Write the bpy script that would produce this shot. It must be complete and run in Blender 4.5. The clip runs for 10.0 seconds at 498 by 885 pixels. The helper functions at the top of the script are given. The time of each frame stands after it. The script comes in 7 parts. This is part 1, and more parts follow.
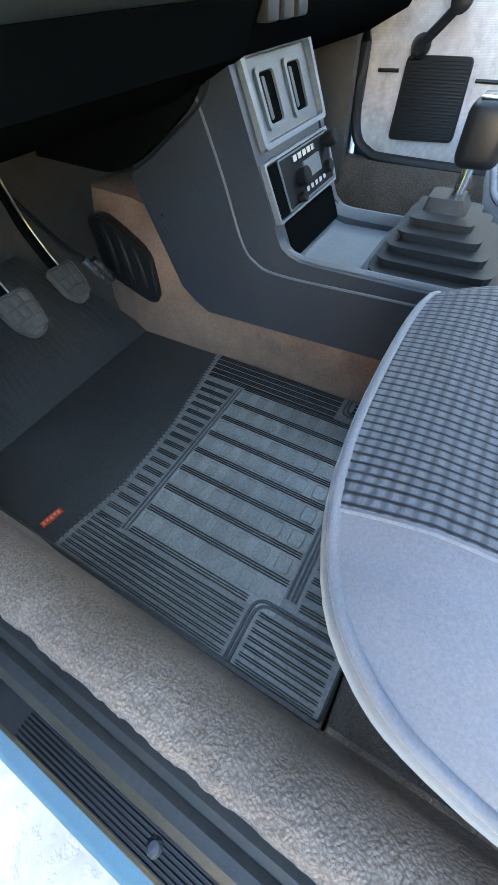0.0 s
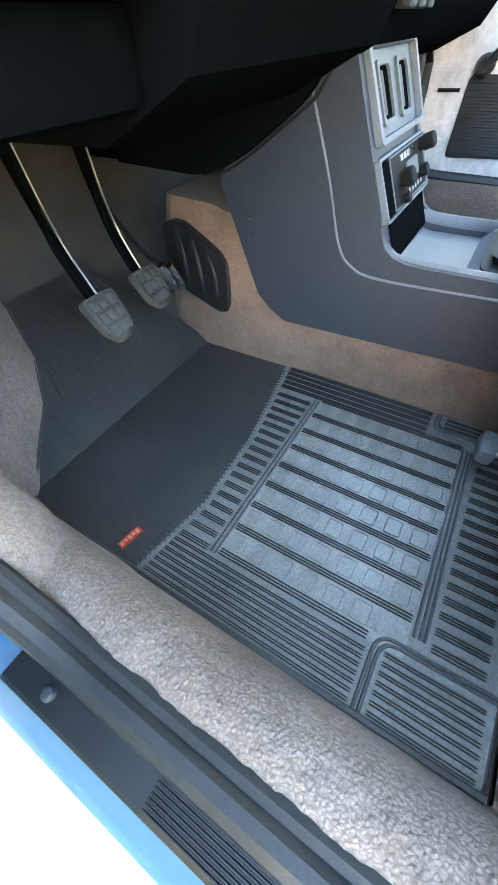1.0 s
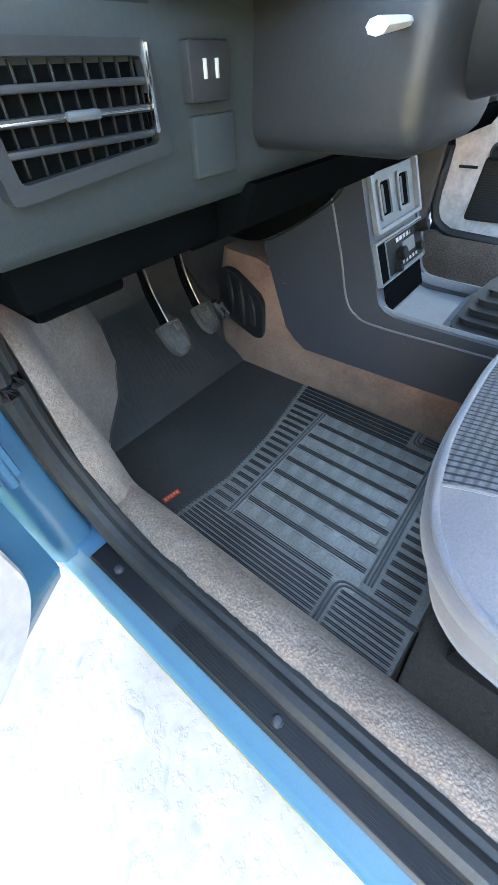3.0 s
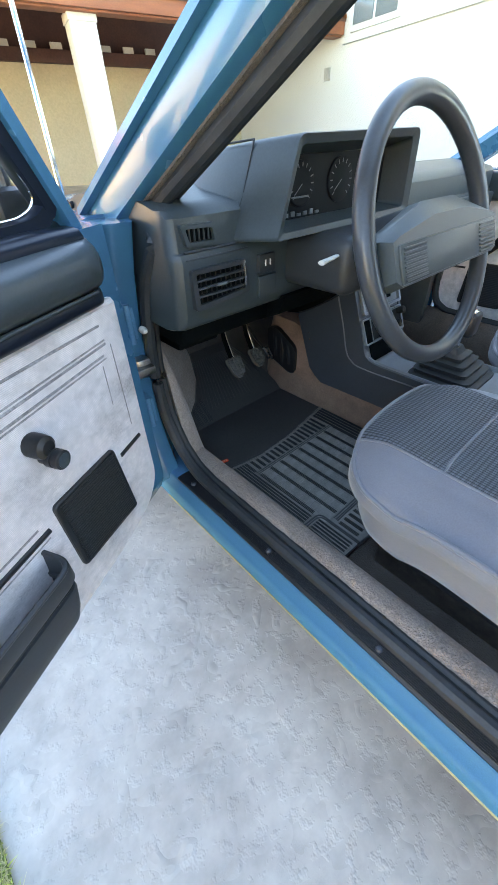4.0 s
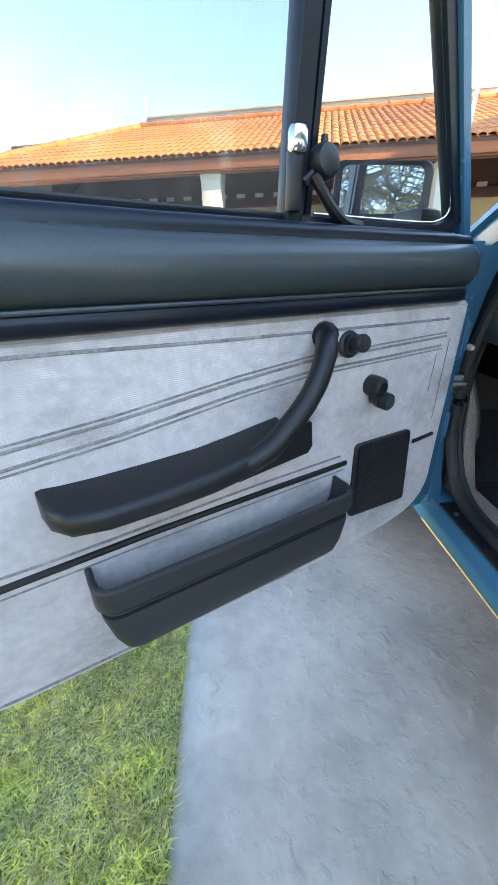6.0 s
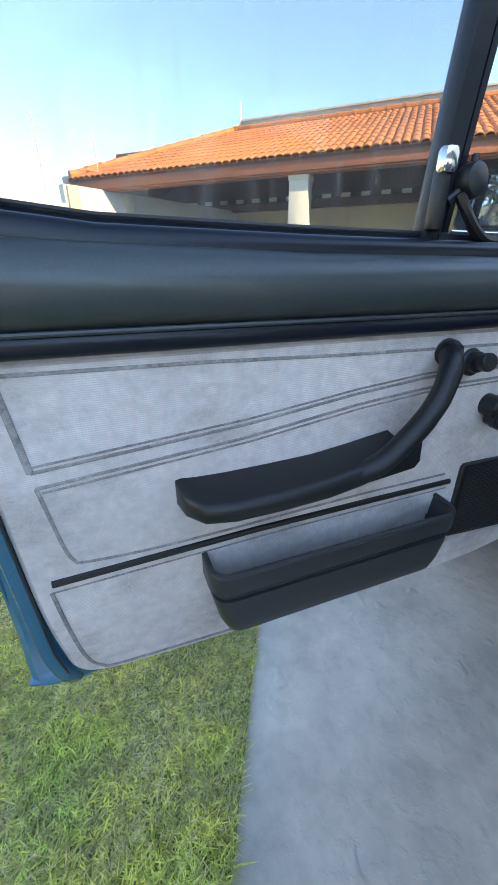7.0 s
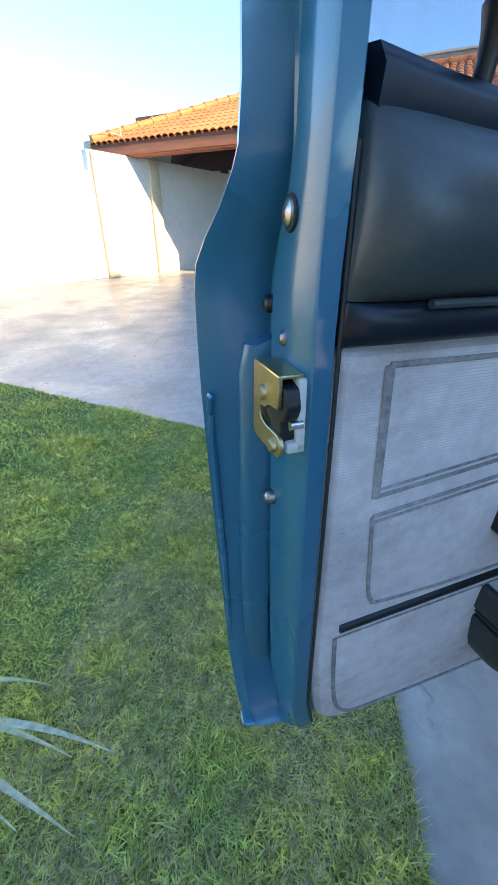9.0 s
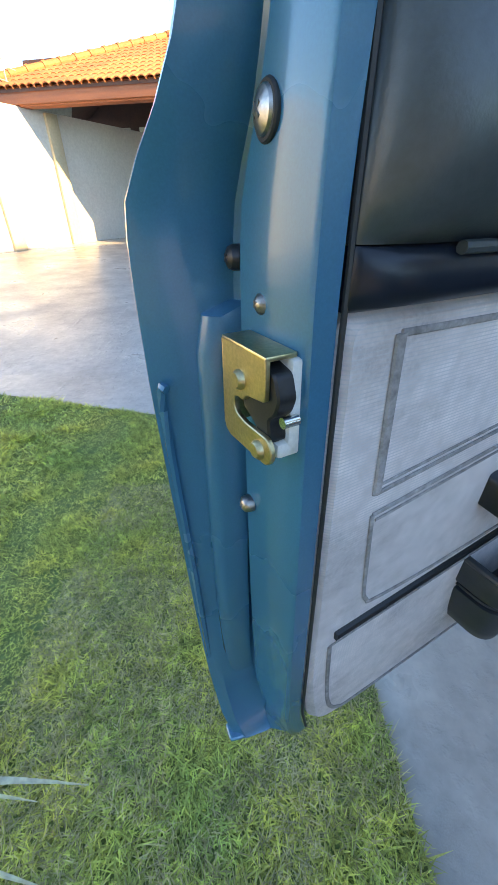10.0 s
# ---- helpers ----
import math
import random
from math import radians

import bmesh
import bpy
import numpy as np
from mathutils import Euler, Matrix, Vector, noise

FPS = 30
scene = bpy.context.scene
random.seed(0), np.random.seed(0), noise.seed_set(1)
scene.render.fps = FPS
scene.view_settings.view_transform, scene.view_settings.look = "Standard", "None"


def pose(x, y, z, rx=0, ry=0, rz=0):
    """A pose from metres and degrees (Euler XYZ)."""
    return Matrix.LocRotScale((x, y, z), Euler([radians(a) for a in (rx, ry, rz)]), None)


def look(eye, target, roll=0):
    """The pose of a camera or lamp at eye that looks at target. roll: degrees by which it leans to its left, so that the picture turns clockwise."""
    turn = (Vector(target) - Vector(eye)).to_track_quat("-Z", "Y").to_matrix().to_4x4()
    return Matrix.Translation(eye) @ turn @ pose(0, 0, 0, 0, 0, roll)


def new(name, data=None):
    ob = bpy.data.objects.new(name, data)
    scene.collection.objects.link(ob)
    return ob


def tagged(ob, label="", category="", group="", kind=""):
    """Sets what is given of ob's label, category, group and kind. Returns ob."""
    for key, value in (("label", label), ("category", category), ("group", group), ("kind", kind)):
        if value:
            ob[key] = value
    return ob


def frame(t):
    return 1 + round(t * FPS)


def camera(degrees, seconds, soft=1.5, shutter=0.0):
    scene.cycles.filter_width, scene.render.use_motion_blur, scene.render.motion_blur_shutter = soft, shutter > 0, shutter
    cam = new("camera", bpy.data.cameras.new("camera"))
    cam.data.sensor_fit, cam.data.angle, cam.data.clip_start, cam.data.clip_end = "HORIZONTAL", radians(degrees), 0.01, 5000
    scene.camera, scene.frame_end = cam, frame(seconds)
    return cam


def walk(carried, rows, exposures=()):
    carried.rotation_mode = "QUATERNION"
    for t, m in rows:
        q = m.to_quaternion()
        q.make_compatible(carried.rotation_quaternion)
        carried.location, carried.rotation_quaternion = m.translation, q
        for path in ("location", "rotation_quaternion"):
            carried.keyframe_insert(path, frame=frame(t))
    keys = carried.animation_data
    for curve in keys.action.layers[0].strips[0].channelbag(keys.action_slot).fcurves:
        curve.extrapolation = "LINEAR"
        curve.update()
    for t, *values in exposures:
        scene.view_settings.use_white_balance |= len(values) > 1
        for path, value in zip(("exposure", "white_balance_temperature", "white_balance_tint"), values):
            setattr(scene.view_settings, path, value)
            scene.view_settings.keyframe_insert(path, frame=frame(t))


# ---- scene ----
cam = camera(68.8, 10.0)
PATH = [
    (0, (0.126, -0.369, 0.755), (1.152, 0.297, -0.827), -3.6),
    (0.5, (0.093, -0.301, 0.732), (1.161, 0.404, -0.805), -3.8),
    (1, (0.079, -0.252, 0.716), (1.174, 0.486, -0.786), -3.7),
    (1.5, (0.072, -0.227, 0.707), (1.166, 0.545, -0.779), -3.9),
    (2, (0.068, -0.236, 0.69), (1.153, 0.584, -0.777), -3.9),
    (2.2, (0.07, -0.246, 0.691), (1.142, 0.597, -0.773), -3.9),
    (3.3, (-0.098, -0.436, 0.893), (0.952, 0.504, -0.525), -2.8),
    (3.5, (-0.156, -0.504, 0.939), (0.897, 0.456, -0.464), -2.8),
    (3.6, (-0.187, -0.539, 0.962), (0.875, 0.422, -0.433), -2.2),
    (3.8, (-0.239, -0.592, 0.989), (0.823, 0.444, -0.352), -2.0),
    (4, (-0.272, -0.629, 0.984), (0.743, 0.547, -0.275), -2.2),
    (4.5, (-0.301, -0.673, 0.921), (0.338, 0.922, -0.103), -1.7),
    (5, (-0.329, -0.706, 0.884), (0.042, 1.05, 0.001), -1.2),
    (5.5, (-0.399, -0.714, 0.874), (-0.179, 1.081, 0.02), -1.0),
    (6, (-0.452, -0.725, 0.862), (-0.399, 1.086, 0.015), -0.9),
    (6.2, (-0.46, -0.741, 0.864), (-0.509, 1.069, 0.014), -0.2),
    (7.3, (-0.538, -0.751, 0.889), (-0.857, 1.033, 0.045), -0.3),
    (7.5, (-0.545, -0.753, 0.893), (-0.892, 1.026, 0.048), -0.2),
    (8, (-0.598, -0.76, 0.889), (-0.981, 1.011, 0.041), -0.1),
    (8.5, (-0.691, -0.755, 0.89), (-1.101, 1.003, 0.029), 0.1),
    (9, (-0.83, -0.7, 0.86), (-1.147, 1.033, -0.087), 0.2),
    (9.5, (-0.853, -0.652, 0.862), (-0.985, 1.048, -0.182), -0.0),
    (10, (-0.855, -0.646, 0.845), (-0.858, 1.05, -0.216), -0.1),
]
EXPOSURES = [(0, 5.4, 18000, 10), (0.5, 5.9, 18000, 10), (1, 6.25, 18500, 10), (1.5, 6.4, 18500, 10), (2.2, 6.35, 18500, 10), (3.3, 5.2, 18000, 12), (4, 4.45, 17000, 12), (4.5, 4.12, 15500, 11), (5, 4.05, 15000, 10), (5.5, 4.0, 14800, 10), (6.2, 3.8, 14900, 9), (7.3, 3.28, 12600, 9), (8, 3.15, 11200, 8), (8.5, 3.0, 10300, 7), (9, 2.75, 9000, 5), (9.5, 2.8, 9900, 6), (10, 3.02, 11600, 8)]
walk(cam, [(t, look(eye, target, roll)) for t, eye, target, roll in PATH], EXPOSURES)

# ---- sky and sun ----
SUN_FROM = Vector((0.90, -0.43, 0.40)).normalized()
world = bpy.data.worlds.new("world")
scene.world = world
world.use_nodes = True
wn = world.node_tree
sky = wn.nodes.new("ShaderNodeTexSky")
sky.sky_type = "NISHITA"
sky.sun_disc = False
sky.sun_elevation = math.asin(SUN_FROM.z)
sky.sun_rotation = math.atan2(SUN_FROM.x, SUN_FROM.y)
sky.air_density, sky.dust_density, sky.ozone_density = 0.65, 0.0, 6.0
wn.links.new(sky.outputs[0], wn.nodes["Background"].inputs[0])
wn.nodes["Background"].inputs[1].default_value = 0.14
lamp = bpy.data.lights.new("sun", "SUN")
lamp.energy, lamp.angle, lamp.color = 2.2, radians(0.6), (1.0, 0.86, 0.68)
sun = new("sun", lamp)
sun.matrix_world = look(SUN_FROM * 50, (0, 0, 0))


# ---- materials ----
def surf(name, col, rough=0.5, metal=0.0, col2=None, var=0.5, scale=6.0, fine=150.0, fine_var=0.25, bump=0.1, bump_scale=500.0,
         coat=0.0, stretch=(1, 1, 1), island=0.0, dist=0.002, sheen=0.0, rough_var=0.03, spec=0.5, sparse=0.0):
    m = bpy.data.materials.new(name)
    m.use_nodes = True
    nt = m.node_tree
    N, L = nt.nodes.new, nt.links.new
    b = nt.nodes["Principled BSDF"]
    co = N("ShaderNodeTexCoord")
    mp = N("ShaderNodeMapping")
    mp.inputs["Scale"].default_value = stretch
    L(co.outputs["Object"], mp.inputs["Vector"])

    def nz(sc, detail, rough_=0.6):
        n = N("ShaderNodeTexNoise")
        n.inputs["Scale"].default_value, n.inputs["Detail"].default_value, n.inputs["Roughness"].default_value = sc, detail, rough_
        L(mp.outputs[0], n.inputs["Vector"])
        return n.outputs["Fac"]

    c2 = col2 or [v * 0.62 for v in col]
    big, small = nz(scale, 5), nz(fine, 3)
    ramp = N("ShaderNodeMapRange")
    ramp.inputs["From Min"].default_value, ramp.inputs["From Max"].default_value = 0.36, 0.66
    ramp.inputs["To Max"].default_value = var
    L(big, ramp.inputs["Value"])
    mx = N("ShaderNodeMix")
    mx.data_type = "RGBA"
    mx.inputs[6].default_value, mx.inputs[7].default_value = (*col, 1), (*c2, 1)
    L(ramp.outputs[0], mx.inputs[0])
    mr = N("ShaderNodeMapRange")
    mr.inputs["From Min"].default_value, mr.inputs["From Max"].default_value = 0.3, 0.7
    mr.inputs["To Min"].default_value, mr.inputs["To Max"].default_value = 1 - fine_var, 1 + fine_var
    L(small, mr.inputs["Value"])
    hs = N("ShaderNodeHueSaturation")
    L(mr.outputs[0], hs.inputs["Value"])
    L(mx.outputs[2], hs.inputs["Color"])
    out = hs.outputs[0]
    if island:
        g = N("ShaderNodeNewGeometry")
        r2 = N("ShaderNodeMapRange")
        r2.inputs["To Min"].default_value, r2.inputs["To Max"].default_value = 1 - island, 1 + island
        L(g.outputs["Random Per Island"], r2.inputs["Value"])
        h2 = N("ShaderNodeHueSaturation")
        L(r2.outputs[0], h2.inputs["Value"])
        L(out, h2.inputs["Color"])
        out = h2.outputs[0]
    L(out, b.inputs["Base Color"])
    rr = N("ShaderNodeMapRange")
    rr.inputs["To Min"].default_value, rr.inputs["To Max"].default_value = max(rough - rough_var, 0.02), min(rough + rough_var, 1)
    L(big, rr.inputs["Value"])
    L(rr.outputs[0], b.inputs["Roughness"])
    b.inputs["Metallic"].default_value = metal
    b.inputs["Coat Weight"].default_value = coat
    b.inputs["Coat Roughness"].default_value = 0.06
    b.inputs["Sheen Weight"].default_value = sheen
    b.inputs["Specular IOR Level"].default_value = spec
    if bump:
        bp = N("ShaderNodeBump")
        bp.inputs["Strength"].default_value, bp.inputs["Distance"].default_value = bump, dist
        height = nz(bump_scale, 3)
        if sparse:
            sp = N("ShaderNodeMapRange")
            sp.inputs["From Min"].default_value, sp.inputs["From Max"].default_value = sparse, sparse + 0.3
            L(height, sp.inputs["Value"])
            height = sp.outputs[0]
        L(height, bp.inputs["Height"])
        L(bp.outputs[0], b.inputs["Normal"])
    return m


def weave(m, axis_a, pitch_a, axis_b, pitch_b, dark, depth=0.6, dist=0.001, fade=1.0):
    """Adds a ribbed weave: dark valleys along two object axes."""
    nt = m.node_tree
    N, L = nt.nodes.new, nt.links.new
    b = nt.nodes["Principled BSDF"]
    co = N("ShaderNodeTexCoord")
    sp = N("ShaderNodeSeparateXYZ")
    L(co.outputs["Object"], sp.inputs[0])

    def wave(axis, pitch, sharp):
        k = N("ShaderNodeMath")
        k.operation = "MULTIPLY"
        k.inputs[1].default_value = 2 * math.pi / pitch
        L(sp.outputs[axis], k.inputs[0])
        s = N("ShaderNodeMath")
        s.operation = "SINE"
        L(k.outputs[0], s.inputs[0])
        r = N("ShaderNodeMapRange")
        r.inputs["From Min"].default_value, r.inputs["From Max"].default_value = -1.0, sharp
        L(s.outputs[0], r.inputs["Value"])
        return r.outputs[0]

    va, vb = wave(axis_a, pitch_a, -0.2), wave(axis_b, pitch_b, 0.4)
    low = N("ShaderNodeMapRange")
    low.inputs["To Min"].default_value = 1 - 0.45 * fade
    L(vb, low.inputs["Value"])
    mul = N("ShaderNodeMath")
    mul.operation = "MULTIPLY"
    L(va, mul.inputs[0])
    L(low.outputs[0], mul.inputs[1])
    old = b.inputs["Base Color"].links[0].from_socket
    mx = N("ShaderNodeMix")
    mx.data_type = "RGBA"
    mx.inputs[6].default_value = (*dark, 1)
    L(old, mx.inputs[7])
    L(mul.outputs[0], mx.inputs[0])
    L(mx.outputs[2], b.inputs["Base Color"])
    bp = N("ShaderNodeBump")
    bp.inputs["Strength"].default_value, bp.inputs["Distance"].default_value = depth, dist
    L(mul.outputs[0], bp.inputs["Height"])
    if b.inputs["Normal"].links:
        L(b.inputs["Normal"].links[0].from_socket, bp.inputs["Normal"])
    L(bp.outputs[0], b.inputs["Normal"])
    return m


def loops(m, scale, deep=1.0):
    """Adds tufts of looped pile: small rounded cells with dark gaps."""
    nt = m.node_tree
    N, L = nt.nodes.new, nt.links.new
    b = nt.nodes["Principled BSDF"]
    co, nz, ad, vo = N("ShaderNodeTexCoord"), N("ShaderNodeTexNoise"), N("ShaderNodeMixRGB"), N("ShaderNodeTexVoronoi")
    nz.inputs["Scale"].default_value = scale * 0.4
    ad.inputs[0].default_value = 0.004
    L(co.outputs["Object"], nz.inputs["Vector"])
    L(co.outputs["Object"], ad.inputs[1])
    L(nz.outputs["Color"], ad.inputs[2])
    vo.inputs["Scale"].default_value = scale
    L(ad.outputs[0], vo.inputs["Vector"])
    up, tone, mul = N("ShaderNodeMapRange"), N("ShaderNodeMapRange"), N("ShaderNodeHueSaturation")
    up.inputs["From Max"].default_value = 0.75
    up.inputs["To Min"].default_value, up.inputs["To Max"].default_value = 1.0, 0.0
    tone.inputs["From Min"].default_value, tone.inputs["From Max"].default_value = 0.25, 0.75
    tone.inputs["To Min"].default_value, tone.inputs["To Max"].default_value = 1.08, 1.0 - 0.45 * deep
    L(vo.outputs["Distance"], up.inputs["Value"])
    L(vo.outputs["Distance"], tone.inputs["Value"])
    L(tone.outputs[0], mul.inputs["Value"])
    L(b.inputs["Base Color"].links[0].from_socket, mul.inputs["Color"])
    L(mul.outputs[0], b.inputs["Base Color"])
    bp = N("ShaderNodeBump")
    bp.inputs["Strength"].default_value, bp.inputs["Distance"].default_value = 0.8 * deep, 0.004
    L(up.outputs[0], bp.inputs["Height"])
    L(b.inputs["Normal"].links[0].from_socket, bp.inputs["Normal"])
    L(bp.outputs[0], b.inputs["Normal"])
    return m


def soil(m, scale, dirt, stretch, amount=0.95):
    """Adds rubbed-in dirt in irregular streaky patches."""
    nt = m.node_tree
    N, L = nt.nodes.new, nt.links.new
    b = nt.nodes["Principled BSDF"]
    co, mp, nz, fn, rg, mu, mx = N("ShaderNodeTexCoord"), N("ShaderNodeMapping"), N("ShaderNodeTexNoise"), N("ShaderNodeTexNoise"), N("ShaderNodeMapRange"), N("ShaderNodeMath"), N("ShaderNodeMix")
    mp.inputs["Scale"].default_value = stretch
    nz.inputs["Scale"].default_value, nz.inputs["Detail"].default_value, nz.inputs["Roughness"].default_value = scale, 7, 0.62
    fn.inputs["Scale"].default_value, fn.inputs["Detail"].default_value = 420, 2
    rg.inputs["From Min"].default_value, rg.inputs["From Max"].default_value, rg.inputs["To Max"].default_value = 0.50, 0.72, amount
    L(co.outputs["Object"], mp.inputs[0])
    L(mp.outputs[0], nz.inputs["Vector"])
    L(co.outputs["Object"], fn.inputs["Vector"])
    L(nz.outputs["Fac"], rg.inputs["Value"])
    mu.operation = "MULTIPLY"
    L(rg.outputs[0], mu.inputs[0])
    L(fn.outputs["Fac"], mu.inputs[1])
    mx.data_type = "RGBA"
    mx.inputs[7].default_value = (*dirt, 1)
    L(mu.outputs[0], mx.inputs[0])
    L(b.inputs["Base Color"].links[0].from_socket, mx.inputs[6])
    L(mx.outputs[2], b.inputs["Base Color"])


def pane(name, tint, dirt=0.0, streak=False):
    """Thin glass: clear with a Fresnel gloss and a film of dust."""
    m = bpy.data.materials.new(name)
    m.use_nodes = True
    nt = m.node_tree
    N, L = nt.nodes.new, nt.links.new
    nt.nodes.remove(nt.nodes["Principled BSDF"])
    tr, gl, df = N("ShaderNodeBsdfTransparent"), N("ShaderNodeBsdfGlossy"), N("ShaderNodeBsdfDiffuse")
    tr.inputs[0].default_value = (*tint, 1)
    gl.inputs["Roughness"].default_value = 0.02
    df.inputs[0].default_value = (0.75, 0.73, 0.7, 1)
    lw, pw, fr = N("ShaderNodeLayerWeight"), N("ShaderNodeMath"), N("ShaderNodeMapRange")
    lw.inputs[0].default_value = 0.5
    pw.operation = "POWER"
    pw.inputs[1].default_value = 4.0
    fr.inputs["To Min"].default_value, fr.inputs["To Max"].default_value = 0.006, 0.12
    L(lw.outputs["Facing"], pw.inputs[0])
    L(pw.outputs[0], fr.inputs["Value"])
    a, b = N("ShaderNodeMixShader"), N("ShaderNodeMixShader")
    L(fr.outputs[0], a.inputs[0])
    L(tr.outputs[0], a.inputs[1])
    L(gl.outputs[0], a.inputs[2])
    co, mp, nz, rg = N("ShaderNodeTexCoord"), N("ShaderNodeMapping"), N("ShaderNodeTexNoise"), N("ShaderNodeMapRange")
    mp.inputs["Scale"].default_value = (60, 60, 2.5) if streak else (6, 6, 6)
    nz.inputs["Scale"].default_value, nz.inputs["Detail"].default_value = 1.5, 4
    rg.inputs["From Min"].default_value, rg.inputs["From Max"].default_value = 0.50, 0.72
    rg.inputs["To Min"].default_value, rg.inputs["To Max"].default_value = dirt * 0.5, dirt * 1.6
    L(co.outputs["Object"], mp.inputs[0])
    L(mp.outputs[0], nz.inputs["Vector"])
    L(nz.outputs["Fac"], rg.inputs["Value"])
    L(rg.outputs[0], b.inputs[0])
    L(a.outputs[0], b.inputs[1])
    L(df.outputs[0], b.inputs[2])
    L(b.outputs[0], nt.nodes["Material Output"].inputs[0])
    return m


PAINT = surf("blue_paint", (0.008, 0.155, 0.265), 0.27, 0.1, (0.007, 0.135, 0.235), 0.5, 3, 900, 0.06, 0.0, 60, coat=0.4, rough_var=0.03)
NAVY = surf("dark_navy_gloss", (0.006, 0.011, 0.020), 0.3, 0, (0.008, 0.013, 0.021), 0.5, 4, 300, 0.08, 0.0, 500, rough_var=0.03, spec=0.32)
# brighter blue: worn hinges, and the sky glint painted on the door lip
PAINT_WORN_GLINT = surf("worn_and_glint_blue_paint", (0.02, 0.2, 0.34), 0.2, 0.1, (0.05, 0.2, 0.3), 0.6, 14, 400, 0.12, 0.0, 90, coat=0.4)
# car blue with little gloss, slightly stronger than the body paint
SILL_PAINT = surf("dull_sill_paint", (0.006, 0.165, 0.285), 0.5, 0.0, (0.009, 0.14, 0.24), 0.5, 5, 700, 0.08, 0.0, 60, rough_var=0.06, spec=0.2)
VINYL = surf("dark_vinyl", (0.040, 0.056, 0.062), 0.31, 0, (0.050, 0.064, 0.069), 0.5, 6, 300, 0.1, 0.12, 900, dist=0.001, rough_var=0.02)
DASH = surf("grey_dash_vinyl", (0.035, 0.048, 0.052), 0.38, 0, (0.029, 0.040, 0.044), 0.5, 5, 250, 0.1, 0.15, 800, dist=0.001)
DASH_DARK = surf("dark_dash_plastic", (0.028, 0.032, 0.036), 0.45, 0, None, 0.4, 8, 250, 0.1, 0.12, 800, dist=0.001)
CONSOLE = surf("charcoal_console_vinyl", (0.031, 0.040, 0.052), 0.44, 0, (0.041, 0.052, 0.066), 0.5, 7, 300, 0.12, 0.15, 900, dist=0.001, spec=0.55)
CONSOLE_TRIM = surf("grey_console_plastic", (0.155, 0.18, 0.2), 0.42, 0, (0.12, 0.138, 0.155), 0.6, 12, 300, 0.1, 0.08, 700)
PLATE_GREY = surf("mid_grey_plastic", (0.11, 0.130, 0.140), 0.42, 0, (0.08, 0.095, 0.105), 0.6, 12, 300, 0.1, 0.08, 700)
BLACK = surf("black_plastic", (0.012, 0.013, 0.015), 0.4, 0, None, 0.4, 10, 300, 0.15, 0.1, 900, dist=0.001)
# near-zero black without gloss, for undersides, openings and dark fittings
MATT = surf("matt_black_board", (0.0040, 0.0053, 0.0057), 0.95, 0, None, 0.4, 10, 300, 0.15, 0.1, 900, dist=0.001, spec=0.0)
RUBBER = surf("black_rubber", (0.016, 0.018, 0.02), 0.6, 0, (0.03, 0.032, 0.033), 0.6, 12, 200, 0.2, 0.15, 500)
SEAL = surf("weatherstrip_rubber", (0.019, 0.022, 0.025), 0.5, 0, (0.036, 0.039, 0.041), 0.6, 20, 200, 0.2, 0.15, 500)
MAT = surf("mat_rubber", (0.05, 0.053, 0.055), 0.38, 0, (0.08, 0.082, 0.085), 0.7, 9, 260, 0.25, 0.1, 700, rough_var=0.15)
PEDAL = surf("worn_pedal_rubber", (0.085, 0.08, 0.074), 0.6, 0, (0.05, 0.048, 0.046), 0.7, 40, 300, 0.2, 0.15, 500)
MAT_FLAT = surf("smooth_mat_rubber", (0.041, 0.041, 0.041), 0.5, 0, (0.058, 0.057, 0.055), 0.7, 7, 260, 0.2, 0.1, 700, rough_var=0.1)
RADIO = surf("matt_black_radio", (0.008, 0.009, 0.010), 0.7, 0, None, 0.4, 20, 300, 0.15, 0.05, 900, spec=0.2)
# one rubber: groove shade and surface sheen are put into these greys
RIB = surf("shade_rib_rubber", (0.022, 0.023, 0.024), 0.5, 0, (0.034, 0.035, 0.037), 0.7, 14, 260, 0.2, 0.1, 700, rough_var=0.1)
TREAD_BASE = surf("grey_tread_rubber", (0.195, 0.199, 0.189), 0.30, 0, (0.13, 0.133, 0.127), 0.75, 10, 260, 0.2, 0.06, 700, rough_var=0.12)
TREAD = surf("sheen_tread_rubber", (0.275, 0.28, 0.262), 0.30, 0, (0.18, 0.184, 0.176), 0.75, 10, 260, 0.2, 0.06, 700, rough_var=0.12)
BLOCK = surf("sheen_block_rubber", (0.235, 0.242, 0.228), 0.32, 0, (0.16, 0.165, 0.157), 0.75, 10, 260, 0.2, 0.06, 700, rough_var=0.12)
CARPET = loops(surf("beige_carpet", (0.345, 0.250, 0.207), 0.95, 0, (0.235, 0.165, 0.132), 0.8, 11, 260, 0.2, 0.6, 420, dist=0.002, sheen=0.15), 330, 0.55)
CARPET_KICK = loops(surf("grey_beige_carpet", (0.37, 0.28, 0.235), 0.95, 0, (0.25, 0.18, 0.148), 0.7, 11, 170, 0.2, 0.6, 420, dist=0.002, sheen=0.2), 380, 0.35)
CARPET_RED = loops(surf("reddish_tunnel_carpet", (0.30, 0.165, 0.118), 0.95, 0, (0.16, 0.088, 0.065), 0.85, 9, 190, 0.12, 0.5, 420, dist=0.002, sheen=0.1), 380, 0.15)
CARPET_DARK = surf("worn_brown_carpet", (0.12, 0.088, 0.072), 0.95, 0, (0.075, 0.055, 0.046), 0.8, 9, 380, 0.2, 1.0, 300, dist=0.005, sheen=0.2)
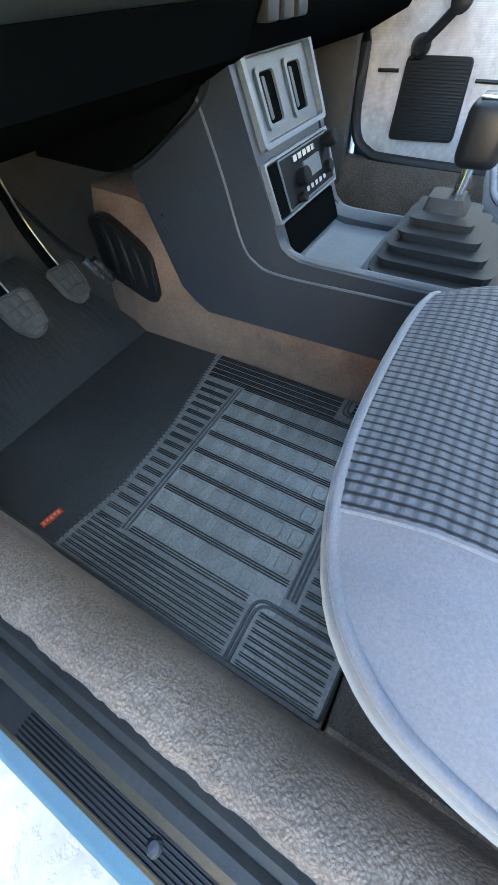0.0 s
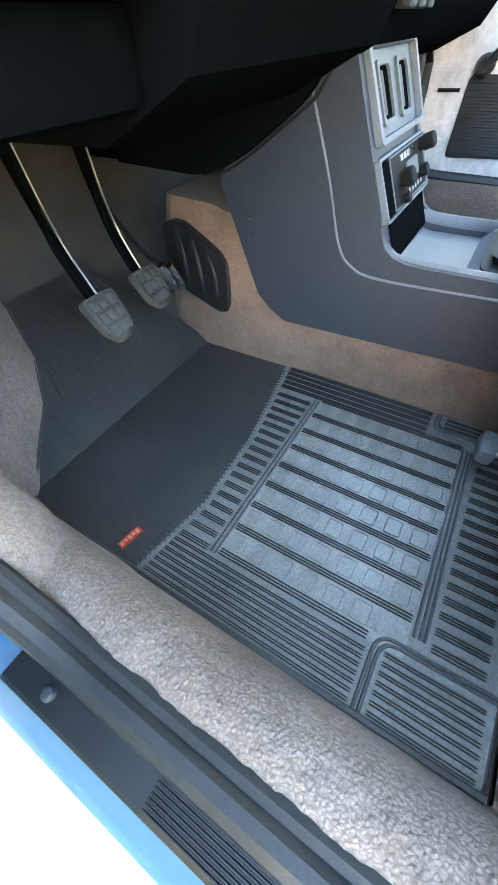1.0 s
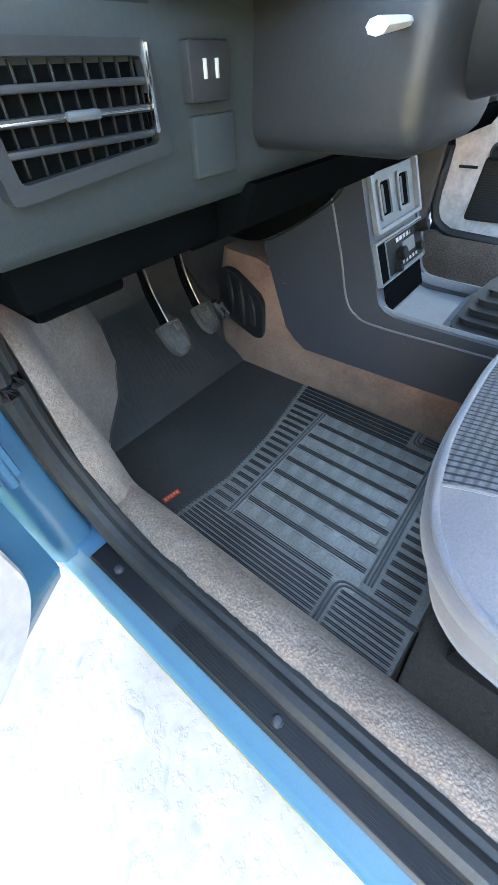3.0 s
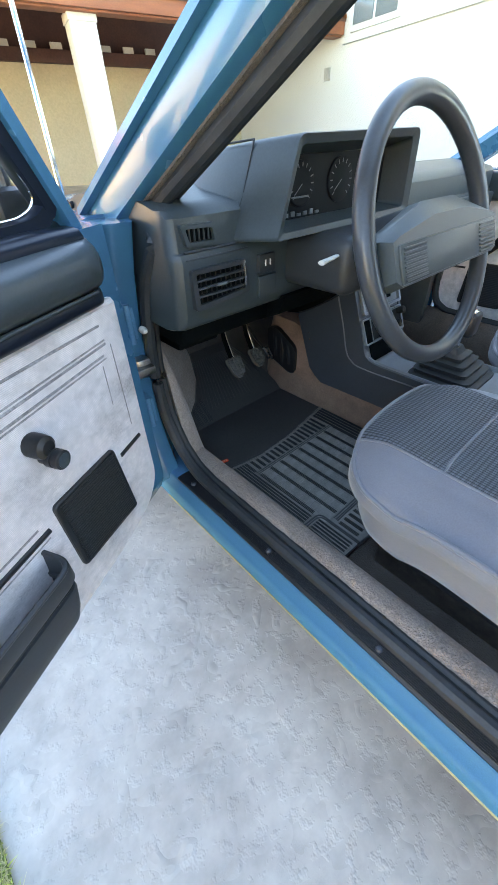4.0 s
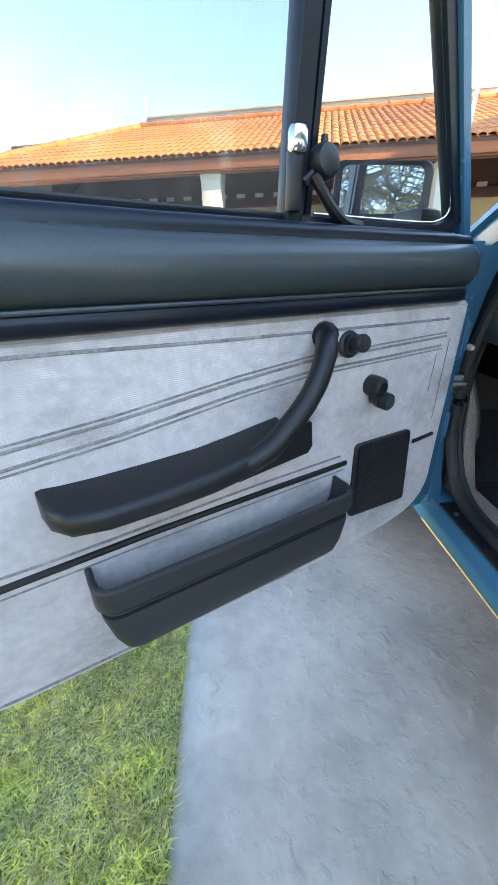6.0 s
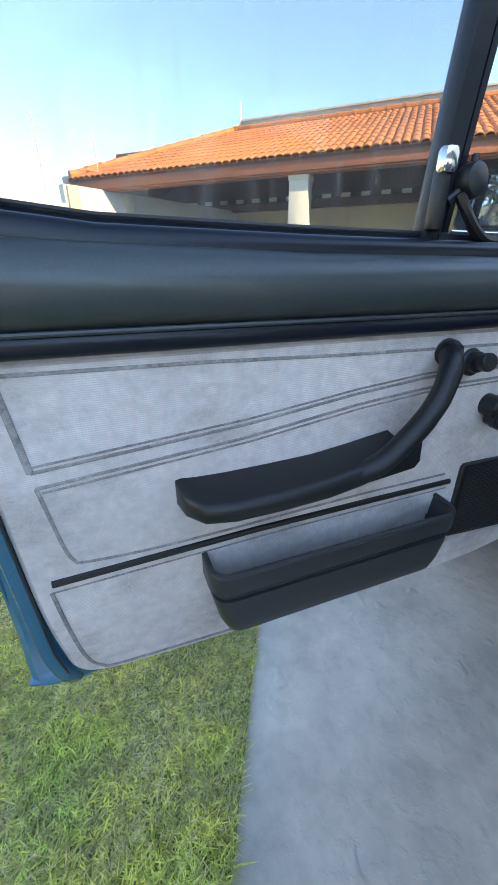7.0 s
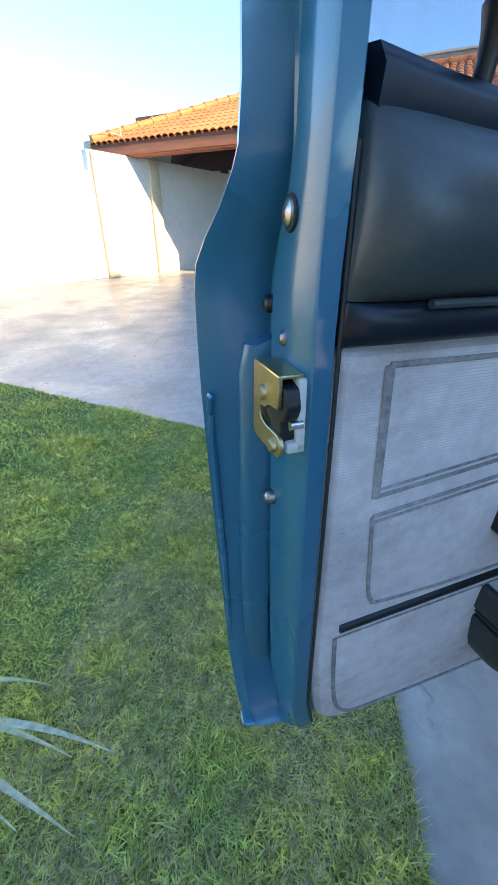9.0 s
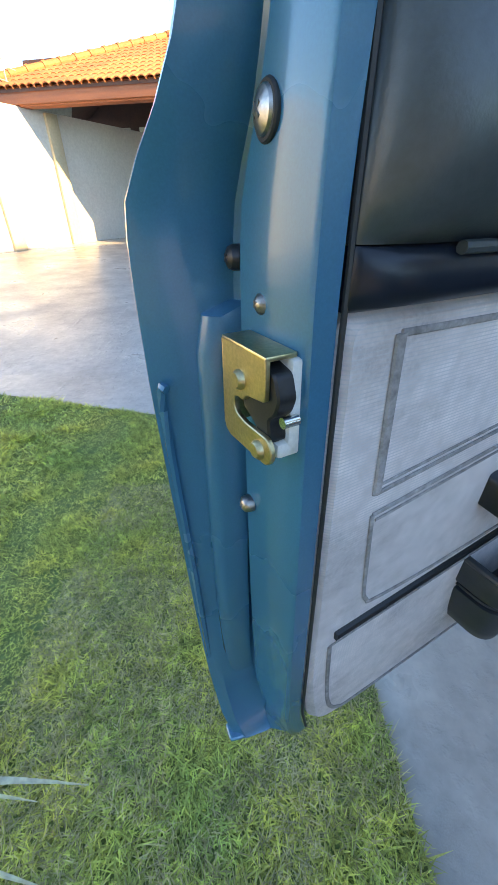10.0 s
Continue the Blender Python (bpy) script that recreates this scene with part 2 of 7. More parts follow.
CARPET_GREY = surf("greyish_carpet", (0.115, 0.103, 0.094), 0.95, 0, (0.07, 0.062, 0.056), 0.8, 7, 300, 0.1, 0.5, 300, dist=0.002)
TRIM = weave(surf("grey_trim_fabric", (0.76, 0.676, 0.655), 0.9, 0, (0.54, 0.475, 0.455), 0.7, 6.0, 60, 0.16, 0.3, 1100, dist=0.001, sheen=0.15),
             2, 0.0022, 0, 0.0031, (0.56, 0.535, 0.54), 0.15, 0.0003, 0.5)
soil(TRIM, 13.0, (0.24, 0.21, 0.20), (0.45, 1.0, 1.0), 1.3)
TRIM_SEAM = surf("soiled_seam_fabric", (0.36, 0.335, 0.33), 0.9, 0, (0.20, 0.185, 0.18), 0.9, 18, 200, 0.3, 0.3, 900, dist=0.001)
VELOUR = surf("lilac_grey_velour", (0.178, 0.184, 0.210), 0.9, 0, (0.148, 0.154, 0.178), 0.6, 6, 500, 0.12, 0.3, 900, dist=0.001, sheen=0.4)
RIBBED = weave(surf("ribbed_seat_fabric", (0.29, 0.308, 0.345), 0.9, 0, (0.25, 0.268, 0.305), 0.5, 7, 400, 0.15, 0.2, 900, dist=0.001, sheen=0.3),
               0, 0.0072, 1, 0.0088, (0.035, 0.038, 0.05), 0.8, 0.002, 1.1)
CHROME = surf("chrome", (0.75, 0.75, 0.74), 0.12, 1.0, None, 0.2, 20, 300, 0.05, 0)
STEEL = surf("worn_steel", (0.42, 0.41, 0.39), 0.35, 1.0, (0.22, 0.2, 0.18), 0.7, 40, 500, 0.2, 0.1, 600)
BRASS = surf("yellow_zinc", (0.62, 0.50, 0.27), 0.36, 1.0, (0.45, 0.38, 0.24), 0.7, 45, 500, 0.15, 0.05, 500)
WHITE_PL = surf("white_plastic", (0.72, 0.72, 0.68), 0.45, 0, (0.5, 0.48, 0.42), 0.6, 30, 300, 0.1, 0.05)
LABEL_PALE = surf("pale_red_label", (0.8, 0.3, 0.2), 0.5, 0, None, 0.3, 40, 300, 0.1, 0)
RED = surf("red_label", (0.75, 0.06, 0.02), 0.5, 0, None, 0.3, 40, 300, 0.1, 0)
GLASS = pane("window_glass", (0.63, 0.685, 0.72), 0.075, True)
VENT_GLASS = pane("vent_glass", (0.76, 0.81, 0.84), 0.03)
SHIELD = pane("windshield_glass", (0.92, 0.95, 0.94), 0.015)
WINDOW = surf("dark_window_glass", (0.16, 0.19, 0.19), 0.06, 0, (0.12, 0.15, 0.16), 0.5, 2, 40, 0.05, 0, rough_var=0.02)
MIRROR = surf("mirror", (0.9, 0.9, 0.9), 0.02, 1.0, (0.88, 0.88, 0.88), 0.1, 5, 50, 0.0, 0, rough_var=0.0)
CONCRETE = surf("trowelled_concrete", (0.53, 0.475, 0.42), 0.34, 0, (0.35, 0.312, 0.28), 0.9, 2.3, 22, 0.12, 0.42, 34, dist=0.004, sparse=0.54, rough_var=0.25)
soil(CONCRETE, 5.0, (0.27, 0.24, 0.215), (1.0, 1.0, 1.0))
SOIL = surf("lawn_soil", (0.13, 0.185, 0.048), 0.95, 0, (0.20, 0.215, 0.075), 0.8, 9, 60, 0.4, 0.8, 60, dist=0.01)
GRASS = surf("grass_blades", (0.48, 0.585, 0.18), 0.5, 0, (0.90, 0.80, 0.22), 0.9, 2.6, 40, 0.35, 0, island=0.5)
STRAW = surf("dry_grass", (0.70, 0.63, 0.38), 0.8, 0, (0.48, 0.42, 0.20), 0.6, 6, 40, 0.3, 0, island=0.35, spec=0.15)
LEAF = surf("striped_leaf", (0.93, 0.95, 0.72), 0.4, 0, (0.97, 0.97, 0.86), 0.7, 14, 90, 0.2, 0.1, 200, island=0.15)
CREAM = surf("cream_plaster", (0.62, 0.5, 0.33), 0.85, 0, (0.55, 0.43, 0.28), 0.6, 1.2, 30, 0.08, 0.3, 60, dist=0.004)
WHITE_WALL = surf("white_plaster", (0.66, 0.63, 0.57), 0.85, 0, (0.57, 0.54, 0.48), 0.6, 0.8, 24, 0.08, 0.3, 50, dist=0.004)
POST = surf("pale_post_paint", (0.66, 0.62, 0.52), 0.8, 0, (0.55, 0.5, 0.4), 0.6, 2.5, 40, 0.08, 0.3, 60, dist=0.004)
WOOD = surf("red_brown_wood", (0.36, 0.105, 0.045), 0.6, 0, (0.24, 0.07, 0.035), 0.7, 2.5, 40, 0.2, 0.3, 60, stretch=(1, 1, 8), dist=0.004)
WOOD_DARK = surf("dark_rafter_wood", (0.12, 0.05, 0.035), 0.7, 0, (0.07, 0.03, 0.025), 0.7, 2.5, 40, 0.2, 0.3, 60, dist=0.004)
TILE = surf("clay_roof_tile", (0.51, 0.168, 0.056), 0.75, 0, (0.37, 0.12, 0.046), 0.8, 1.6, 20, 0.18, 0.4, 40, island=0.16, dist=0.006)
GREY_CAP = surf("grey_parapet_flashing", (0.42, 0.39, 0.335), 0.7, 0, None, 0.5, 3, 30, 0.12, 0.2, 40)
DIALS = surf("dial_face", (0.008, 0.009, 0.011), 0.7, 0, None, 0.4, 20, 200, 0.1, 0, spec=0.2)


# thin leaves let some light through
for leaf_mat in (GRASS, STRAW, LEAF):
    ln_ = leaf_mat.node_tree
    tl, mxs = ln_.nodes.new("ShaderNodeBsdfTranslucent"), ln_.nodes.new("ShaderNodeMixShader")
    pb_ = ln_.nodes["Principled BSDF"]
    ln_.links.new(pb_.inputs["Base Color"].links[0].from_socket, tl.inputs[0])
    mxs.inputs[0].default_value = 0.5
    ln_.links.new(pb_.outputs[0], mxs.inputs[1])
    ln_.links.new(tl.outputs[0], mxs.inputs[2])
    ln_.links.new(mxs.outputs[0], ln_.nodes["Material Output"].inputs[0])

# shallow trowel flecks and pits in the concrete
cn = CONCRETE.node_tree
rr_, bp2 = cn.nodes.new("ShaderNodeMapRange"), cn.nodes.new("ShaderNodeBump")
co2 = cn.nodes.new("ShaderNodeTexCoord")
rr_.inputs["From Min"].default_value, rr_.inputs["From Max"].default_value = 0.60, 0.74
blis = cn.nodes.new("ShaderNodeTexNoise")
blis.inputs["Scale"].default_value, blis.inputs["Detail"].default_value, blis.inputs["Roughness"].default_value = 27.0, 0.3, 0.5
cn.links.new(co2.outputs["Object"], blis.inputs["Vector"])
cn.links.new(blis.outputs["Fac"], rr_.inputs["Value"])
bp2.inputs["Strength"].default_value, bp2.inputs["Distance"].default_value = 0.5, 0.004
spots, sr, mul3 = cn.nodes.new("ShaderNodeTexNoise"), cn.nodes.new("ShaderNodeMapRange"), cn.nodes.new("ShaderNodeMath")
spots.inputs["Scale"].default_value = 3.5
sr.inputs["From Min"].default_value, sr.inputs["From Max"].default_value = 0.36, 0.6
mul3.operation = "MULTIPLY"
cn.links.new(co2.outputs["Object"], spots.inputs["Vector"])
cn.links.new(spots.outputs["Fac"], sr.inputs["Value"])
cn.links.new(rr_.outputs[0], mul3.inputs[0])
cn.links.new(sr.outputs[0], mul3.inputs[1])
cn.links.new(mul3.outputs[0], bp2.inputs["Height"])
pb = cn.nodes["Principled BSDF"]
cn.links.new(pb.inputs["Normal"].links[0].from_socket, bp2.inputs["Normal"])
cn.links.new(bp2.outputs[0], pb.inputs["Normal"])


# ---- mesh helpers ----
def part(name, bm, mat, parent=None, label="", angle=35, smooth=True):
    me = bpy.data.meshes.new(name)
    bmesh.ops.recalc_face_normals(bm, faces=bm.faces)
    bm.to_mesh(me)
    bm.free()
    me.materials.append(mat)
    if smooth:
        me.shade_smooth()
        me.set_sharp_from_angle(angle=radians(angle))
    ob = new(name, me)
    ob.parent = parent
    if label:
        tagged(ob, label)
    return ob


def box(bm, lo, hi, bev=0.0, m=None, seg=2):
    r = bmesh.ops.create_cube(bm, size=1.0)
    c, s = [(a + b) / 2 for a, b in zip(lo, hi)], [b - a for a, b in zip(lo, hi)]
    for v in r["verts"]:
        v.co = Vector((c[0] + v.co.x * s[0], c[1] + v.co.y * s[1], c[2] + v.co.z * s[2]))
        if m:
            v.co = m @ v.co
    if bev:
        es = list({e for v in r["verts"] for e in v.link_edges})
        bmesh.ops.bevel(bm, geom=es, offset=bev, segments=seg, affect="EDGES", profile=0.5)
    return bm


def loft(bm, loops, caps=True, closed=True):
    rings = [[bm.verts.new(p) for p in loop] for loop in loops]
    n = len(rings[0])
    for a, b in zip(rings, rings[1:]):
        for i in range(n if closed else n - 1):
            j = (i + 1) % n
            bm.faces.new((a[i], a[j], b[j], b[i]))
    if caps and closed:
        bm.faces.new(rings[0][::-1])
        bm.faces.new(rings[-1])
    return bm


def tube(bm, pts, r, seg=8, closed=False, squash=1.0, up=(0, 0, 1)):
    pts = [Vector(p) for p in pts]
    loops, n = [], len(pts)
    for i, p in enumerate(pts):
        a = pts[(i - 1) % n] if closed or i else p
        b = pts[(i + 1) % n] if closed or i < n - 1 else p
        t = (b - a).normalized()
        s = t.cross(Vector(up))
        s = s.normalized() if s.length > 1e-4 else t.orthogonal().normalized()
        w = s.cross(t)
        rr = r[i] if isinstance(r, (list, tuple)) else r
        loops.append([p + s * rr * math.cos(2 * math.pi * k / seg) + w * rr * squash * math.sin(2 * math.pi * k / seg) for k in range(seg)])
    if closed:
        loops.append(loops[0])
        rings = [[bm.verts.new(q) for q in lp] for lp in loops[:-1]]
        for a, b in zip(rings, rings[1:] + rings[:1]):
            for i in range(seg):
                j = (i + 1) % seg
                bm.faces.new((a[i], a[j], b[j], b[i]))
        return bm
    return loft(bm, loops)


def cyl(bm, p0, p1, r0, r1=None, seg=20):
    return tube(bm, [p0, p1], [r0, r0 if r1 is None else r1], seg)


def knob(bm, p0, p1, profile, seg=20):
    """A turned shape from p0 towards p1: profile of (share of the way, radius)."""
    p0, p1 = Vector(p0), Vector(p1)
    t = (p1 - p0).normalized()
    s = t.orthogonal().normalized()
    w = t.cross(s)
    return loft(bm, [[p0.lerp(p1, k) + (s * math.cos(2 * math.pi * i / seg) + w * math.sin(2 * math.pi * i / seg)) * max(r, 1e-4) for i in range(seg)]
                     for k, r in profile])


def arc(pts, r, n=5):
    """Rounds the corners of a closed 2D polygon."""
    out, m = [], len(pts)
    for i in range(m):
        p, a, b = Vector(pts[i]), Vector(pts[i - 1]), Vector(pts[(i + 1) % m])
        rr = r[i] if isinstance(r, (list, tuple)) else r
        if rr <= 0:
            out.append(p)
            continue
        rr = min(rr, (a - p).length * 0.48, (b - p).length * 0.48)
        s, e = p + (a - p).normalized() * rr, p + (b - p).normalized() * rr
        for k in range(n + 1):
            q = k / n
            out.append(s * (1 - q) ** 2 + p * 2 * q * (1 - q) + e * q ** 2)
    return out


def slab(bm, poly, lo, hi, axes="xz", bev=0.0):
    """A plate: a 2D outline drawn in two axes, from lo to hi along the third."""
    third = ({"x", "y", "z"} - set(axes)).pop()

    def at(p, d):
        c = {axes[0]: p[0], axes[1]: p[1], third: d}
        return Vector((c["x"], c["y"], c["z"]))

    if bev:
        area = sum(a[0] * b[1] - b[0] * a[1] for a, b in zip(poly, list(poly[1:]) + [poly[0]]))
        ins = []
        n = len(poly)
        for i in range(n):
            a, b = Vector(poly[i - 1]), Vector(poly[(i + 1) % n])
            t = (b - a).normalized()
            nr = Vector((t.y, -t.x))
            p = Vector(poly[i])
            ins.append(p - nr * bev if area > 0 else p + nr * bev)
        sgn = 1 if hi > lo else -1
        return loft(bm, [[at(p, lo) for p in poly], [at(p, hi - sgn * bev) for p in poly], [at(p, hi) for p in ins]])
    return loft(bm, [[at(p, lo) for p in poly], [at(p, hi) for p in poly]])


def poly_smooth(pts, n=6):
    """A smooth curve through points."""
    pts = [Vector(p) for p in pts]
    out = []
    for i in range(len(pts) - 1):
        p0, p1, p2, p3 = pts[max(i - 1, 0)], pts[i], pts[i + 1], pts[min(i + 2, len(pts) - 1)]
        for k in range(n):
            t = k / n
            out.append(0.5 * ((2 * p1) + (p2 - p0) * t + (2 * p0 - 5 * p1 + 4 * p2 - p3) * t * t + (3 * p1 - p0 - 3 * p2 + p3) * t ** 3))
    out.append(pts[-1])
    return out


def sweep(bm, profile, path_axis, stations, closed=False):
    """Lofts an open or closed 2D profile along an axis; a station is (place, shift a, shift b)."""
    loops = []
    for s, da, db in stations:
        if path_axis == "y":
            loops.append([Vector((a + da, s, b + db)) for a, b in profile])
        elif path_axis == "x":
            loops.append([Vector((s, a + da, b + db)) for a, b in profile])
        else:
            loops.append([Vector((a + da, b + db, s)) for a, b in profile])
    return loft(bm, loops, caps=closed, closed=closed)


# ---- ground ----
def ground_z(x, y):
    return 0.0 if y < 1.5 else 0.058 * (min(y, 11.0) - 1.5)


bm = bmesh.new()
ys = [-400, -40, -10, -4, -2, 0, 1.5, 2.5, 4, 6, 8, 11, 20, 60, 500]
xs = [-400, -40, -10, -5, -3, -1, 1, 3, 6, 12, 40, 400]
vs = [[bm.verts.new((x, y, ground_z(x, y))) for x in xs] for y in ys]
for a, b in zip(vs, vs[1:]):
    for i in range(len(xs) - 1):
        bm.faces.new((a[i], a[i + 1], b[i + 1], b[i]))
tagged(part("ground", bm, CONCRETE, smooth=False), "grey trowelled concrete driveway, smooth and slightly stained", "driveway", kind="structure")

LAWN = [(-0.592, -3.0), (-0.585, -0.5), (-0.602, -0.1), (-0.612, 0.35), (-0.66, 0.62), (-0.85, 0.80), (-1.35, 0.965), (-2.2, 1.19), (-3.05, 1.43), (-5.2, 1.9), (-5.2, -3.0)]
bm = bmesh.new()
slab(bm, LAWN, -0.05, 0.006, "xy")
tagged(part("lawn_ground", bm, SOIL, smooth=False), "lawn soil bed beside the concrete driveway", "lawn", kind="structure")

# ---- house ----
house = new("house")
house.matrix_world = Matrix.Translation((-0.98, 6.6, 0.3)) @ Matrix.Rotation(math.atan2(-0.21, 1), 4, "Z")
tagged(house, "low house with orange clay tile roof and a post-lined veranda", "house")
EAVE, RIDGE_Y, SLOPE = 2.32, 3.7, 0.40
RIDGE_Z = EAVE + SLOPE * RIDGE_Y
for x in (0.0, 3.72):
    bm = bmesh.new()
    box(bm, (x, 0.05, -0.4), (x + 0.33, 0.38, 2.06), 0.01)
    box(bm, (x - 0.015, 0.035, 1.98), (x + 0.345, 0.395, 2.075), 0.008)
    part("post", bm, POST, house, "square pale painted post")
bm = bmesh.new()
box(bm, (-4.5, -0.10, 2.07), (8.03, -0.04, 2.28), 0.006)
box(bm, (-4.5, -0.04, 2.05), (8.03, 0.16, 2.20), 0.01)
part("fascia", bm, WOOD, house, "red-brown wooden fascia board")
bm = bmesh.new()
box(bm, (-6.0, 3.45, -0.6), (8.04, 3.7, 2.1))
part("wall", bm, CREAM, house, "cream plastered veranda wall")
# dark sheet between the top of the wall and the roof
bm = bmesh.new()
box(bm, (-6.0, 3.47, 2.1), (8.04, 3.68, 3.6))
part("upper_wall_sheet", bm, WOOD_DARK, house, "dark sheet above the veranda wall")
bm = bmesh.new()
box(bm, (-5.8, 3.28, 2.02), (8.04, 3.44, 2.2), 0.01)
part("beam", bm, WOOD_DARK, house, "dark red wooden wall beam")
for i in range(27):
    bm = bmesh.new()
    x = -4.3 + i * 0.45
    lift = Matrix.Translation((x, 0.0, 2.16)) @ Matrix.Rotation(math.atan(SLOPE), 4, "X")
    box(bm, (0, 0.12, -0.06), (0.07, 3.75, 0.06), 0.0, lift)
    part("rafter", bm, WOOD_DARK, house)
for i in range(27):
    bm = bmesh.new()
    x = -4.1 + i * 0.45
    box(bm, (x, 3.30, 2.2), (x + 0.2, 3.36, 2.29))
    part("wall_block", bm, POST, house)
bm = bmesh.new()
for quad in ([(-4.5, -0.12), (8.03, -0.12), (6.3, RIDGE_Y), (-2.5, RIDGE_Y)],):
    lo = [Vector((x, y, EAVE - 0.06 + SLOPE * y)) for x, y in quad]
    loft(bm, [lo, [p + Vector((0, 0, 0.04)) for p in lo]])
back = [Vector((-4.6, 0.1, EAVE - 0.06)), Vector((-2.5, RIDGE_Y, RIDGE_Z - 0.06)), Vector((-4.6, RIDGE_Y + 0.2, EAVE + 0.2))]
loft(bm, [back, [p + Vector((0, 0, 0.04)) for p in back]])
roof = part("roof", bm, WOOD_DARK, house, "clay tile roof on dark boards", smooth=False)
bm = bmesh.new()
box(bm, (-2.3, RIDGE_Y + 0.02, RIDGE_Z - 0.6), (5.5, RIDGE_Y + 0.2, RIDGE_Z + 0.19))
box(bm, (-2.3, RIDGE_Y - 0.02, RIDGE_Z + 0.19), (5.5, RIDGE_Y + 0.24, RIDGE_Z + 0.225))
part("parapet", bm, GREY_CAP, house, "grey flashed parapet behind the ridge")
bm = bmesh.new()
loft(bm, [[Vector(p) for p in ((-4.78, 0.0, 2.0), (-4.5, 0.0, 2.0), (-4.5, 0.0, 2.34), (-4.78, 0.0, 2.36))],
          [Vector(p) for p in ((-4.2, 1.6, 2.0), (-3.9, 1.6, 2.0), (-3.62, 1.6, 2.86), (-4.1, 1.6, 2.9))]])
part("gable_wall", bm, GREY_CAP, house, "grey rendered gable end")
bm = bmesh.new()
knob(bm, (-4.55, -0.16, 2.14), (-4.55, -0.02, 2.14), [(0, 0.02), (0.2, 0.055), (0.8, 0.06), (1, 0.05)], 12)
part("camera_housing", bm, WHITE_PL, house, "small white round housing under the eave")

tile_me = bpy.data.meshes.new("roof_tile")
tb = bmesh.new()
ARCH = [(-0.5, 0.0), (-0.36, 0.035), (-0.2, 0.052), (0.0, 0.056), (0.2, 0.05), (0.36, 0.03), (0.5, -0.004)]
lp = []
for y, dz in ((0, 0.009), (0.40, -0.002)):
    lp.append([Vector((a * 0.152, y, h * 0.85 + dz)) for a, h in ARCH] + [Vector((a * 0.152, y, h * 0.85 + dz - 0.014)) for a, h in ARCH[::-1]])
loft(tb, lp)
bmesh.ops.recalc_face_normals(tb, faces=tb.faces)
tb.to_mesh(tile_me)
tb.free()
tile_me.materials.append(TILE)
lean = Matrix.Rotation(math.atan(SLOPE), 4, "X")
rest, made = bmesh.new(), 0
rng = random.Random(5)
rows_up = 11
for r in range(rows_up):
    y = -0.16 + r * 0.345
    x0 = -4.45 + 0.54 * max(y, 0)
    for c in range(94):
        x = -4.4 + c * 0.134
        if x < x0 or x > 7.95 - 0.46 * max(y, 0):
            continue
        m = Matrix.Translation((x + rng.uniform(-0.006, 0.006), y, EAVE + SLOPE * y - 0.01)) @ lean @ Matrix.Rotation(rng.uniform(-0.012, 0.012), 4, "Z")
        if made < 290 and r < 6 and -2.6 < x < 6:
            t = new("roof_tile", tile_me)
            t.parent = roof
            t.matrix_local = m
            made += 1
        else:
            n0 = len(rest.verts)
            rest.from_mesh(tile_me)
            rest.verts.ensure_lookup_table()
            for v in rest.verts[n0:]:
                v.co = m @ v.co
ob = part("roof_tiles", rest, TILE, roof, "rows of orange clay tiles", smooth=False)
tagged(ob, kind="stuff")
for i in range(14):
    bm = bmesh.new()
    q = i / 13
    p = Vector((-4.5, 0.0, EAVE + 0.05)).lerp(Vector((-2.45, RIDGE_Y, RIDGE_Z + 0.04)), q)
    d = Vector((2.05, RIDGE_Y, RIDGE_Z - EAVE)).normalized()
    knob(bm, p - d * 0.05, p + d * 0.32, [(0, 0.085), (0.15, 0.088), (0.16, 0.075), (1, 0.07)], 10)
    part("ridge_tile", bm, TILE, roof)
for i in range(24):
    bm = bmesh.new()
    x = -2.4 + i * 0.36
    knob(bm, (x - 0.03, RIDGE_Y - 0.03, RIDGE_Z + 0.03), (x + 0.34, RIDGE_Y - 0.03, RIDGE_Z + 0.03), [(0, 0.085), (0.15, 0.088), (0.16, 0.075), (1, 0.07)], 10)
    part("ridge_tile", bm, TILE, roof)
for i in range(14):
    bm = bmesh.new()
    q = i / 13
    p = Vector((8.0, 0.0, EAVE + 0.05)).lerp(Vector((6.3, RIDGE_Y, RIDGE_Z + 0.04)), q)
    d = Vector((-1.7, RIDGE_Y, RIDGE_Z - EAVE)).normalized()
    knob(bm, p - d * 0.05, p + d * 0.32, [(0, 0.085), (0.15, 0.088), (0.16, 0.075), (1, 0.07)], 10)
    part("ridge_tile", bm, TILE, roof)
for x, y, z, h in ((-2.35, RIDGE_Y + 0.1, RIDGE_Z, 0.62),):
    bm = bmesh.new()
    cyl(bm, (x, y, z), (x, y, z + h), 0.028, 0.022, 10)
    part("vent_pipe", bm, WHITE_PL, house, "white roof pipe")

# white two-storey house at the side
WIN, METER = (-1.28, -0.25, 2.07, 2.46), (0.2, 1.57)
annex = new("white_house")
annex.matrix_world = house.matrix_world.copy()
tagged(annex, "white plastered two-storey house with a window and air conditioner", "house")
bm = bmesh.new()
# unseen south end and wall heights are shaped to shade the yard
slab(bm, [(3.9, -0.8), (3.9, 4.2), (-1.4, 4.2), (-3.4, 5.0), (-8.8, 5.4), (-8.8, -0.8)], 8.05, 16.0, "yz")
part("wall", bm, WHITE_WALL, annex, smooth=False)
bm = bmesh.new()
box(bm, (8.0, -8.7, WIN[2] - 0.11), (8.06, -0.1, WIN[2] - 0.03), 0.008)
part("ledge", bm, WHITE_WALL, annex, "thin moulded ledge along the wall")
bm = bmesh.new()
box(bm, (8.01, WIN[0], WIN[2]), (8.06, WIN[1], WIN[3]), 0.008)
win = part("window", bm, WHITE_PL, annex, "white framed window")
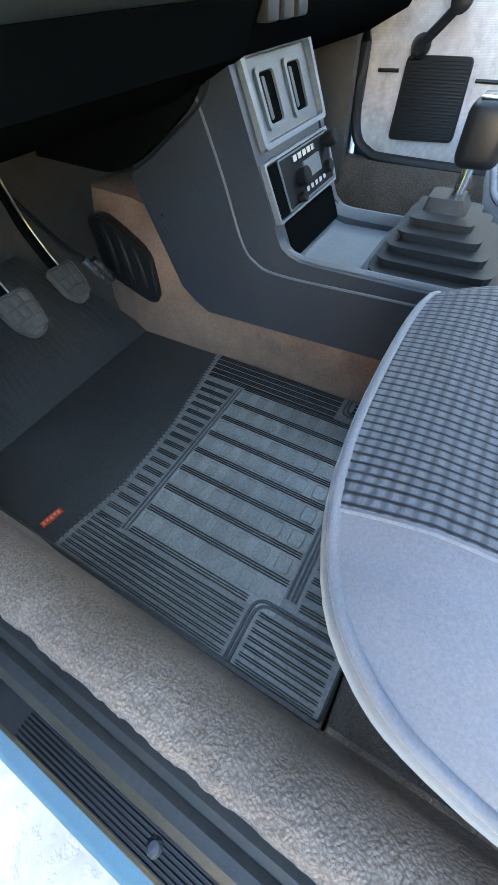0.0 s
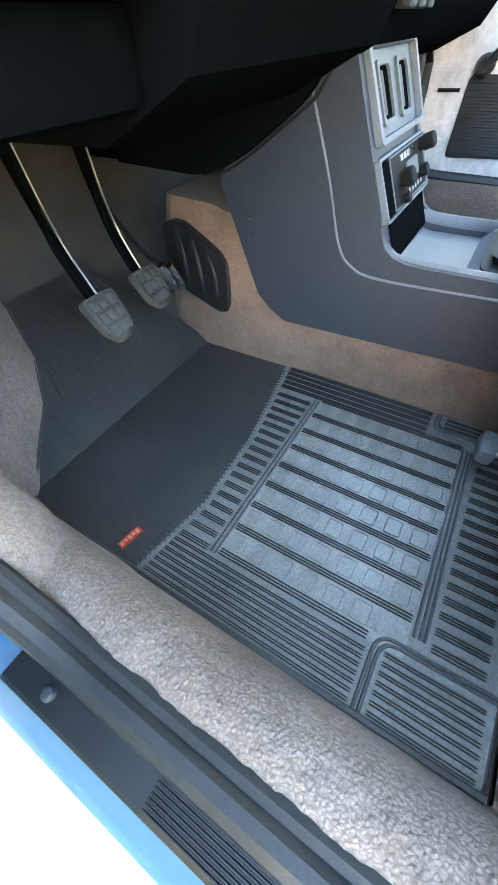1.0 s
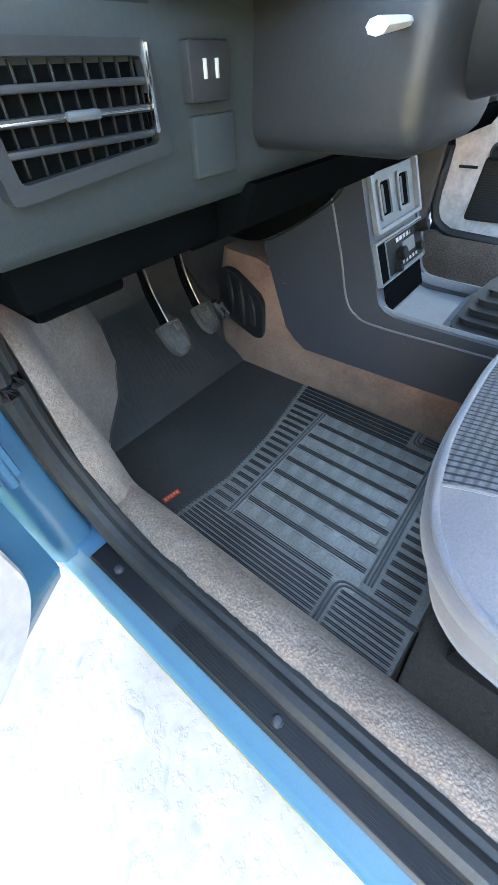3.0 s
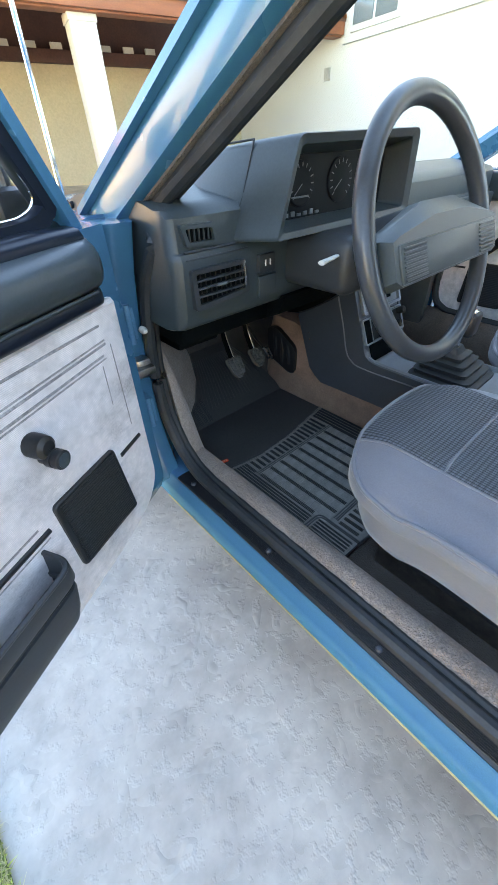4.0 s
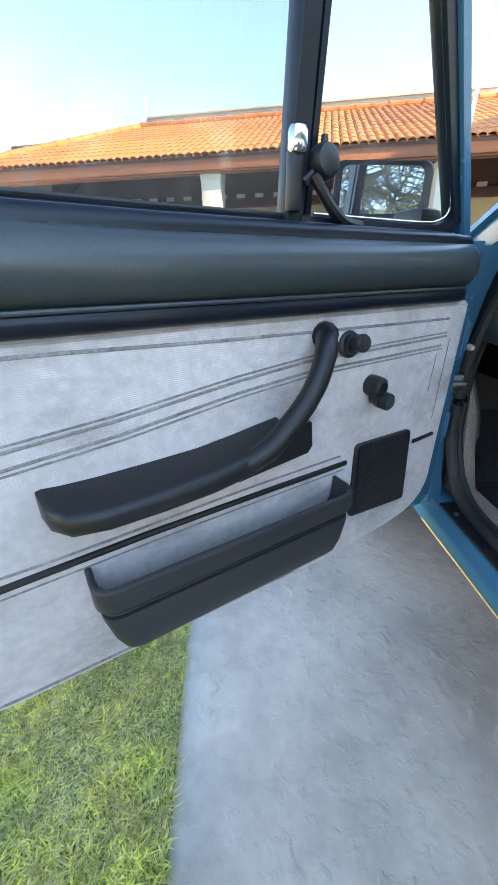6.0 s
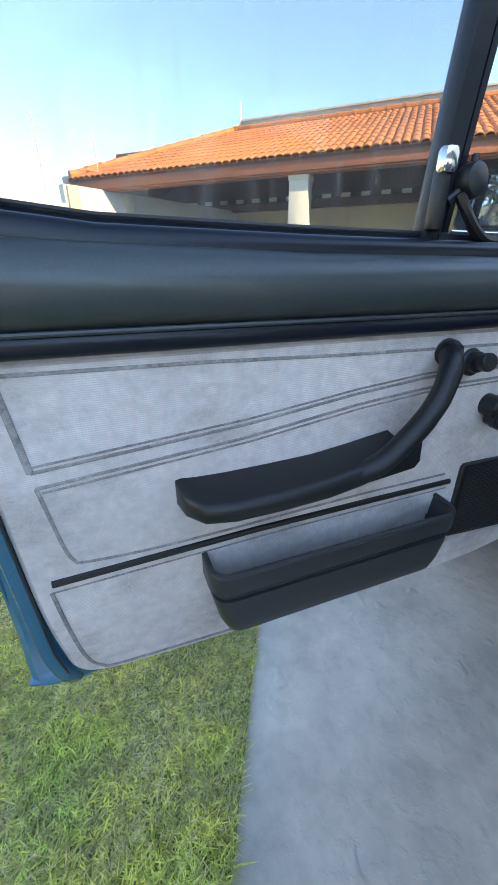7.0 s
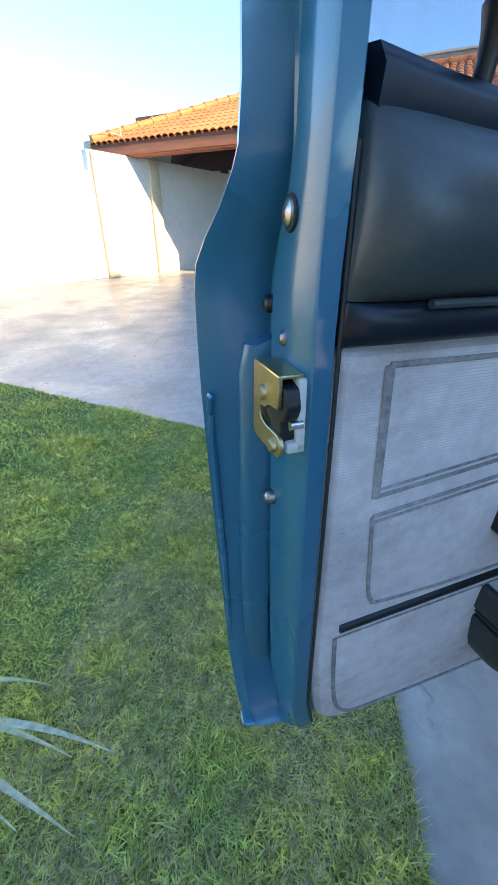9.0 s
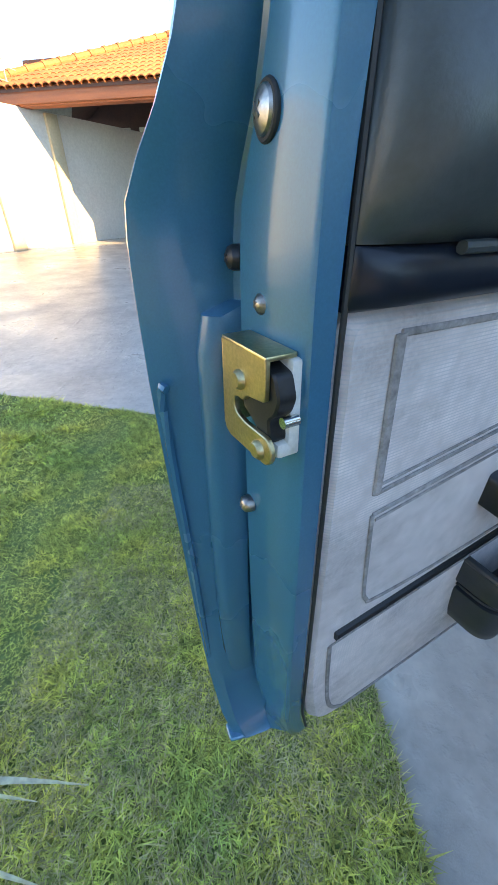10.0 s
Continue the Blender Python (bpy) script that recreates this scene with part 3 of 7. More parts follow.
wm = 0.5 * (WIN[0] + WIN[1])
for y0, y1 in ((WIN[0] + 0.07, wm - 0.03), (wm + 0.03, WIN[1] - 0.07)):
    bm = bmesh.new()
    box(bm, (7.995, y0, WIN[2] + 0.07), (8.012, y1, WIN[3] - 0.07), 0.002)
    part("pane", bm, WINDOW, win, "dark window pane")
bm = bmesh.new()
box(bm, (7.72, WIN[0] + 0.1, WIN[3] + 0.15), (8.06, WIN[0] + 0.95, WIN[3] + 0.75), 0.03)
ac = part("air_conditioner", bm, WHITE_PL, annex, "white outdoor air conditioner unit")
bm = bmesh.new()
cyl(bm, (7.72, WIN[0] + 0.42, WIN[3] + 0.45), (7.705, WIN[0] + 0.42, WIN[3] + 0.45), 0.24, 0.24, 24)
part("fan_grille", bm, GREY_CAP, ac)
bm = bmesh.new()
box(bm, (8.02, METER[0], METER[1]), (8.06, METER[0] + 0.14, METER[1] + 0.17), 0.006)
part("meter_box", bm, GREY_CAP, annex)

# boundary wall at the far side of the drive
W0, WD = Vector((-4.42, 7.64, 0)), Vector((0.55, 0.835, 0)).normalized()
wall_m = Matrix.Translation(W0) @ Matrix.Rotation(math.atan2(WD.y, WD.x), 4, "Z")
bm = bmesh.new()
box(bm, (-30, 0, -0.6), (-1.2, 0.18, 2.05), 0, wall_m)
box(bm, (-1.2, 0, -0.6), (6.0, 0.18, 2.36), 0, wall_m)
tagged(part("boundary_wall", bm, WHITE_WALL, smooth=False), "bright white plastered boundary wall lit by the sun", "wall", kind="structure")
for x in (-1.15, 0.02):
    bm = bmesh.new()
    box(bm, (x, -0.07, -0.6), (x + 0.22, 0.0, 2.34), 0.006, wall_m)
    tagged(part("wall_pilaster", bm, CREAM), "cream plastered pilaster on the boundary wall", "pilaster", kind="structure")
for x, h in ((-1.4, 1.0), (-0.3, 0.95)):
    bm = bmesh.new()
    tube(bm, [wall_m @ Vector((x, 0.3, 1.6)), wall_m @ Vector((x, 0.3, 2.4 + h))], 0.012, 6)
    for k in range(5):
        z = 2.5 + h - 0.18 * k
        tube(bm, [wall_m @ Vector((x - 0.05 - 0.05 * k, 0.3, z)), wall_m @ Vector((x + 0.05 + 0.05 * k, 0.3, z - 0.03))], 0.006, 5)
    tagged(part("roof_antenna", bm, GREY_CAP), "thin metal television antenna behind the wall", "antenna")

# plain yard wall behind
bm = bmesh.new()
box(bm, (-14, -9.2, 0), (4.0, -9.0, 2.2))
tagged(part("wall_south", bm, CREAM, smooth=False), "plain plastered yard wall", "wall", kind="structure")

# ---- car: body ----
car = new("car")
tagged(car, "old blue two-door car with its driver's door wide open", "car")


def apil(s, o, x):
    """A place on the windscreen pillar: s along it, o inwards across it."""
    return Vector((x + 0.13 * s, 0.111 - 0.86 * s - 0.51 * o, 0.921 + 0.51 * s - 0.86 * o))


bm = bmesh.new()
SILL = [(0.04, 0.292), (-0.0125, 0.313), (-0.0165, 0.322), (-0.0145, 0.338), (-0.007, 0.347), (0.004, 0.351), (0.007, 0.359), (0.012, 0.363), (0.075, 0.365), (0.085, 0.28)]
sweep(bm, SILL, "y", [(0.06, 0, 0), (-0.02, 0, 0), (-0.6, 0, 0), (-1.2, 0, 0)], True)
part("sill", bm, SILL_PAINT, car, "blue painted door sill", 50)
bm = bmesh.new()
tube(bm, [(-0.0152, -0.02, 0.318), (-0.0155, -0.6, 0.318), (-0.0155, -1.18, 0.318)], 0.0026, 8)
part("sill_strip", bm, BRASS, car, "thin gold-coloured strip under the sill")
bm = bmesh.new()
sweep(bm, [(0.0085, 0.3655), (0.0085, 0.369), (0.012, 0.3715), (0.047, 0.3715), (0.05, 0.3655)], "y", [(-0.035, 0, 0), (-1.15, 0, 0)], True)
plate = part("scuff_plate", bm, BLACK, car, "black plastic scuff plate with fine ribs")
for k in range(10):
    bm = bmesh.new()
    x = 0.0130 + k * 0.0033
    tube(bm, [(x, -0.19, 0.3712), (x, -0.2, 0.3722), (x, -1.1, 0.3722), (x, -1.15, 0.3712)], 0.0011, 6)
    part("rib", bm, BLACK, plate)
for y in (-0.081, -0.333, -0.577, -0.84):
    bm = bmesh.new()
    knob(bm, (0.0235, y, 0.3705), (0.0235, y, 0.377), [(0, 0.0066), (0.5, 0.0062), (0.9, 0.004), (1, 0.001)], 12)
    part("bolt", bm, CONSOLE, plate)

sill_seal = [(0.046, -1.2, 0.373), (0.046, -0.7, 0.373), (0.046, -0.35, 0.373), (0.047, -0.14, 0.374), (0.048, -0.06, 0.384)]
rise = [(0.049, -0.005, 0.42), (0.047, 0.035, 0.50), (0.046, 0.045, 0.60), (0.047, 0.035, 0.70), (0.05, 0.008, 0.80), (0.056, -0.035, 0.868)]
rise_path = poly_smooth(rise + [apil(s, 0.074, 0.062) for s in (0.09, 0.3, 0.6)], 6)
seal_path = poly_smooth(sill_seal + rise[:1], 6) + rise_path[1:]
bm = bmesh.new()
tube(bm, seal_path, 0.0135, 10)
part("weatherstrip", bm, SEAL, car, "dark grey rubber door seal")
bm = bmesh.new()
tube(bm, [p + Vector((0.017, 0.003, 0.005)) for p in seal_path], 0.0085, 8)
part("seal_lip", bm, RUBBER, car, "black rubber sealing lip")

bm = bmesh.new()
PILLAR = arc([(-0.035, 0.25), (-0.028, 0.062), (-0.006, 0.03), (0.034, 0.03), (0.045, 0.05), (0.07, 0.25)], [0, 0.02, 0.015, 0.006, 0.01, 0], 4)
sweep(bm, PILLAR, "z", [(0.34, 0, -0.035), (0.37, 0, -0.028), (0.42, 0, -0.008), (0.5, 0, 0.012), (0.62, 0, 0.016), (0.72, 0, 0.008), (0.82, 0, -0.015), (0.90, 0, -0.045)], True)
part("hinge_pillar", bm, PAINT, car, "blue front pillar with door hinges", 45)
for z in (0.55, 0.74):
    bm = bmesh.new()
    box(bm, (-0.018, 0.0, z - 0.03), (0.01, 0.055, z + 0.03), 0.004)
    cyl(bm, (-0.004, 0.002, z - 0.036), (-0.004, 0.002, z + 0.036), 0.007, seg=12)
    part("hinge", bm, PAINT_WORN_GLINT, car, "blue painted door hinge")
bm = bmesh.new()
box(bm, (-0.03, 0.0, 0.63), (0.03, 0.05, 0.648), 0.003)
box(bm, (0.0, 0.015, 0.62), (0.03, 0.045, 0.66), 0.006)
part("check_strap", bm, STEEL, car, "oily steel door check strap")
bm = bmesh.new()
knob(bm, (0.03, 0.028, 0.715), (0.03, 0.012, 0.715), [(0, 0.007), (0.6, 0.007), (1, 0.004)], 12)
part("courtesy_switch", bm, WHITE_PL, car)

bm = bmesh.new()
prof = [(0.0, -0.02), (0.006, -0.034), (0.03, -0.036), (0.056, -0.03), (0.064, -0.012), (0.06, 0.03), (0.02, 0.05), (0.0, 0.03)]
loft(bm, [[apil(s, o, 0.055 + dx) for o, dx in prof] for s in (-0.12, 0.0, 0.2, 0.5, 0.78)])
part("windscreen_pillar", bm, PAINT, car, "blue windscreen pillar", 50)
bm = bmesh.new()
loft(bm, [[apil(s, o, 0.055 + dx) for o, dx in ((0.004, -0.03), (0.0, -0.046), (0.012, -0.048), (0.014, -0.036))] for s in (-0.02, 0.3, 0.78)])
part("drip_rail", bm, PAINT, car, "blue drip rail")
bm = bmesh.new()
loft(bm, [[apil(s, o, 0.06 + dx) for o, dx in ((0.058, -0.016), (0.060, -0.020), (0.066, -0.018), (0.068, 0.02), (0.058, 0.02))] for s in (-0.03, 0.3, 0.78)])
part("pillar_edging", bm, CARPET_DARK, car, "beige edging strip")
bm = bmesh.new()
loft(bm, [[apil(s, o, 0.075 + dx) for o, dx in ((0.0, 0.02), (0.02, 0.0), (0.066, 0.0), (0.074, 0.02), (0.045, 0.04))] for s in (-0.05, 0.3, 0.78)])
part("pillar_trim", bm, DASH_DARK, car, "dark inner pillar trim")

# front wing, bonnet, cabin shell
bm = bmesh.new()
loft(bm, [[Vector((-0.055, y, 0.30)), Vector((-0.075, y, 0.55)), Vector((-0.07, y, 0.74)), Vector((-0.045, y, z - 0.015)), Vector((0.0, y, z)), Vector((0.07, y, z)), Vector((0.07, y, 0.3))]
          for y, z in ((0.065, 0.905), (0.2, 0.897), (0.35, 0.89))])
loft(bm, [[Vector((-0.075, y, b)), Vector((-0.075, y, 0.62)), Vector((-0.07, y, 0.74)), Vector((-0.045, y, z - 0.015)), Vector((0.0, y, z)), Vector((0.07, y, z)), Vector((0.07, y, b))]
          for y, z, b in ((0.35, 0.89, 0.45), (0.5, 0.885, 0.56), (0.75, 0.875, 0.58), (0.95, 0.86, 0.5), (1.05, 0.85, 0.34), (1.3, 0.82, 0.34))])
part("front_wing", bm, PAINT, car, "blue front wing", 40)
bm = bmesh.new()
loft(bm, [[Vector((x, y, z + 0.02 * (1 - ((x - 0.7) / 0.66) ** 2))) for x in (0.075, 0.3, 0.7, 1.1, 1.325)] + [Vector((x, y, z - 0.05)) for x in (1.325, 0.075)]
          for y, z in ((0.36, 0.893), (0.7, 0.88), (1.1, 0.85), (1.32, 0.81))])
part("bonnet", bm, PAINT, car, "blue bonnet", 40)
bm = bmesh.new()
box(bm, (0.06, 0.2, 0.86), (1.34, 0.37, 0.897), 0.01)
part("cowl", bm, BLACK, car, "black cowl panel below the windscreen")
bm = bmesh.new()
for pts in ([(0.04, 0.255, 0.905), (0.2, 0.28, 0.918), (0.42, 0.262, 0.925)], [(0.1, 0.24, 0.918), (0.3, 0.255, 0.93), (0.62, 0.235, 0.935)]):
    tube(bm, poly_smooth(pts, 4), 0.007, 6)
part("wiper", bm, BLACK, car, "black windscreen wiper")
bm = bmesh.new()
for x0, x1 in ((1.33, 1.47),):
    loft(bm, [[Vector((x0, y, 0.34 if y > 0.9 or y < 0.4 else 0.56)), Vector((x1, y, 0.36 if y > 0.9 or y < 0.4 else 0.58)), Vector((x1, y, 0.75)), Vector((x1 - 0.03, y, z)), Vector((x0, y, z))]
              for y, z in ((0.06, 0.9), (0.38, 0.89), (0.45, 0.89), (0.85, 0.87), (0.92, 0.86), (1.3, 0.82))])
part("front_wing", bm, PAINT, car, "blue front wing of the far side", 40)
bm = bmesh.new()
box(bm, (-0.06, 1.28, 0.34), (1.46, 1.36, 0.80), 0.03)
part("front_panel", bm, PAINT, car, "blue front panel")
bm = bmesh.new()
loft(bm, [[Vector((x, y, z + 0.03 * (1 - ((x - 0.7) / 0.62) ** 2))) for x in (0.14, 0.3, 0.7, 1.1, 1.26)] + [Vector((x, y, z - 0.03)) for x in (1.26, 0.14)]
          for y, z in ((-0.56, 1.315), (-0.9, 1.335), (-1.5, 1.33), (-1.85, 1.30))])
part("roof", bm, PAINT, car, "blue roof panel", 40)
bm = bmesh.new()
loft(bm, [[Vector((0.15, y, z)), Vector((1.25, y, z)), Vector((1.25, y, z - 0.01)), Vector((0.15, y, z - 0.01))] for y, z in ((-0.58, 1.28), (-1.2, 1.295), (-1.84, 1.265))])
part("headliner", bm, WHITE_PL, car, "pale headliner")
bm = bmesh.new()
for x0, x1 in ((-0.04, 0.1), (1.30, 1.45)):
    xt = 0.16 if x0 < 0.5 else 1.24
    loft(bm, [[Vector((x0, y0, z)), Vector((x1, y0, z)), Vector((x1, y1, z)), Vector((x0, y1, z))] for z, y0, y1 in ((0.28, -1.16, -1.55), (0.6, -1.16, -2.6), (0.86, -1.14, -2.6), (0.92, -1.13, -1.5))][0:4])
    loft(bm, [[Vector((x0 + 0.02, y0, 0.9)), Vector((x0 + 0.08, y0, 0.9)), Vector((x0 + 0.08, y1, 0.9)), Vector((x0 + 0.02, y1, 0.9))] for y0, y1 in ((-1.13, -1.24),)]
         + [[Vector((xt - 0.03, -1.1, 1.31)), Vector((xt + 0.03, -1.1, 1.31)), Vector((xt + 0.03, -1.2, 1.31)), Vector((xt - 0.03, -1.2, 1.31))]])
    loft(bm, [[Vector((x0 + 0.02, -2.2, 0.9)), Vector((x0 + 0.08, -2.2, 0.9)), Vector((x0 + 0.08, -2.4, 0.9)), Vector((x0 + 0.02, -2.4, 0.9))],
              [Vector((xt - 0.03, -1.75, 1.3)), Vector((xt + 0.03, -1.75, 1.3)), Vector((xt + 0.03, -1.88, 1.3)), Vector((xt - 0.03, -1.88, 1.3))]])
box(bm, (0.08, -3.05, 0.35), (1.32, -2.35, 0.88), 0.06)
part("rear_body", bm, PAINT, car, "blue rear body", 40)
bm = bmesh.new()
box(bm, (1.28, -1.2, 0.24), (1.46, 0.06, 0.36), 0.02)
box(bm, (1.37, 0.05, 0.34), (1.44, 0.2, 0.9), 0.02)
loft(bm, [[Vector((2 * 0.7 - apil(s, o, 0.055 + dx).x, apil(s, o, 0).y, apil(s, o, 0).z)) for o, dx in prof] for s in (-0.12, 0.3, 0.78)])
part("side_frame", bm, PAINT, car, "blue body frame of the far side", 45)
bm = bmesh.new()
a, b = apil(0.02, 0.02, 0.06), apil(0.78, 0.02, 0.06)
base = [Vector((a.x, a.y + 0.02, a.z)), Vector((1.4 - a.x, a.y + 0.02, a.z)), Vector((1.4 - b.x, b.y + 0.02, b.z)), Vector((b.x, b.y + 0.02, b.z))]
loft(bm, [base, [p + Vector((0, 0.003, 0.004)) for p in base]])
ws = part("windscreen", bm, SHIELD, car, "clear laminated windscreen", smooth=False)
ws.visible_shadow = False
for x in (-0.07, 1.33):
    for y in (0.66, -1.72):
        bm = bmesh.new()
        knob(bm, (x, y, 0.285), (x + 0.15, y, 0.285), [(0, 0.19), (0.08, 0.27), (0.25, 0.285), (0.75, 0.285), (0.92, 0.27), (1, 0.19)], 32)
        wheel = part("wheel", bm, RUBBER, car, "black tyre on a steel rim")
        bm = bmesh.new()
        knob(bm, (x - 0.004, y, 0.285), (x + 0.154, y, 0.285), [(0, 0.03), (0.02, 0.1), (0.06, 0.18), (0.94, 0.18), (0.98, 0.1), (1, 0.03)], 28)
        part("rim", bm, STEEL, wheel)
bm = bmesh.new()
cyl(bm, (-0.015, 0.118, 0.89), (-0.015, 0.118, 0.925), 0.012, 0.007, 12)
tube(bm, [(-0.015, 0.118, 0.92), (0.0, 0.128, 1.25), (0.03, 0.16, 1.75)], [0.0042, 0.0036, 0.0022], 8)
part("aerial", bm, CHROME, car, "thin chrome radio aerial on the front wing")

# ---- car: floor and carpets ----
CARP = [(0.062, 0.366), (0.068, 0.384), (0.080, 0.392), (0.10, 0.390), (0.12, 0.374), (0.136, 0.342), (0.143, 0.30), (0.15, 0.276), (0.6, 0.274), (0.7, 0.274)]
bm = bmesh.new()
PILE = poly_smooth([(a, 0, b) for a, b in CARP[:8]], 7) + [Vector((0.158, 0, 0.274))]
grid_c = []
for k in range(281):
    y = 0.045 - 0.0048 * k
    row = []
    for i, p in enumerate(PILE):
        o = 0.0
        if 3 < i < 46:
            o = 0.0020 * noise.noise(Vector((p.x * 120, y * 120, p.z * 120))) + 0.0020 * noise.noise(Vector((p.x * 38 + 9, y * 38, p.z * 38)))
        row.append(bm.verts.new((p.x - 0.4 * o, y, p.z + o)))
    grid_c.append(row)
for row in grid_c:
    y = row[0].co.y
    row += [bm.verts.new((0.158, y, 0.262)), bm.verts.new((0.062, y, 0.262))]
for r, s in zip(grid_c, grid_c[1:]):
    for i in range(len(r)):
        j = (i + 1) % len(r)
        bm.faces.new((r[i], r[j], s[j], s[i]))
bm.faces.new(grid_c[0])
bm.faces.new(grid_c[-1][::-1])
part("carpet", bm, CARPET, car, "worn beige looped carpet over the sill")
bm = bmesh.new()
kick = []
for y, x0, x1, zt in ((-0.05, 0.08, 0.138, 0.36), (-0.02, 0.08, 0.141, 0.388), (0.0, 0.081, 0.142, 0.425), (0.025, 0.084, 0.142, 0.50), (0.05, 0.088, 0.142, 0.60), (0.12, 0.10, 0.142, 0.68), (0.17, 0.11, 0.148, 0.70), (0.21, 0.125, 0.195, 0.72), (0.25, 0.15, 0.258, 0.72),
                      (0.30, 0.18, 0.302, 0.72), (0.36, 0.21, 0.328, 0.72), (0.46, 0.24, 0.34, 0.72)):
    zf = 0.276 if y < 0.19 else 0.276 + 0.847 * (y - 0.19)
    kick.append([Vector((x0 - 0.012, y, zt)), Vector((x0 + 0.002, y, zt - 0.01)), Vector((x0 + 0.016, y, zt - 0.05 * (zt - 0.3) / 0.3)), Vector(((x0 + x1) / 2 + 0.012, y, 0.5 * (zt + zf))), Vector((x1, y, zf + 0.035)), Vector((x1 + 0.01, y, zf)), Vector((x0 - 0.012, y, 0.27))])
loft(bm, kick)
part("kick_panel", bm, CARPET_KICK, car, "beige carpeted kick panel", 60)
bm = bmesh.new()
TOE = [(0.13, 0.274), (0.19, 0.279), (0.23, 0.305), (0.30, 0.365), (0.38, 0.44), (0.43, 0.53), (0.45, 0.65), (0.45, 0.86)]
loft(bm, [[Vector((x, y, z)) for y, z in TOE] + [Vector((x, y + 0.02, z - 0.02)) for y, z in TOE[::-1]] for x in (0.1, 0.4, 0.7, 1.0, 1.33)])
part("toe_board", bm, CARPET_GREY, car, "greyish beige carpeted toe board", 50)
bm = bmesh.new()
box(bm, (0.09, -1.5, 0.245), (1.34, 0.2, 0.2745))
part("floor_pan", bm, CARPET_DARK, car, "brown carpeted floor")
# carpeted tunnel flank
TUN = [(0.596, 0.276), (0.597, 0.30), (0.599, 0.34), (0.603, 0.372), (0.612, 0.395), (0.70, 0.4), (0.79, 0.395), (0.81, 0.34), (0.82, 0.276)]
bm = bmesh.new()
sweep(bm, TUN, "y", [(-1.3, 0, 0), (-0.6, 0, 0), (-0.3, 0, 0), (-0.1, 0, 0), (0.0, 0.003, 0), (0.06, 0.006, 0)], True)
part("tunnel_carpet", bm, CARPET_RED, car, "reddish beige carpet along the tunnel", 60)
bm = bmesh.new()
TUNF = []
for y, x, zt in ((-0.09, 0.616, 0.38), (-0.03, 0.605, 0.392), (0.0, 0.6005, 0.40), (0.04, 0.599, 0.455), (0.09, 0.598, 0.51), (0.16, 0.597, 0.53), (0.24, 0.596, 0.535), (0.262, 0.606, 0.535), (0.268, 0.63, 0.53)):
    TUNF.append([Vector((x - 0.0085, y, 0.276)), Vector((x - 0.0065, y, 0.31)), Vector((x - 0.0005, y, 0.36)), Vector((x + 0.006, y, 0.40)), Vector((x + 0.008, y, 0.5 * (0.4 + zt))), Vector((x + 0.03, y, zt)), Vector((0.8, y, zt)), Vector((0.8, y, 0.276))])
loft(bm, TUNF)
part("tunnel_flank", bm, CARPET_RED, car, "beige carpeted bulge beside the pedals", 60)


def flank(y, h):
    """A place on the flank beside the pedals: y ahead, h high."""
    return Vector((0.596 + 0.06 * max(h - 0.40, 0), y, h))


bm = bmesh.new()
out = arc([(0.119, 0.374), (0.122, 0.46), (0.215, 0.508), (0.254, 0.50), (0.242, 0.402), (0.14, 0.366)], 0.02, 4)
loft(bm, [[flank(y, h) + Vector((0.01, 0, 0)) for y, h in out], [flank(y, h) + Vector((-0.008, -0.003, 0)) for y, h in out]])
rest_pad = part("foot_rest", bm, BLACK, car, "dark padded foot rest on the tunnel flank")
for k, (h0, h1) in enumerate(((0.395, 0.462), (0.390, 0.485), (0.405, 0.497))):
    bm = bmesh.new()
    y = 0.143 + 0.032 * k
    tube(bm, poly_smooth([flank(y, h0) + Vector((0.004, 0, 0)), flank(y + 0.004, 0.5 * (h0 + h1)) + Vector((0.002, 0, 0)), flank(y + 0.012, h1) + Vector((0.004, 0, 0))], 4), 0.0125, 14)
    part("fold", bm, BLACK, rest_pad)
bm = bmesh.new()
tube(bm, [flank(y, h) + Vector((-0.007, -0.003, 0)) for y, h in out], 0.0022, 6, True)
part("piping", bm, BLACK, rest_pad)

# ---- car: driver's door, drawn in its own axes: x rearwards from the hinge, y into the car, z up ----
DOOR = Matrix(((-0.870, 0.493, 0, 0), (-0.493, -0.870, 0, -0.034), (0, 0, 1, 0), (0, 0, 0, 1)))


def keyed(z, keys):
    for (z0, a), (z1, b) in zip(keys, keys[1:]):
        if z <= z1:
            return a + (b - a) * max(0.0, (z - z0) / (z1 - z0))
    return keys[-1][1]


OUTER = [(0.352, -0.052), (0.375, -0.066), (0.42, -0.080), (0.52, -0.092), (0.65, -0.098), (0.78, -0.098), (0.845, -0.090), (0.865, -0.078), (0.885, -0.062), (0.905, -0.053)]
REAR = [(0.352, 0.976), (0.375, 0.982), (0.45, 0.987), (0.6, 0.992), (0.75, 0.998), (0.83, 1.0), (0.852, 0.999), (0.868, 0.993), (0.88, 0.988), (0.89, 0.984), (0.905, 0.981)]
OUTER += [(0.92, -0.051), (0.945, -0.048), (0.98, -0.044), (1.05, -0.036), (1.11, -0.029), (1.16, -0.022), (1.22, -0.014), (1.27, -0.008)]
REAR += [(0.93, 0.980), (0.98, 0.982), (1.05, 0.989), (1.11, 0.991), (1.16, 0.988), (1.22, 0.981), (1.27, 0.974)]
TURN = [(0.36, -0.032), (0.40, -0.024), (0.45, -0.014), (0.58, -0.009), (0.82, 0.0), (0.87, 0.0006), (0.905, 0.0022), (0.95, 0.0062), (1.05, 0.018), (1.12, 0.02), (1.2, 0.012), (1.27, 0.0)]


def lean_in(z):
    s = max(0.0, z - 0.85)
    return 0.125 * s * s / (s + 0.05)


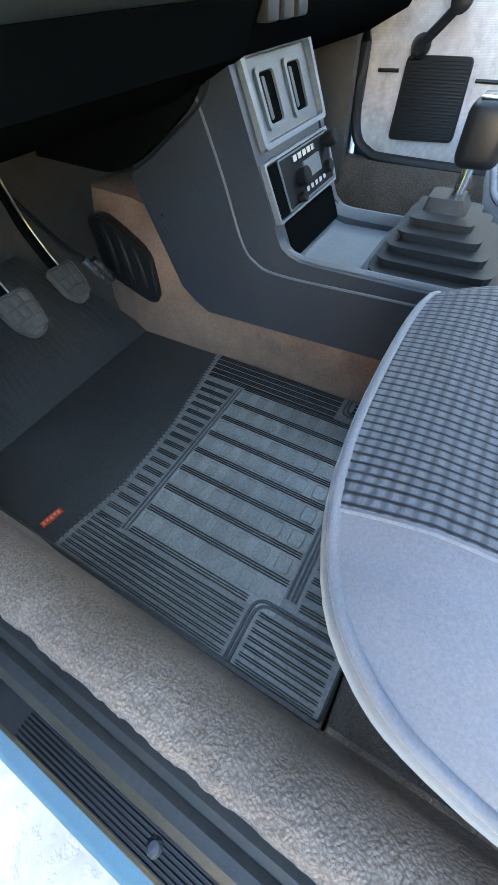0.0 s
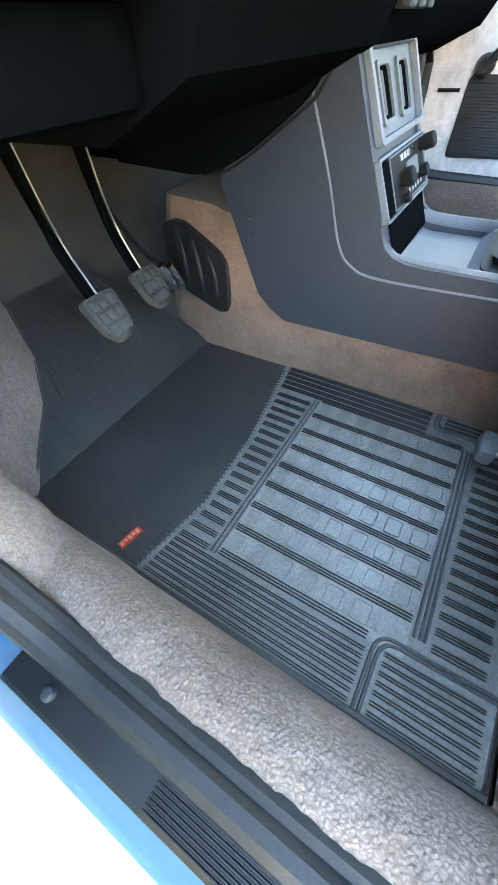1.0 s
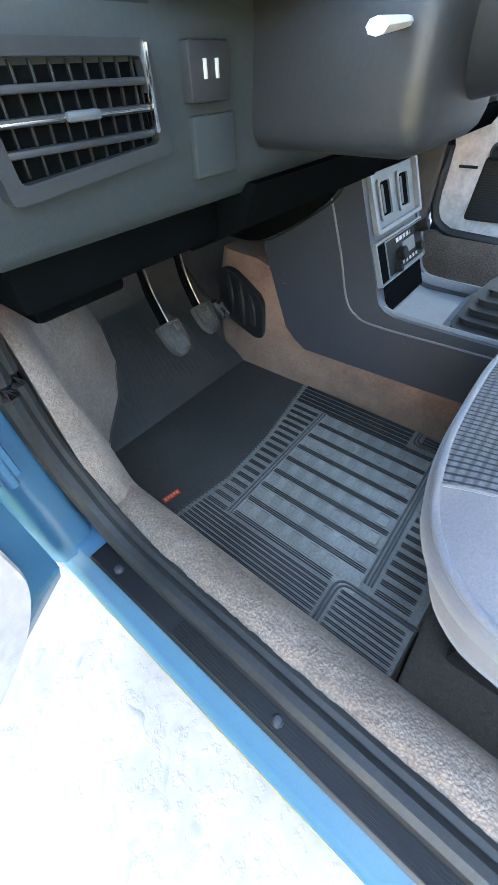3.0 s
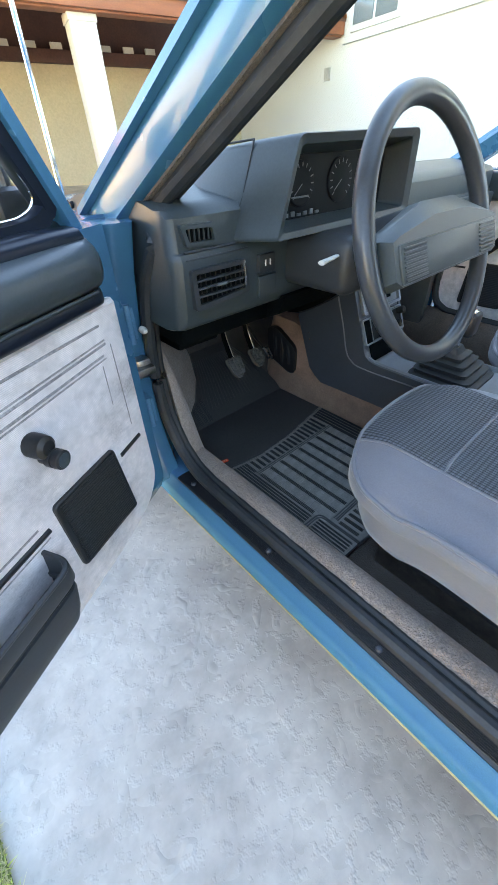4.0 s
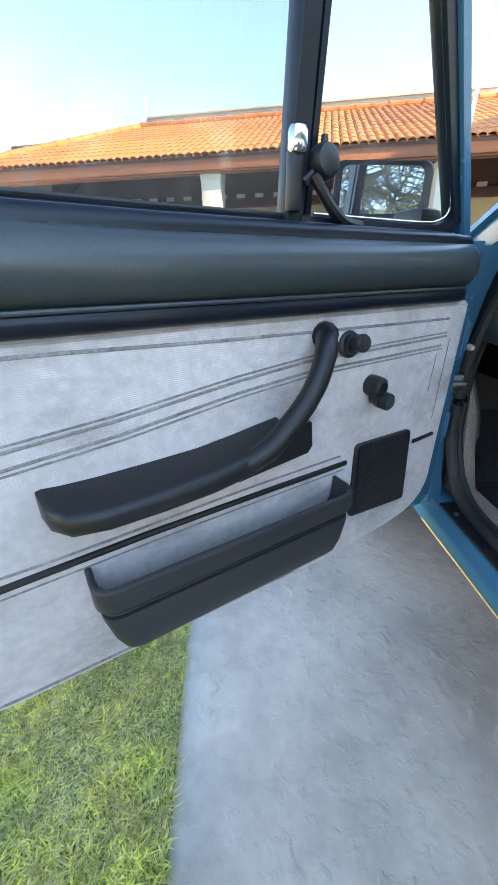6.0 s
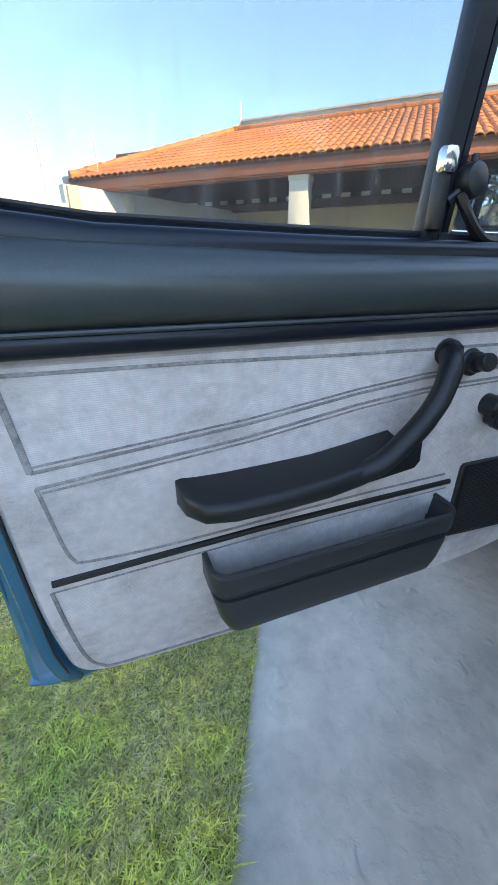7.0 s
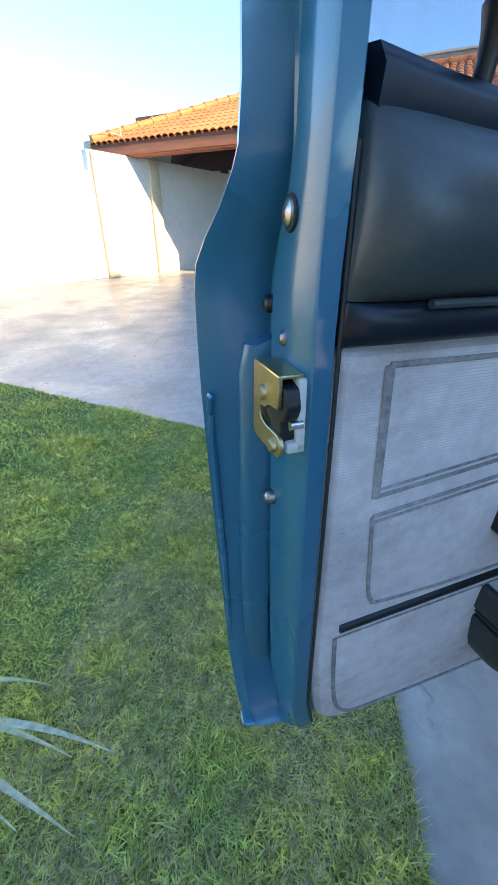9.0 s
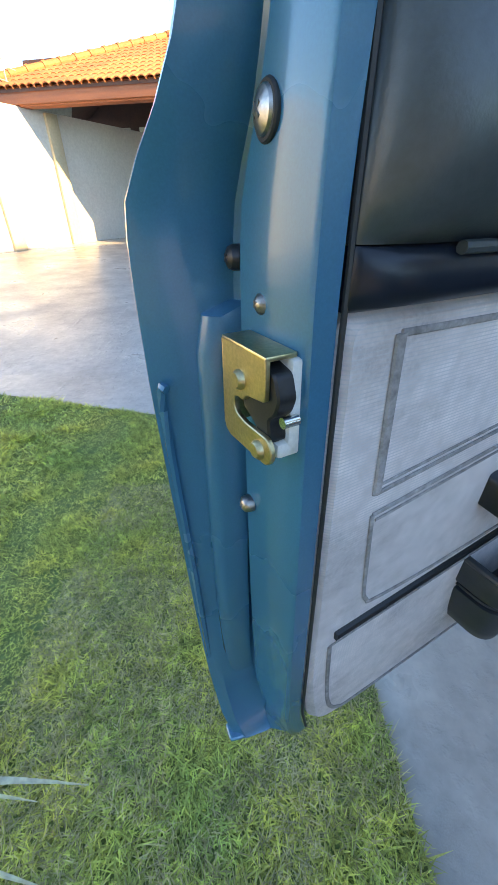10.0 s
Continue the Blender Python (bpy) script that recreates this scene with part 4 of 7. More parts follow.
def rear_line(z):
    """The jamb's outline at one height, from the trim edge round to the outer hem."""
    vo, ue, b_ = keyed(z, OUTER), keyed(z, REAR), keyed(z, TURN)
    low = max(0.0, 1 - (z - 0.352) / 0.035)
    k = min(1.0, max(0.0, (z - 0.375) / 0.03)) * keyed(z, [(0.86, 1.0), (0.905, 0.7), (1.0, 0.0)])
    jw = max(-0.072, vo + 0.022) if z < 0.82 else vo + keyed(z, [(0.82, 0.022), (0.905, 0.015)])
    vi = lean_in(z) - 0.012 * low
    rise_ = max(0.0, b_)
    foot = min(0.0, b_)
    return [(0.9415 + b_, vi - 0.002), (0.943 + b_, vi - 0.0004), (0.9545 + b_ * 0.95, vi - 0.0008), (0.9563 + b_ * 0.9, vi - 0.0032), (0.9570 + b_ * 0.8, vi + 0.45 * (jw - vi)), (0.9575 + rise_ * 0.7 + foot * 0.7, vi + 0.75 * (jw - vi)),
            (0.957 - 0.004 * k + rise_ * 0.6 + foot * 0.6, jw + 0.014 * k + 0.002), (0.958 - 0.012 * k + rise_ * 0.6 + foot * 0.6, jw + 0.006 * k), (0.960 - 0.010 * k + rise_ * 0.5 + foot * 0.5, jw - 0.004 * k),
            (min(0.976, ue - 0.010), jw - 0.0065), (ue - 0.006, min(jw - 0.008, vo + 0.010)), (ue, vo + 0.006), (ue - 0.001, vo), (ue - 0.01, vo - 0.003)]


def foot_lift(p, z):
    """The inner skin of the door ends a little above its outer hem."""
    return Vector((p[0], p[1], z + 0.020 * max(0.0, 1 - (z - 0.352) / 0.06) * min(1.0, max(0.0, (p[1] + 0.040) / 0.026))))


bm = bmesh.new()
loops = []
for z in (0.352, 0.362, 0.38, 0.40, 0.42, 0.45, 0.49, 0.53, 0.6, 0.68, 0.76, 0.80, 0.82, 0.835, 0.85, 0.865, 0.88, 0.895, 0.905):
    vo = keyed(z, OUTER)
    vi = -0.012 - 0.012 * max(0.0, 1 - (z - 0.352) / 0.035)
    b_ = keyed(z, TURN)
    loops.append([foot_lift(p, z) for p in [(0.02, vi), (0.5, vi), (0.90, vi), (0.9403 + b_, vi)] + rear_line(z) + [(0.8, vo - 0.012), (0.4, vo - 0.016), (0.05, vo - 0.008), (0.012, vo - 0.002), (0.004, vo + 0.012), (0.008, vi - 0.02)]])
rings = [[bm.verts.new(p) for p in loop] for loop in loops]


def skin(r, s):
    for i in range(len(r)):
        j = (i + 1) % len(r)
        bm.faces.new((r[i], r[j], s[j], s[i]))


for r, s in zip(rings, rings[1:]):
    skin(r, s)
bm.faces.new(rings[0][::-1])
ring_top = rings[-1]
rear_top = ring_top[4:18]
b_, vo = keyed(0.905, TURN), keyed(0.905, OUTER)
va, vb = bm.verts.new((0.936 + b_, lean_in(0.905) - 0.022, 0.905)), bm.verts.new((0.936 + b_, vo + 0.002, 0.905))
bm.faces.new(ring_top[:4] + [rear_top[0], va, vb, rear_top[-1]] + ring_top[18:])
prev = [va] + rear_top + [vb]
for z in (0.915, 0.93, 0.945, 0.965, 0.99, 1.02, 1.05, 1.08, 1.11, 1.14, 1.17, 1.2, 1.235, 1.27):
    b_, vo = keyed(z, TURN), keyed(z, OUTER)
    nxt = [bm.verts.new(p + (z,)) for p in [(0.936 + b_, lean_in(z) - 0.022)] + rear_line(z) + [(0.936 + b_, vo + 0.002)]]
    skin(prev, nxt)
    prev = nxt
bm.faces.new(prev)
door = part("driver_door", bm, PAINT, car, "open blue driver's door with grey fabric trim", 40)
door.matrix_local = DOOR


def dpart(name, bm, mat, label="", angle=35, smooth=True):
    return part(name, bm, mat, door, label, angle, smooth)


# jamb pressings
bm = bmesh.new()
loft(bm, [[Vector((u + du, v, z)) for u, v in ((0.948, -0.064), (0.9665, -0.066), (0.973, -0.072), (0.973, -0.082), (0.948, -0.082))] for z, du in ((0.42, -0.012), (0.45, -0.002), (0.6, 0.0), (0.78, 0.0), (0.80, -0.004), (0.806, -0.02))])
dpart("jamb_ridge", bm, PAINT, "pressed ridge along the door edge", 50)
bm = bmesh.new()
tube(bm, poly_smooth([(0.984, -0.080, 0.47), (0.988, -0.084, 0.6), (0.994, -0.086, 0.745), (0.992, -0.08, 0.76)], 4), 0.0028, 6)
dpart("hem_bead", bm, PAINT, "", 50)


bm = bmesh.new()
slab(bm, arc([(0.900, -0.030), (0.950, -0.034), (0.983, -0.043), (0.981, -0.060), (0.905, -0.066)], 0.004, 3), 0.3515, 0.3562, "xy", 0.0015)
# inner slab follows the outline of the sky reflection, in brighter paint
slab(bm, arc([(0.912, -0.046), (0.970, -0.050), (0.972, -0.0555), (0.912, -0.054)], 0.002, 2), 0.3555, 0.3590, "xy", 0.0015)
dpart("bottom_lip", bm, PAINT_WORN_GLINT, "bright lip at the foot of the door edge, sky glint in its colour", 40)


def dome(p, d, r, mat, name, label="", h=0.006):
    b = bmesh.new()
    p, d = Vector(p), Vector(d).normalized()
    knob(b, p - d * 0.004, p + d * h, [(0, r), (0.45, r), (0.75, r * 0.85), (0.93, r * 0.5), (1, 0.001)], 18)
    s = d.orthogonal().normalized()
    w = d.cross(s)
    for q in (s, w):
        box(b, (-r * 0.36, -r * 0.07, -0.002), (r * 0.36, r * 0.07, 0.0002), 0, Matrix.Translation(p + d * h * 0.97) @ Matrix((q, d.cross(q), d)).transposed().to_4x4())
    return dpart(name, b, mat, label)


OUTW = (1, -0.12, 0)
# raised black ring in place of the shaded recess round the screw
bm = bmesh.new()
knob(bm, (0.9535, -0.0315, 0.8755), (0.9588, -0.0321, 0.8755), [(0, 0.0090), (0.85, 0.0090), (1, 0.0084)], 28)
dpart("screw_recess", bm, RUBBER, "black ring standing for the recess shade round the screw")
dome((0.9582, -0.0321, 0.8757), OUTW, 0.0079, STEEL, "window_screw", "round steel bumper screw", 0.0036)
dome((0.9585, -0.060, 0.828), OUTW, 0.0058, BLACK, "rubber_plug", "dark rubber plug", 0.003)
dome((0.9555, -0.036, 0.811), OUTW, 0.0052, STEEL, "latch_screw", "steel cross-head screw", 0.004)
dome((0.957, -0.050, 0.682), OUTW, 0.006, STEEL, "latch_screw", "small steel screw", 0.004)

# latch
bm = bmesh.new()
box(bm, (0.950, -0.034, 0.748), (0.9600, -0.004, 0.795), 0.0015)
box(bm, (0.950, -0.012, 0.747), (0.966, -0.004, 0.756), 0.003)
dpart("latch_base", bm, WHITE_PL, "white plastic latch base")
bm = bmesh.new()
face = [(-0.046, 0.797), (-0.0455, 0.748), (-0.040, 0.7454), (-0.004, 0.7465), (0.0, 0.751), (0.0, 0.757), (-0.004, 0.761), (-0.024, 0.7605), (-0.032, 0.762), (-0.0345, 0.765), (-0.0345, 0.770), (-0.030, 0.7715), (-0.026, 0.771), (-0.022, 0.775), (-0.0065, 0.7775), (-0.0065, 0.797)]
slab(bm, arc(face, [0.002, 0.002, 0.002, 0.003, 0.003, 0.003, 0.002, 0.002, 0.002, 0.002, 0.002, 0.0015, 0.0015, 0.002, 0.002, 0.002], 3), 0.9695, 0.972, "yz", 0.0005)
box(bm, (0.956, -0.046, 0.7950), (0.972, -0.0065, 0.7975), 0.0008)
box(bm, (0.956, -0.0465, 0.750), (0.972, -0.0445, 0.796), 0.0006)
dpart("latch_plate", bm, BRASS, "yellow zinc latch plate", 30)
for v, z in ((-0.0278, 0.781), (-0.0105, 0.7525)):
    bm = bmesh.new()
    knob(bm, (0.970, v, z), (0.9748, v, z), [(0, 0.0052), (0.7, 0.0048), (1, 0.0035)], 16)
    dpart("latch_rivet", bm, BRASS)
bm = bmesh.new()
slab(bm, arc([(-0.018, 0.793), (-0.004, 0.790), (0.0, 0.780), (-0.003, 0.772), (-0.008, 0.768), (-0.006, 0.757), (-0.013, 0.752), (-0.018, 0.760), (-0.031, 0.766), (-0.031, 0.776), (-0.018, 0.776)], 0.0025, 3), 0.9600, 0.9690, "yz", 0.001)
dpart("latch_fork", bm, BLACK, "black latch fork")
bm = bmesh.new()
cyl(bm, (0.958, -0.001, 0.769), (0.966, -0.001, 0.769), 0.0026, seg=12)
dpart("latch_pin", bm, CHROME)

# window frame
def bar(name, mat, pts, half_u, v0, v1, label=""):
    """A frame bar along points (u, z); v leans in towards the roof."""
    b = bmesh.new()
    lps = []
    n = len(pts)
    for i, (u, z) in enumerate(pts):
        a, c = pts[max(i - 1, 0)], pts[min(i + 1, n - 1)]
        t = Vector((c[0] - a[0], c[1] - a[1])).normalized()
        s = Vector((t.y, -t.x)) * half_u
        dv = 0.12 * (z - 0.905)
        lps.append([Vector((u + k * s.x, v + dv, z + k * s.y)) for k, v in ((-1, v0 + 0.004), (-0.8, v0), (0.8, v0), (1, v0 + 0.004), (1, v1 - 0.004), (0.8, v1), (-0.8, v1), (-1, v1 - 0.004))])
    loft(b, lps)
    return dpart(name, b, mat, label, 40)


bar("frame_channel", BLACK, [(0.934, 0.90), (0.938, 0.95), (0.949, 1.05), (0.948, 1.15), (0.93, 1.262)], 0.008, -0.055, -0.03, "black glass run")
bar("frame_top", PAINT, [(0.96, 1.265), (0.8, 1.288), (0.5, 1.288), (0.26, 1.265)], 0.018, -0.062, -0.024, "blue upper window frame")
bar("frame_front", PAINT, [(0.050, 0.885), (0.073, 0.925), (0.138, 1.03), (0.210, 1.145), (0.288, 1.268)], 0.010, -0.056, -0.020, "blue slanted front window frame")
FRONT_LINE = [(p.x, p.y) for p in poly_smooth([(0.412, 0.9135, 0), (0.30, 0.9135, 0), (0.17, 0.914, 0), (0.128, 0.917, 0), (0.105, 0.929, 0), (0.103, 0.943, 0), (0.1605, 1.03, 0), (0.2315, 1.14, 0), (0.3065, 1.258, 0)], 5)]
bar("frame_front_rubber", NAVY, FRONT_LINE, 0.0115, -0.046, -0.024, "dark surround of the quarter light")
bar("vent_post", NAVY, [(0.420, 0.895), (0.420, 0.95), (0.422, 1.05), (0.424, 1.15), (0.425, 1.272)], 0.0135, -0.052, -0.026, "dark quarter light post")
bar("vent_post_rubber", NAVY, [(0.398, 0.915), (0.399, 0.95), (0.401, 1.05), (0.403, 1.15), (0.405, 1.265)], 0.005, -0.052, -0.03)
bm = bmesh.new()
tube(bm, poly_smooth([(0.39, -0.0275, 0.9265), (0.28, -0.0275, 0.9265), (0.18, -0.0275, 0.927), (0.142, -0.027, 0.930), (0.1205, -0.025, 0.942), (0.128, -0.021, 0.963), (0.1700, -0.014, 1.026), (0.241, -0.001, 1.136), (0.315, 0.013, 1.252)], 6), 0.0015, 6)
dpart("vent_frame", bm, CHROME, "bright quarter light frame")
bm = bmesh.new()
tri = [(0.40, 0.915), (0.105, 0.915), (0.325, 1.26), (0.408, 1.26)]
loft(bm, [[Vector((u, v + 0.12 * (z - 0.905), z)) for u, z in tri] for v in (-0.042, -0.038)])
ob = dpart("vent_glass", bm, VENT_GLASS, "clear quarter light glass", smooth=False)
ob.visible_shadow = False
bm = bmesh.new()
quad = [(0.946, 0.90), (0.425, 0.90), (0.428, 1.27), (0.94, 1.27)]
loft(bm, [[Vector((u, v + 0.12 * (z - 0.905), z)) for u, z in quad] for v in (-0.046, -0.042)])
ob = dpart("door_glass", bm, GLASS, "dusty raised door window with dried water streaks", smooth=False)
ob.visible_shadow = False
bm = bmesh.new()
box(bm, (0.416, -0.024, 0.978), (0.438, -0.008, 1.006), 0.007)
dpart("vent_catch", bm, CHROME, "chrome quarter light catch")
bm = bmesh.new()
box(bm, (0.419, -0.026, 0.925), (0.436, -0.013, 0.985), 0.003)
dpart("catch_body", bm, BLACK, "black catch body")
bm = bmesh.new()
knob(bm, (0.392, -0.020, 0.974), (0.390, 0.000, 0.976), [(0, 0.010), (0.05, 0.0185), (0.55, 0.019), (0.85, 0.0165), (1, 0.010)], 24)
knob(bm, (0.394, -0.010, 0.991), (0.394, -0.010, 0.999), [(0, 0.0045), (1, 0.004)], 10)
tube(bm, poly_smooth([(0.404, -0.012, 0.962), (0.395, -0.008, 0.946), (0.378, -0.008, 0.930), (0.352, -0.012, 0.918), (0.32, -0.016, 0.915)], 4), 0.0065, 8)
tube(bm, poly_smooth([(0.415, -0.018, 0.955), (0.405, -0.014, 0.964), (0.396, -0.012, 0.972)], 4), 0.005, 8)
dpart("vent_knob", bm, BLACK, "black round quarter light knob on an arm")

# wing mirror: its face looks back along the car
bm = bmesh.new()
mo = arc([(-0.006, -0.042), (-0.006, 0.038), (0.155, 0.054), (0.160, -0.036)], 0.016, 5)
mu = Vector((0.62, -0.785, 0)).normalized()
mn = Vector((0.785, 0.62, 0)).normalized()


def mp_(p, o=0.0, k=1.0):
    c = (0.074, 0.002)
    return Vector((0.094, -0.088, 0.985)) + mu * (c[0] + (p[0] - c[0]) * k) + Vector((0, 0, c[1] + (p[1] - c[1]) * k)) + mn * o


loft(bm, [[mp_(p, -0.004, 0.82) for p in mo], [mp_(p, 0.0, 0.84) for p in mo], [mp_(p, 0.004, 0.97) for p in mo], [mp_(p, -0.002) for p in mo], [mp_(p, -0.03, 0.99) for p in mo], [mp_(p, -0.06, 0.86) for p in mo], [mp_(p, -0.075, 0.55) for p in mo]])
box(bm, (0.075, -0.125, 0.915), (0.135, -0.06, 0.955), 0.012)
mir = dpart("wing_mirror", bm, BLACK, "black door mirror")
bm = bmesh.new()
loft(bm, [[mp_(p, -0.003, 0.83) for p in mo], [mp_(p, 0.001, 0.83) for p in mo]])
part("mirror_glass", bm, MIRROR, mir, "mirror glass", smooth=False)

# belt pad and sill strips
BELT = [(-0.012, 0.836), (0.0095, 0.836), (0.011, 0.838), (0.017, 0.8405), (0.0245, 0.848), (0.029, 0.858),
        (0.030, 0.870), (0.0275, 0.881), (0.021, 0.890), (0.011, 0.8965), (-0.002, 0.899), (-0.02, 0.899)]
BELT_LOW = [(-0.012, 0.812), (0.002, 0.812), (0.011, 0.8145), (0.0145, 0.820), (0.0145, 0.830), (0.011, 0.8345), (0.009, 0.8355), (-0.012, 0.8355)]
LIFT = [(0.3, 0.0), (0.6, 0.001), (0.8, 0.004), (0.9, 0.011), (0.94, 0.015)]
for name_, line_, mat_, label_ in (("belt_pad", BELT, VINYL, "padded dark vinyl door top"), ("belt_lower", BELT_LOW, NAVY, "black strip under the padded door top")):
    bm = bmesh.new()
    sts = []
    for u, k in ((0.080, 0.40), (0.086, 0.80), (0.100, 0.97), (0.13, 1.0), (0.3, 1), (0.6, 1), (0.86, 1.0), (0.90, 1.0), (0.914, 0.95), (0.925, 0.82), (0.933, 0.6), (0.938, 0.35), (0.9403, 0.15)):
        sts.append([Vector((u, v if v < 0 else v * k, z + keyed(u, LIFT) * max(0.0, (z - 0.84) / 0.06))) for v, z in line_])
    loft(bm, sts)
    dpart(name_, bm, mat_, label_, 60)
bm = bmesh.new()
tube(bm, [(0.098, 0.0145, 0.8345), (0.5, 0.0145, 0.8345), (0.898, 0.0145, 0.8345)], 0.0026, 8)
dpart("belt_bead", bm, VINYL, "thin bead along the door top")
bm = bmesh.new()
CAP = [(0.004, 0.899), (0.006, 0.905), (0.0, 0.913), (-0.012, 0.9155), (-0.026, 0.9155), (-0.033, 0.921), (-0.038, 0.921), (-0.039, 0.899)]
loft(bm, [[Vector((u, v, z + dz if z > 0.9 else 0.893 + dz * 0.8)) for v, z in CAP] for u, dz in ((0.086, -0.004), (0.14, -0.001), (0.35, 0.0), (0.6, 0.001), (0.80, 0.004), (0.9, 0.013), (0.938, 0.018))])
dpart("window_ledge", bm, NAVY, "black window ledge", 50)
bm = bmesh.new()
tube(bm, [(0.42, -0.036, 0.9235), (0.6, -0.036, 0.9245), (0.8, -0.036, 0.9275), (0.9, -0.036, 0.9365), (0.938, -0.036, 0.941)], 0.003, 6)
dpart("glass_wiper_strip", bm, SEAL, "grey rubber wiper strip")
bm = bmesh.new()
knob(bm, (0.8735, -0.012, 0.912), (0.8735, -0.008, 0.955), [(0, 0.0045), (0.5, 0.0045), (0.75, 0.0062), (0.93, 0.0085), (1, 0.007)], 14)
dpart("lock_pin", bm, BLACK, "black lock pin")
bm = bmesh.new()
tube(bm, [(0.9405 + keyed(z, TURN), 0.0004, z) for z in (0.41, 0.43, 0.45, 0.5, 0.58, 0.7, 0.80, 0.9)], 0.0014, 6)
dpart("edge_welt", bm, RUBBER, "black welt between trim and metal")

# trim panel
PANEL = arc([(0.052, 0.812), (0.054, 0.53), (0.056, 0.44), (0.10, 0.394), (0.20, 0.376), (0.40, 0.3695), (0.70, 0.3795), (0.86, 0.386), (0.910, 0.400), (0.9275, 0.50), (0.9395, 0.812)],
            [0, 0.02, 0.05, 0.04, 0.05, 0.05, 0.05, 0.05, 0.04, 0.05, 0.014], 5)
bm = bmesh.new()
slab(bm, PANEL, -0.012, 0.001, "xz", 0.006)
dpart("trim_panel", bm, TRIM, "soiled grey fabric trim panel", 15)


def seam(pts, r=0.0020, mat=TRIM_SEAM, name="seam", squash=0.45, closed=False):
    b = bmesh.new()
    tube(b, [Vector((u, 0.0016, z)) for u, z in pts], r, 8, closed, squash, up=(0, 1, 0))
    return dpart(name, b, mat)


UPPER = [(0.905, 0.800), (0.71, 0.7975), (0.548, 0.7925), (0.398, 0.790), (0.102, 0.786)]
LOW1 = [(0.896, 0.703), (0.668, 0.7225), (0.52, 0.742), (0.415, 0.752), (0.099, 0.757)]
seam(UPPER)
seam(LOW1)
seam([(0.905, 0.800), (0.896, 0.703)], 0.0036)
LOW2 = [(0.895, 0.685), (0.668, 0.706), (0.52, 0.727), (0.415, 0.737), (0.11, 0.742)]
seam(LOW2)
seam([(u - 0.004, z - 0.006) for u, z in LOW2], 0.0014)
seam([(u, z + 0.006) for u, z in LOW1], 0.0014)
seam(poly_smooth([(0.895, 0.685), (0.889, 0.64), (0.884, 0.605), (0.878, 0.588), (0.862, 0.581), (0.756, 0.5775), (0.5, 0.585), (0.33, 0.586)], 4))
seam(poly_smooth([(0.909, 0.548), (0.902, 0.48), (0.893, 0.43), (0.878, 0.406), (0.85, 0.398), (0.70, 0.392), (0.42, 0.384)], 5), 0.0024)
seam([(0.909, 0.548), (0.6, 0.556), (0.32, 0.558)], 0.0014)
seam([(0.906, 0.561), (0.66, 0.5685), (0.48, 0.570), (0.316, 0.570)], 0.0048, BLACK, "trim_strip", 0.8)
seam([(0.141, 0.5645), (0.080, 0.567)], 0.0042, BLACK, "trim_strip", 0.8)
seam([(0.088, 0.752), (0.092, 0.60)], 0.0012)
seam([(0.118, 0.728), (0.122, 0.66)], 0.0010)

# speaker grille
bm = bmesh.new()
GR = arc([(0.299, 0.599), (0.158, 0.596), (0.144, 0.440), (0.297, 0.452)], 0.010, 4)
slab(bm, GR, -0.002, 0.0075, "xz", 0.002)
dpart("speaker_grille", bm, BLACK, "black ribbed speaker grille")
for k in range(26):
    bm = bmesh.new()
    q = (k + 1.2) / 28
    a = Vector((0.299, 0.599)).lerp(Vector((0.297, 0.452)), q)
    b = Vector((0.158, 0.596)).lerp(Vector((0.144, 0.440)), q)
    a, b = a.lerp(b, 0.06), b.lerp(a, 0.06)
    tube(bm, [(a.x, 0.008, a.y), (b.x, 0.008, b.y)], 0.0016, 5)
    dpart("grille_rib", bm, BLACK)

# armrest with pull
bm = bmesh.new()
lps = []
for u, t, zt, zb, zo in ((0.758, 0.004, 0.656, 0.636, 0.0), (0.752, 0.034, 0.656, 0.630, 0.0), (0.735, 0.054, 0.654, 0.626, 0.0), (0.70, 0.060, 0.653, 0.624, 0.0), (0.64, 0.060, 0.654, 0.624, 0.0),
                         (0.58, 0.059, 0.656, 0.626, 0.002), (0.53, 0.057, 0.662, 0.632, 0.003), (0.49, 0.05, 0.668, 0.640, 0.004), (0.462, 0.03, 0.672, 0.65, 0.004)):
    lps.append([Vector((u, v, z)) for v, z in arc([(-0.002, zt + 0.012), (t, zt + zo), (t * 0.96, zb + 0.006), (t * 0.55, zb - 0.004), (-0.002, zb + 0.006)], [0.002, 0.012, 0.012, 0.008, 0.002], 4)])
loft(bm, lps)
dpart("armrest", bm, BLACK, "black moulded armrest", 50)
bm = bmesh.new()
tube(bm, poly_smooth([(0.60, 0.036, 0.634), (0.515, 0.0475, 0.660), (0.474, 0.05, 0.692), (0.447, 0.049, 0.719), (0.428, 0.046, 0.746), (0.409, 0.034, 0.772), (0.393, 0.014, 0.784), (0.383, -0.004, 0.785)], 6),
     [0.006, 0.008, 0.010, 0.0115, 0.0125, 0.0135] + [0.0145] * 12 + [0.014] * 10 + [0.0145] * 9 + [0.018] * 6, 12)
dpart("pull_handle", bm, BLACK, "black curved pull handle")
bm = bmesh.new()
loft(bm, [[Vector((0.53, v, 0.608)), Vector((0.412, v, 0.620)), Vector((0.404, v, 0.630)), Vector((0.408, v, 0.668)), Vector((0.47, v, 0.668))] for v in (-0.002, 0.014)])
dpart("pull_bracket", bm, BLACK, "black handle foot", 30)
dome((0.400, 0.037, 0.777), (-0.3, 0.9, 0.2), 0.005, CHROME, "handle_screw", "small bright screw", 0.003)

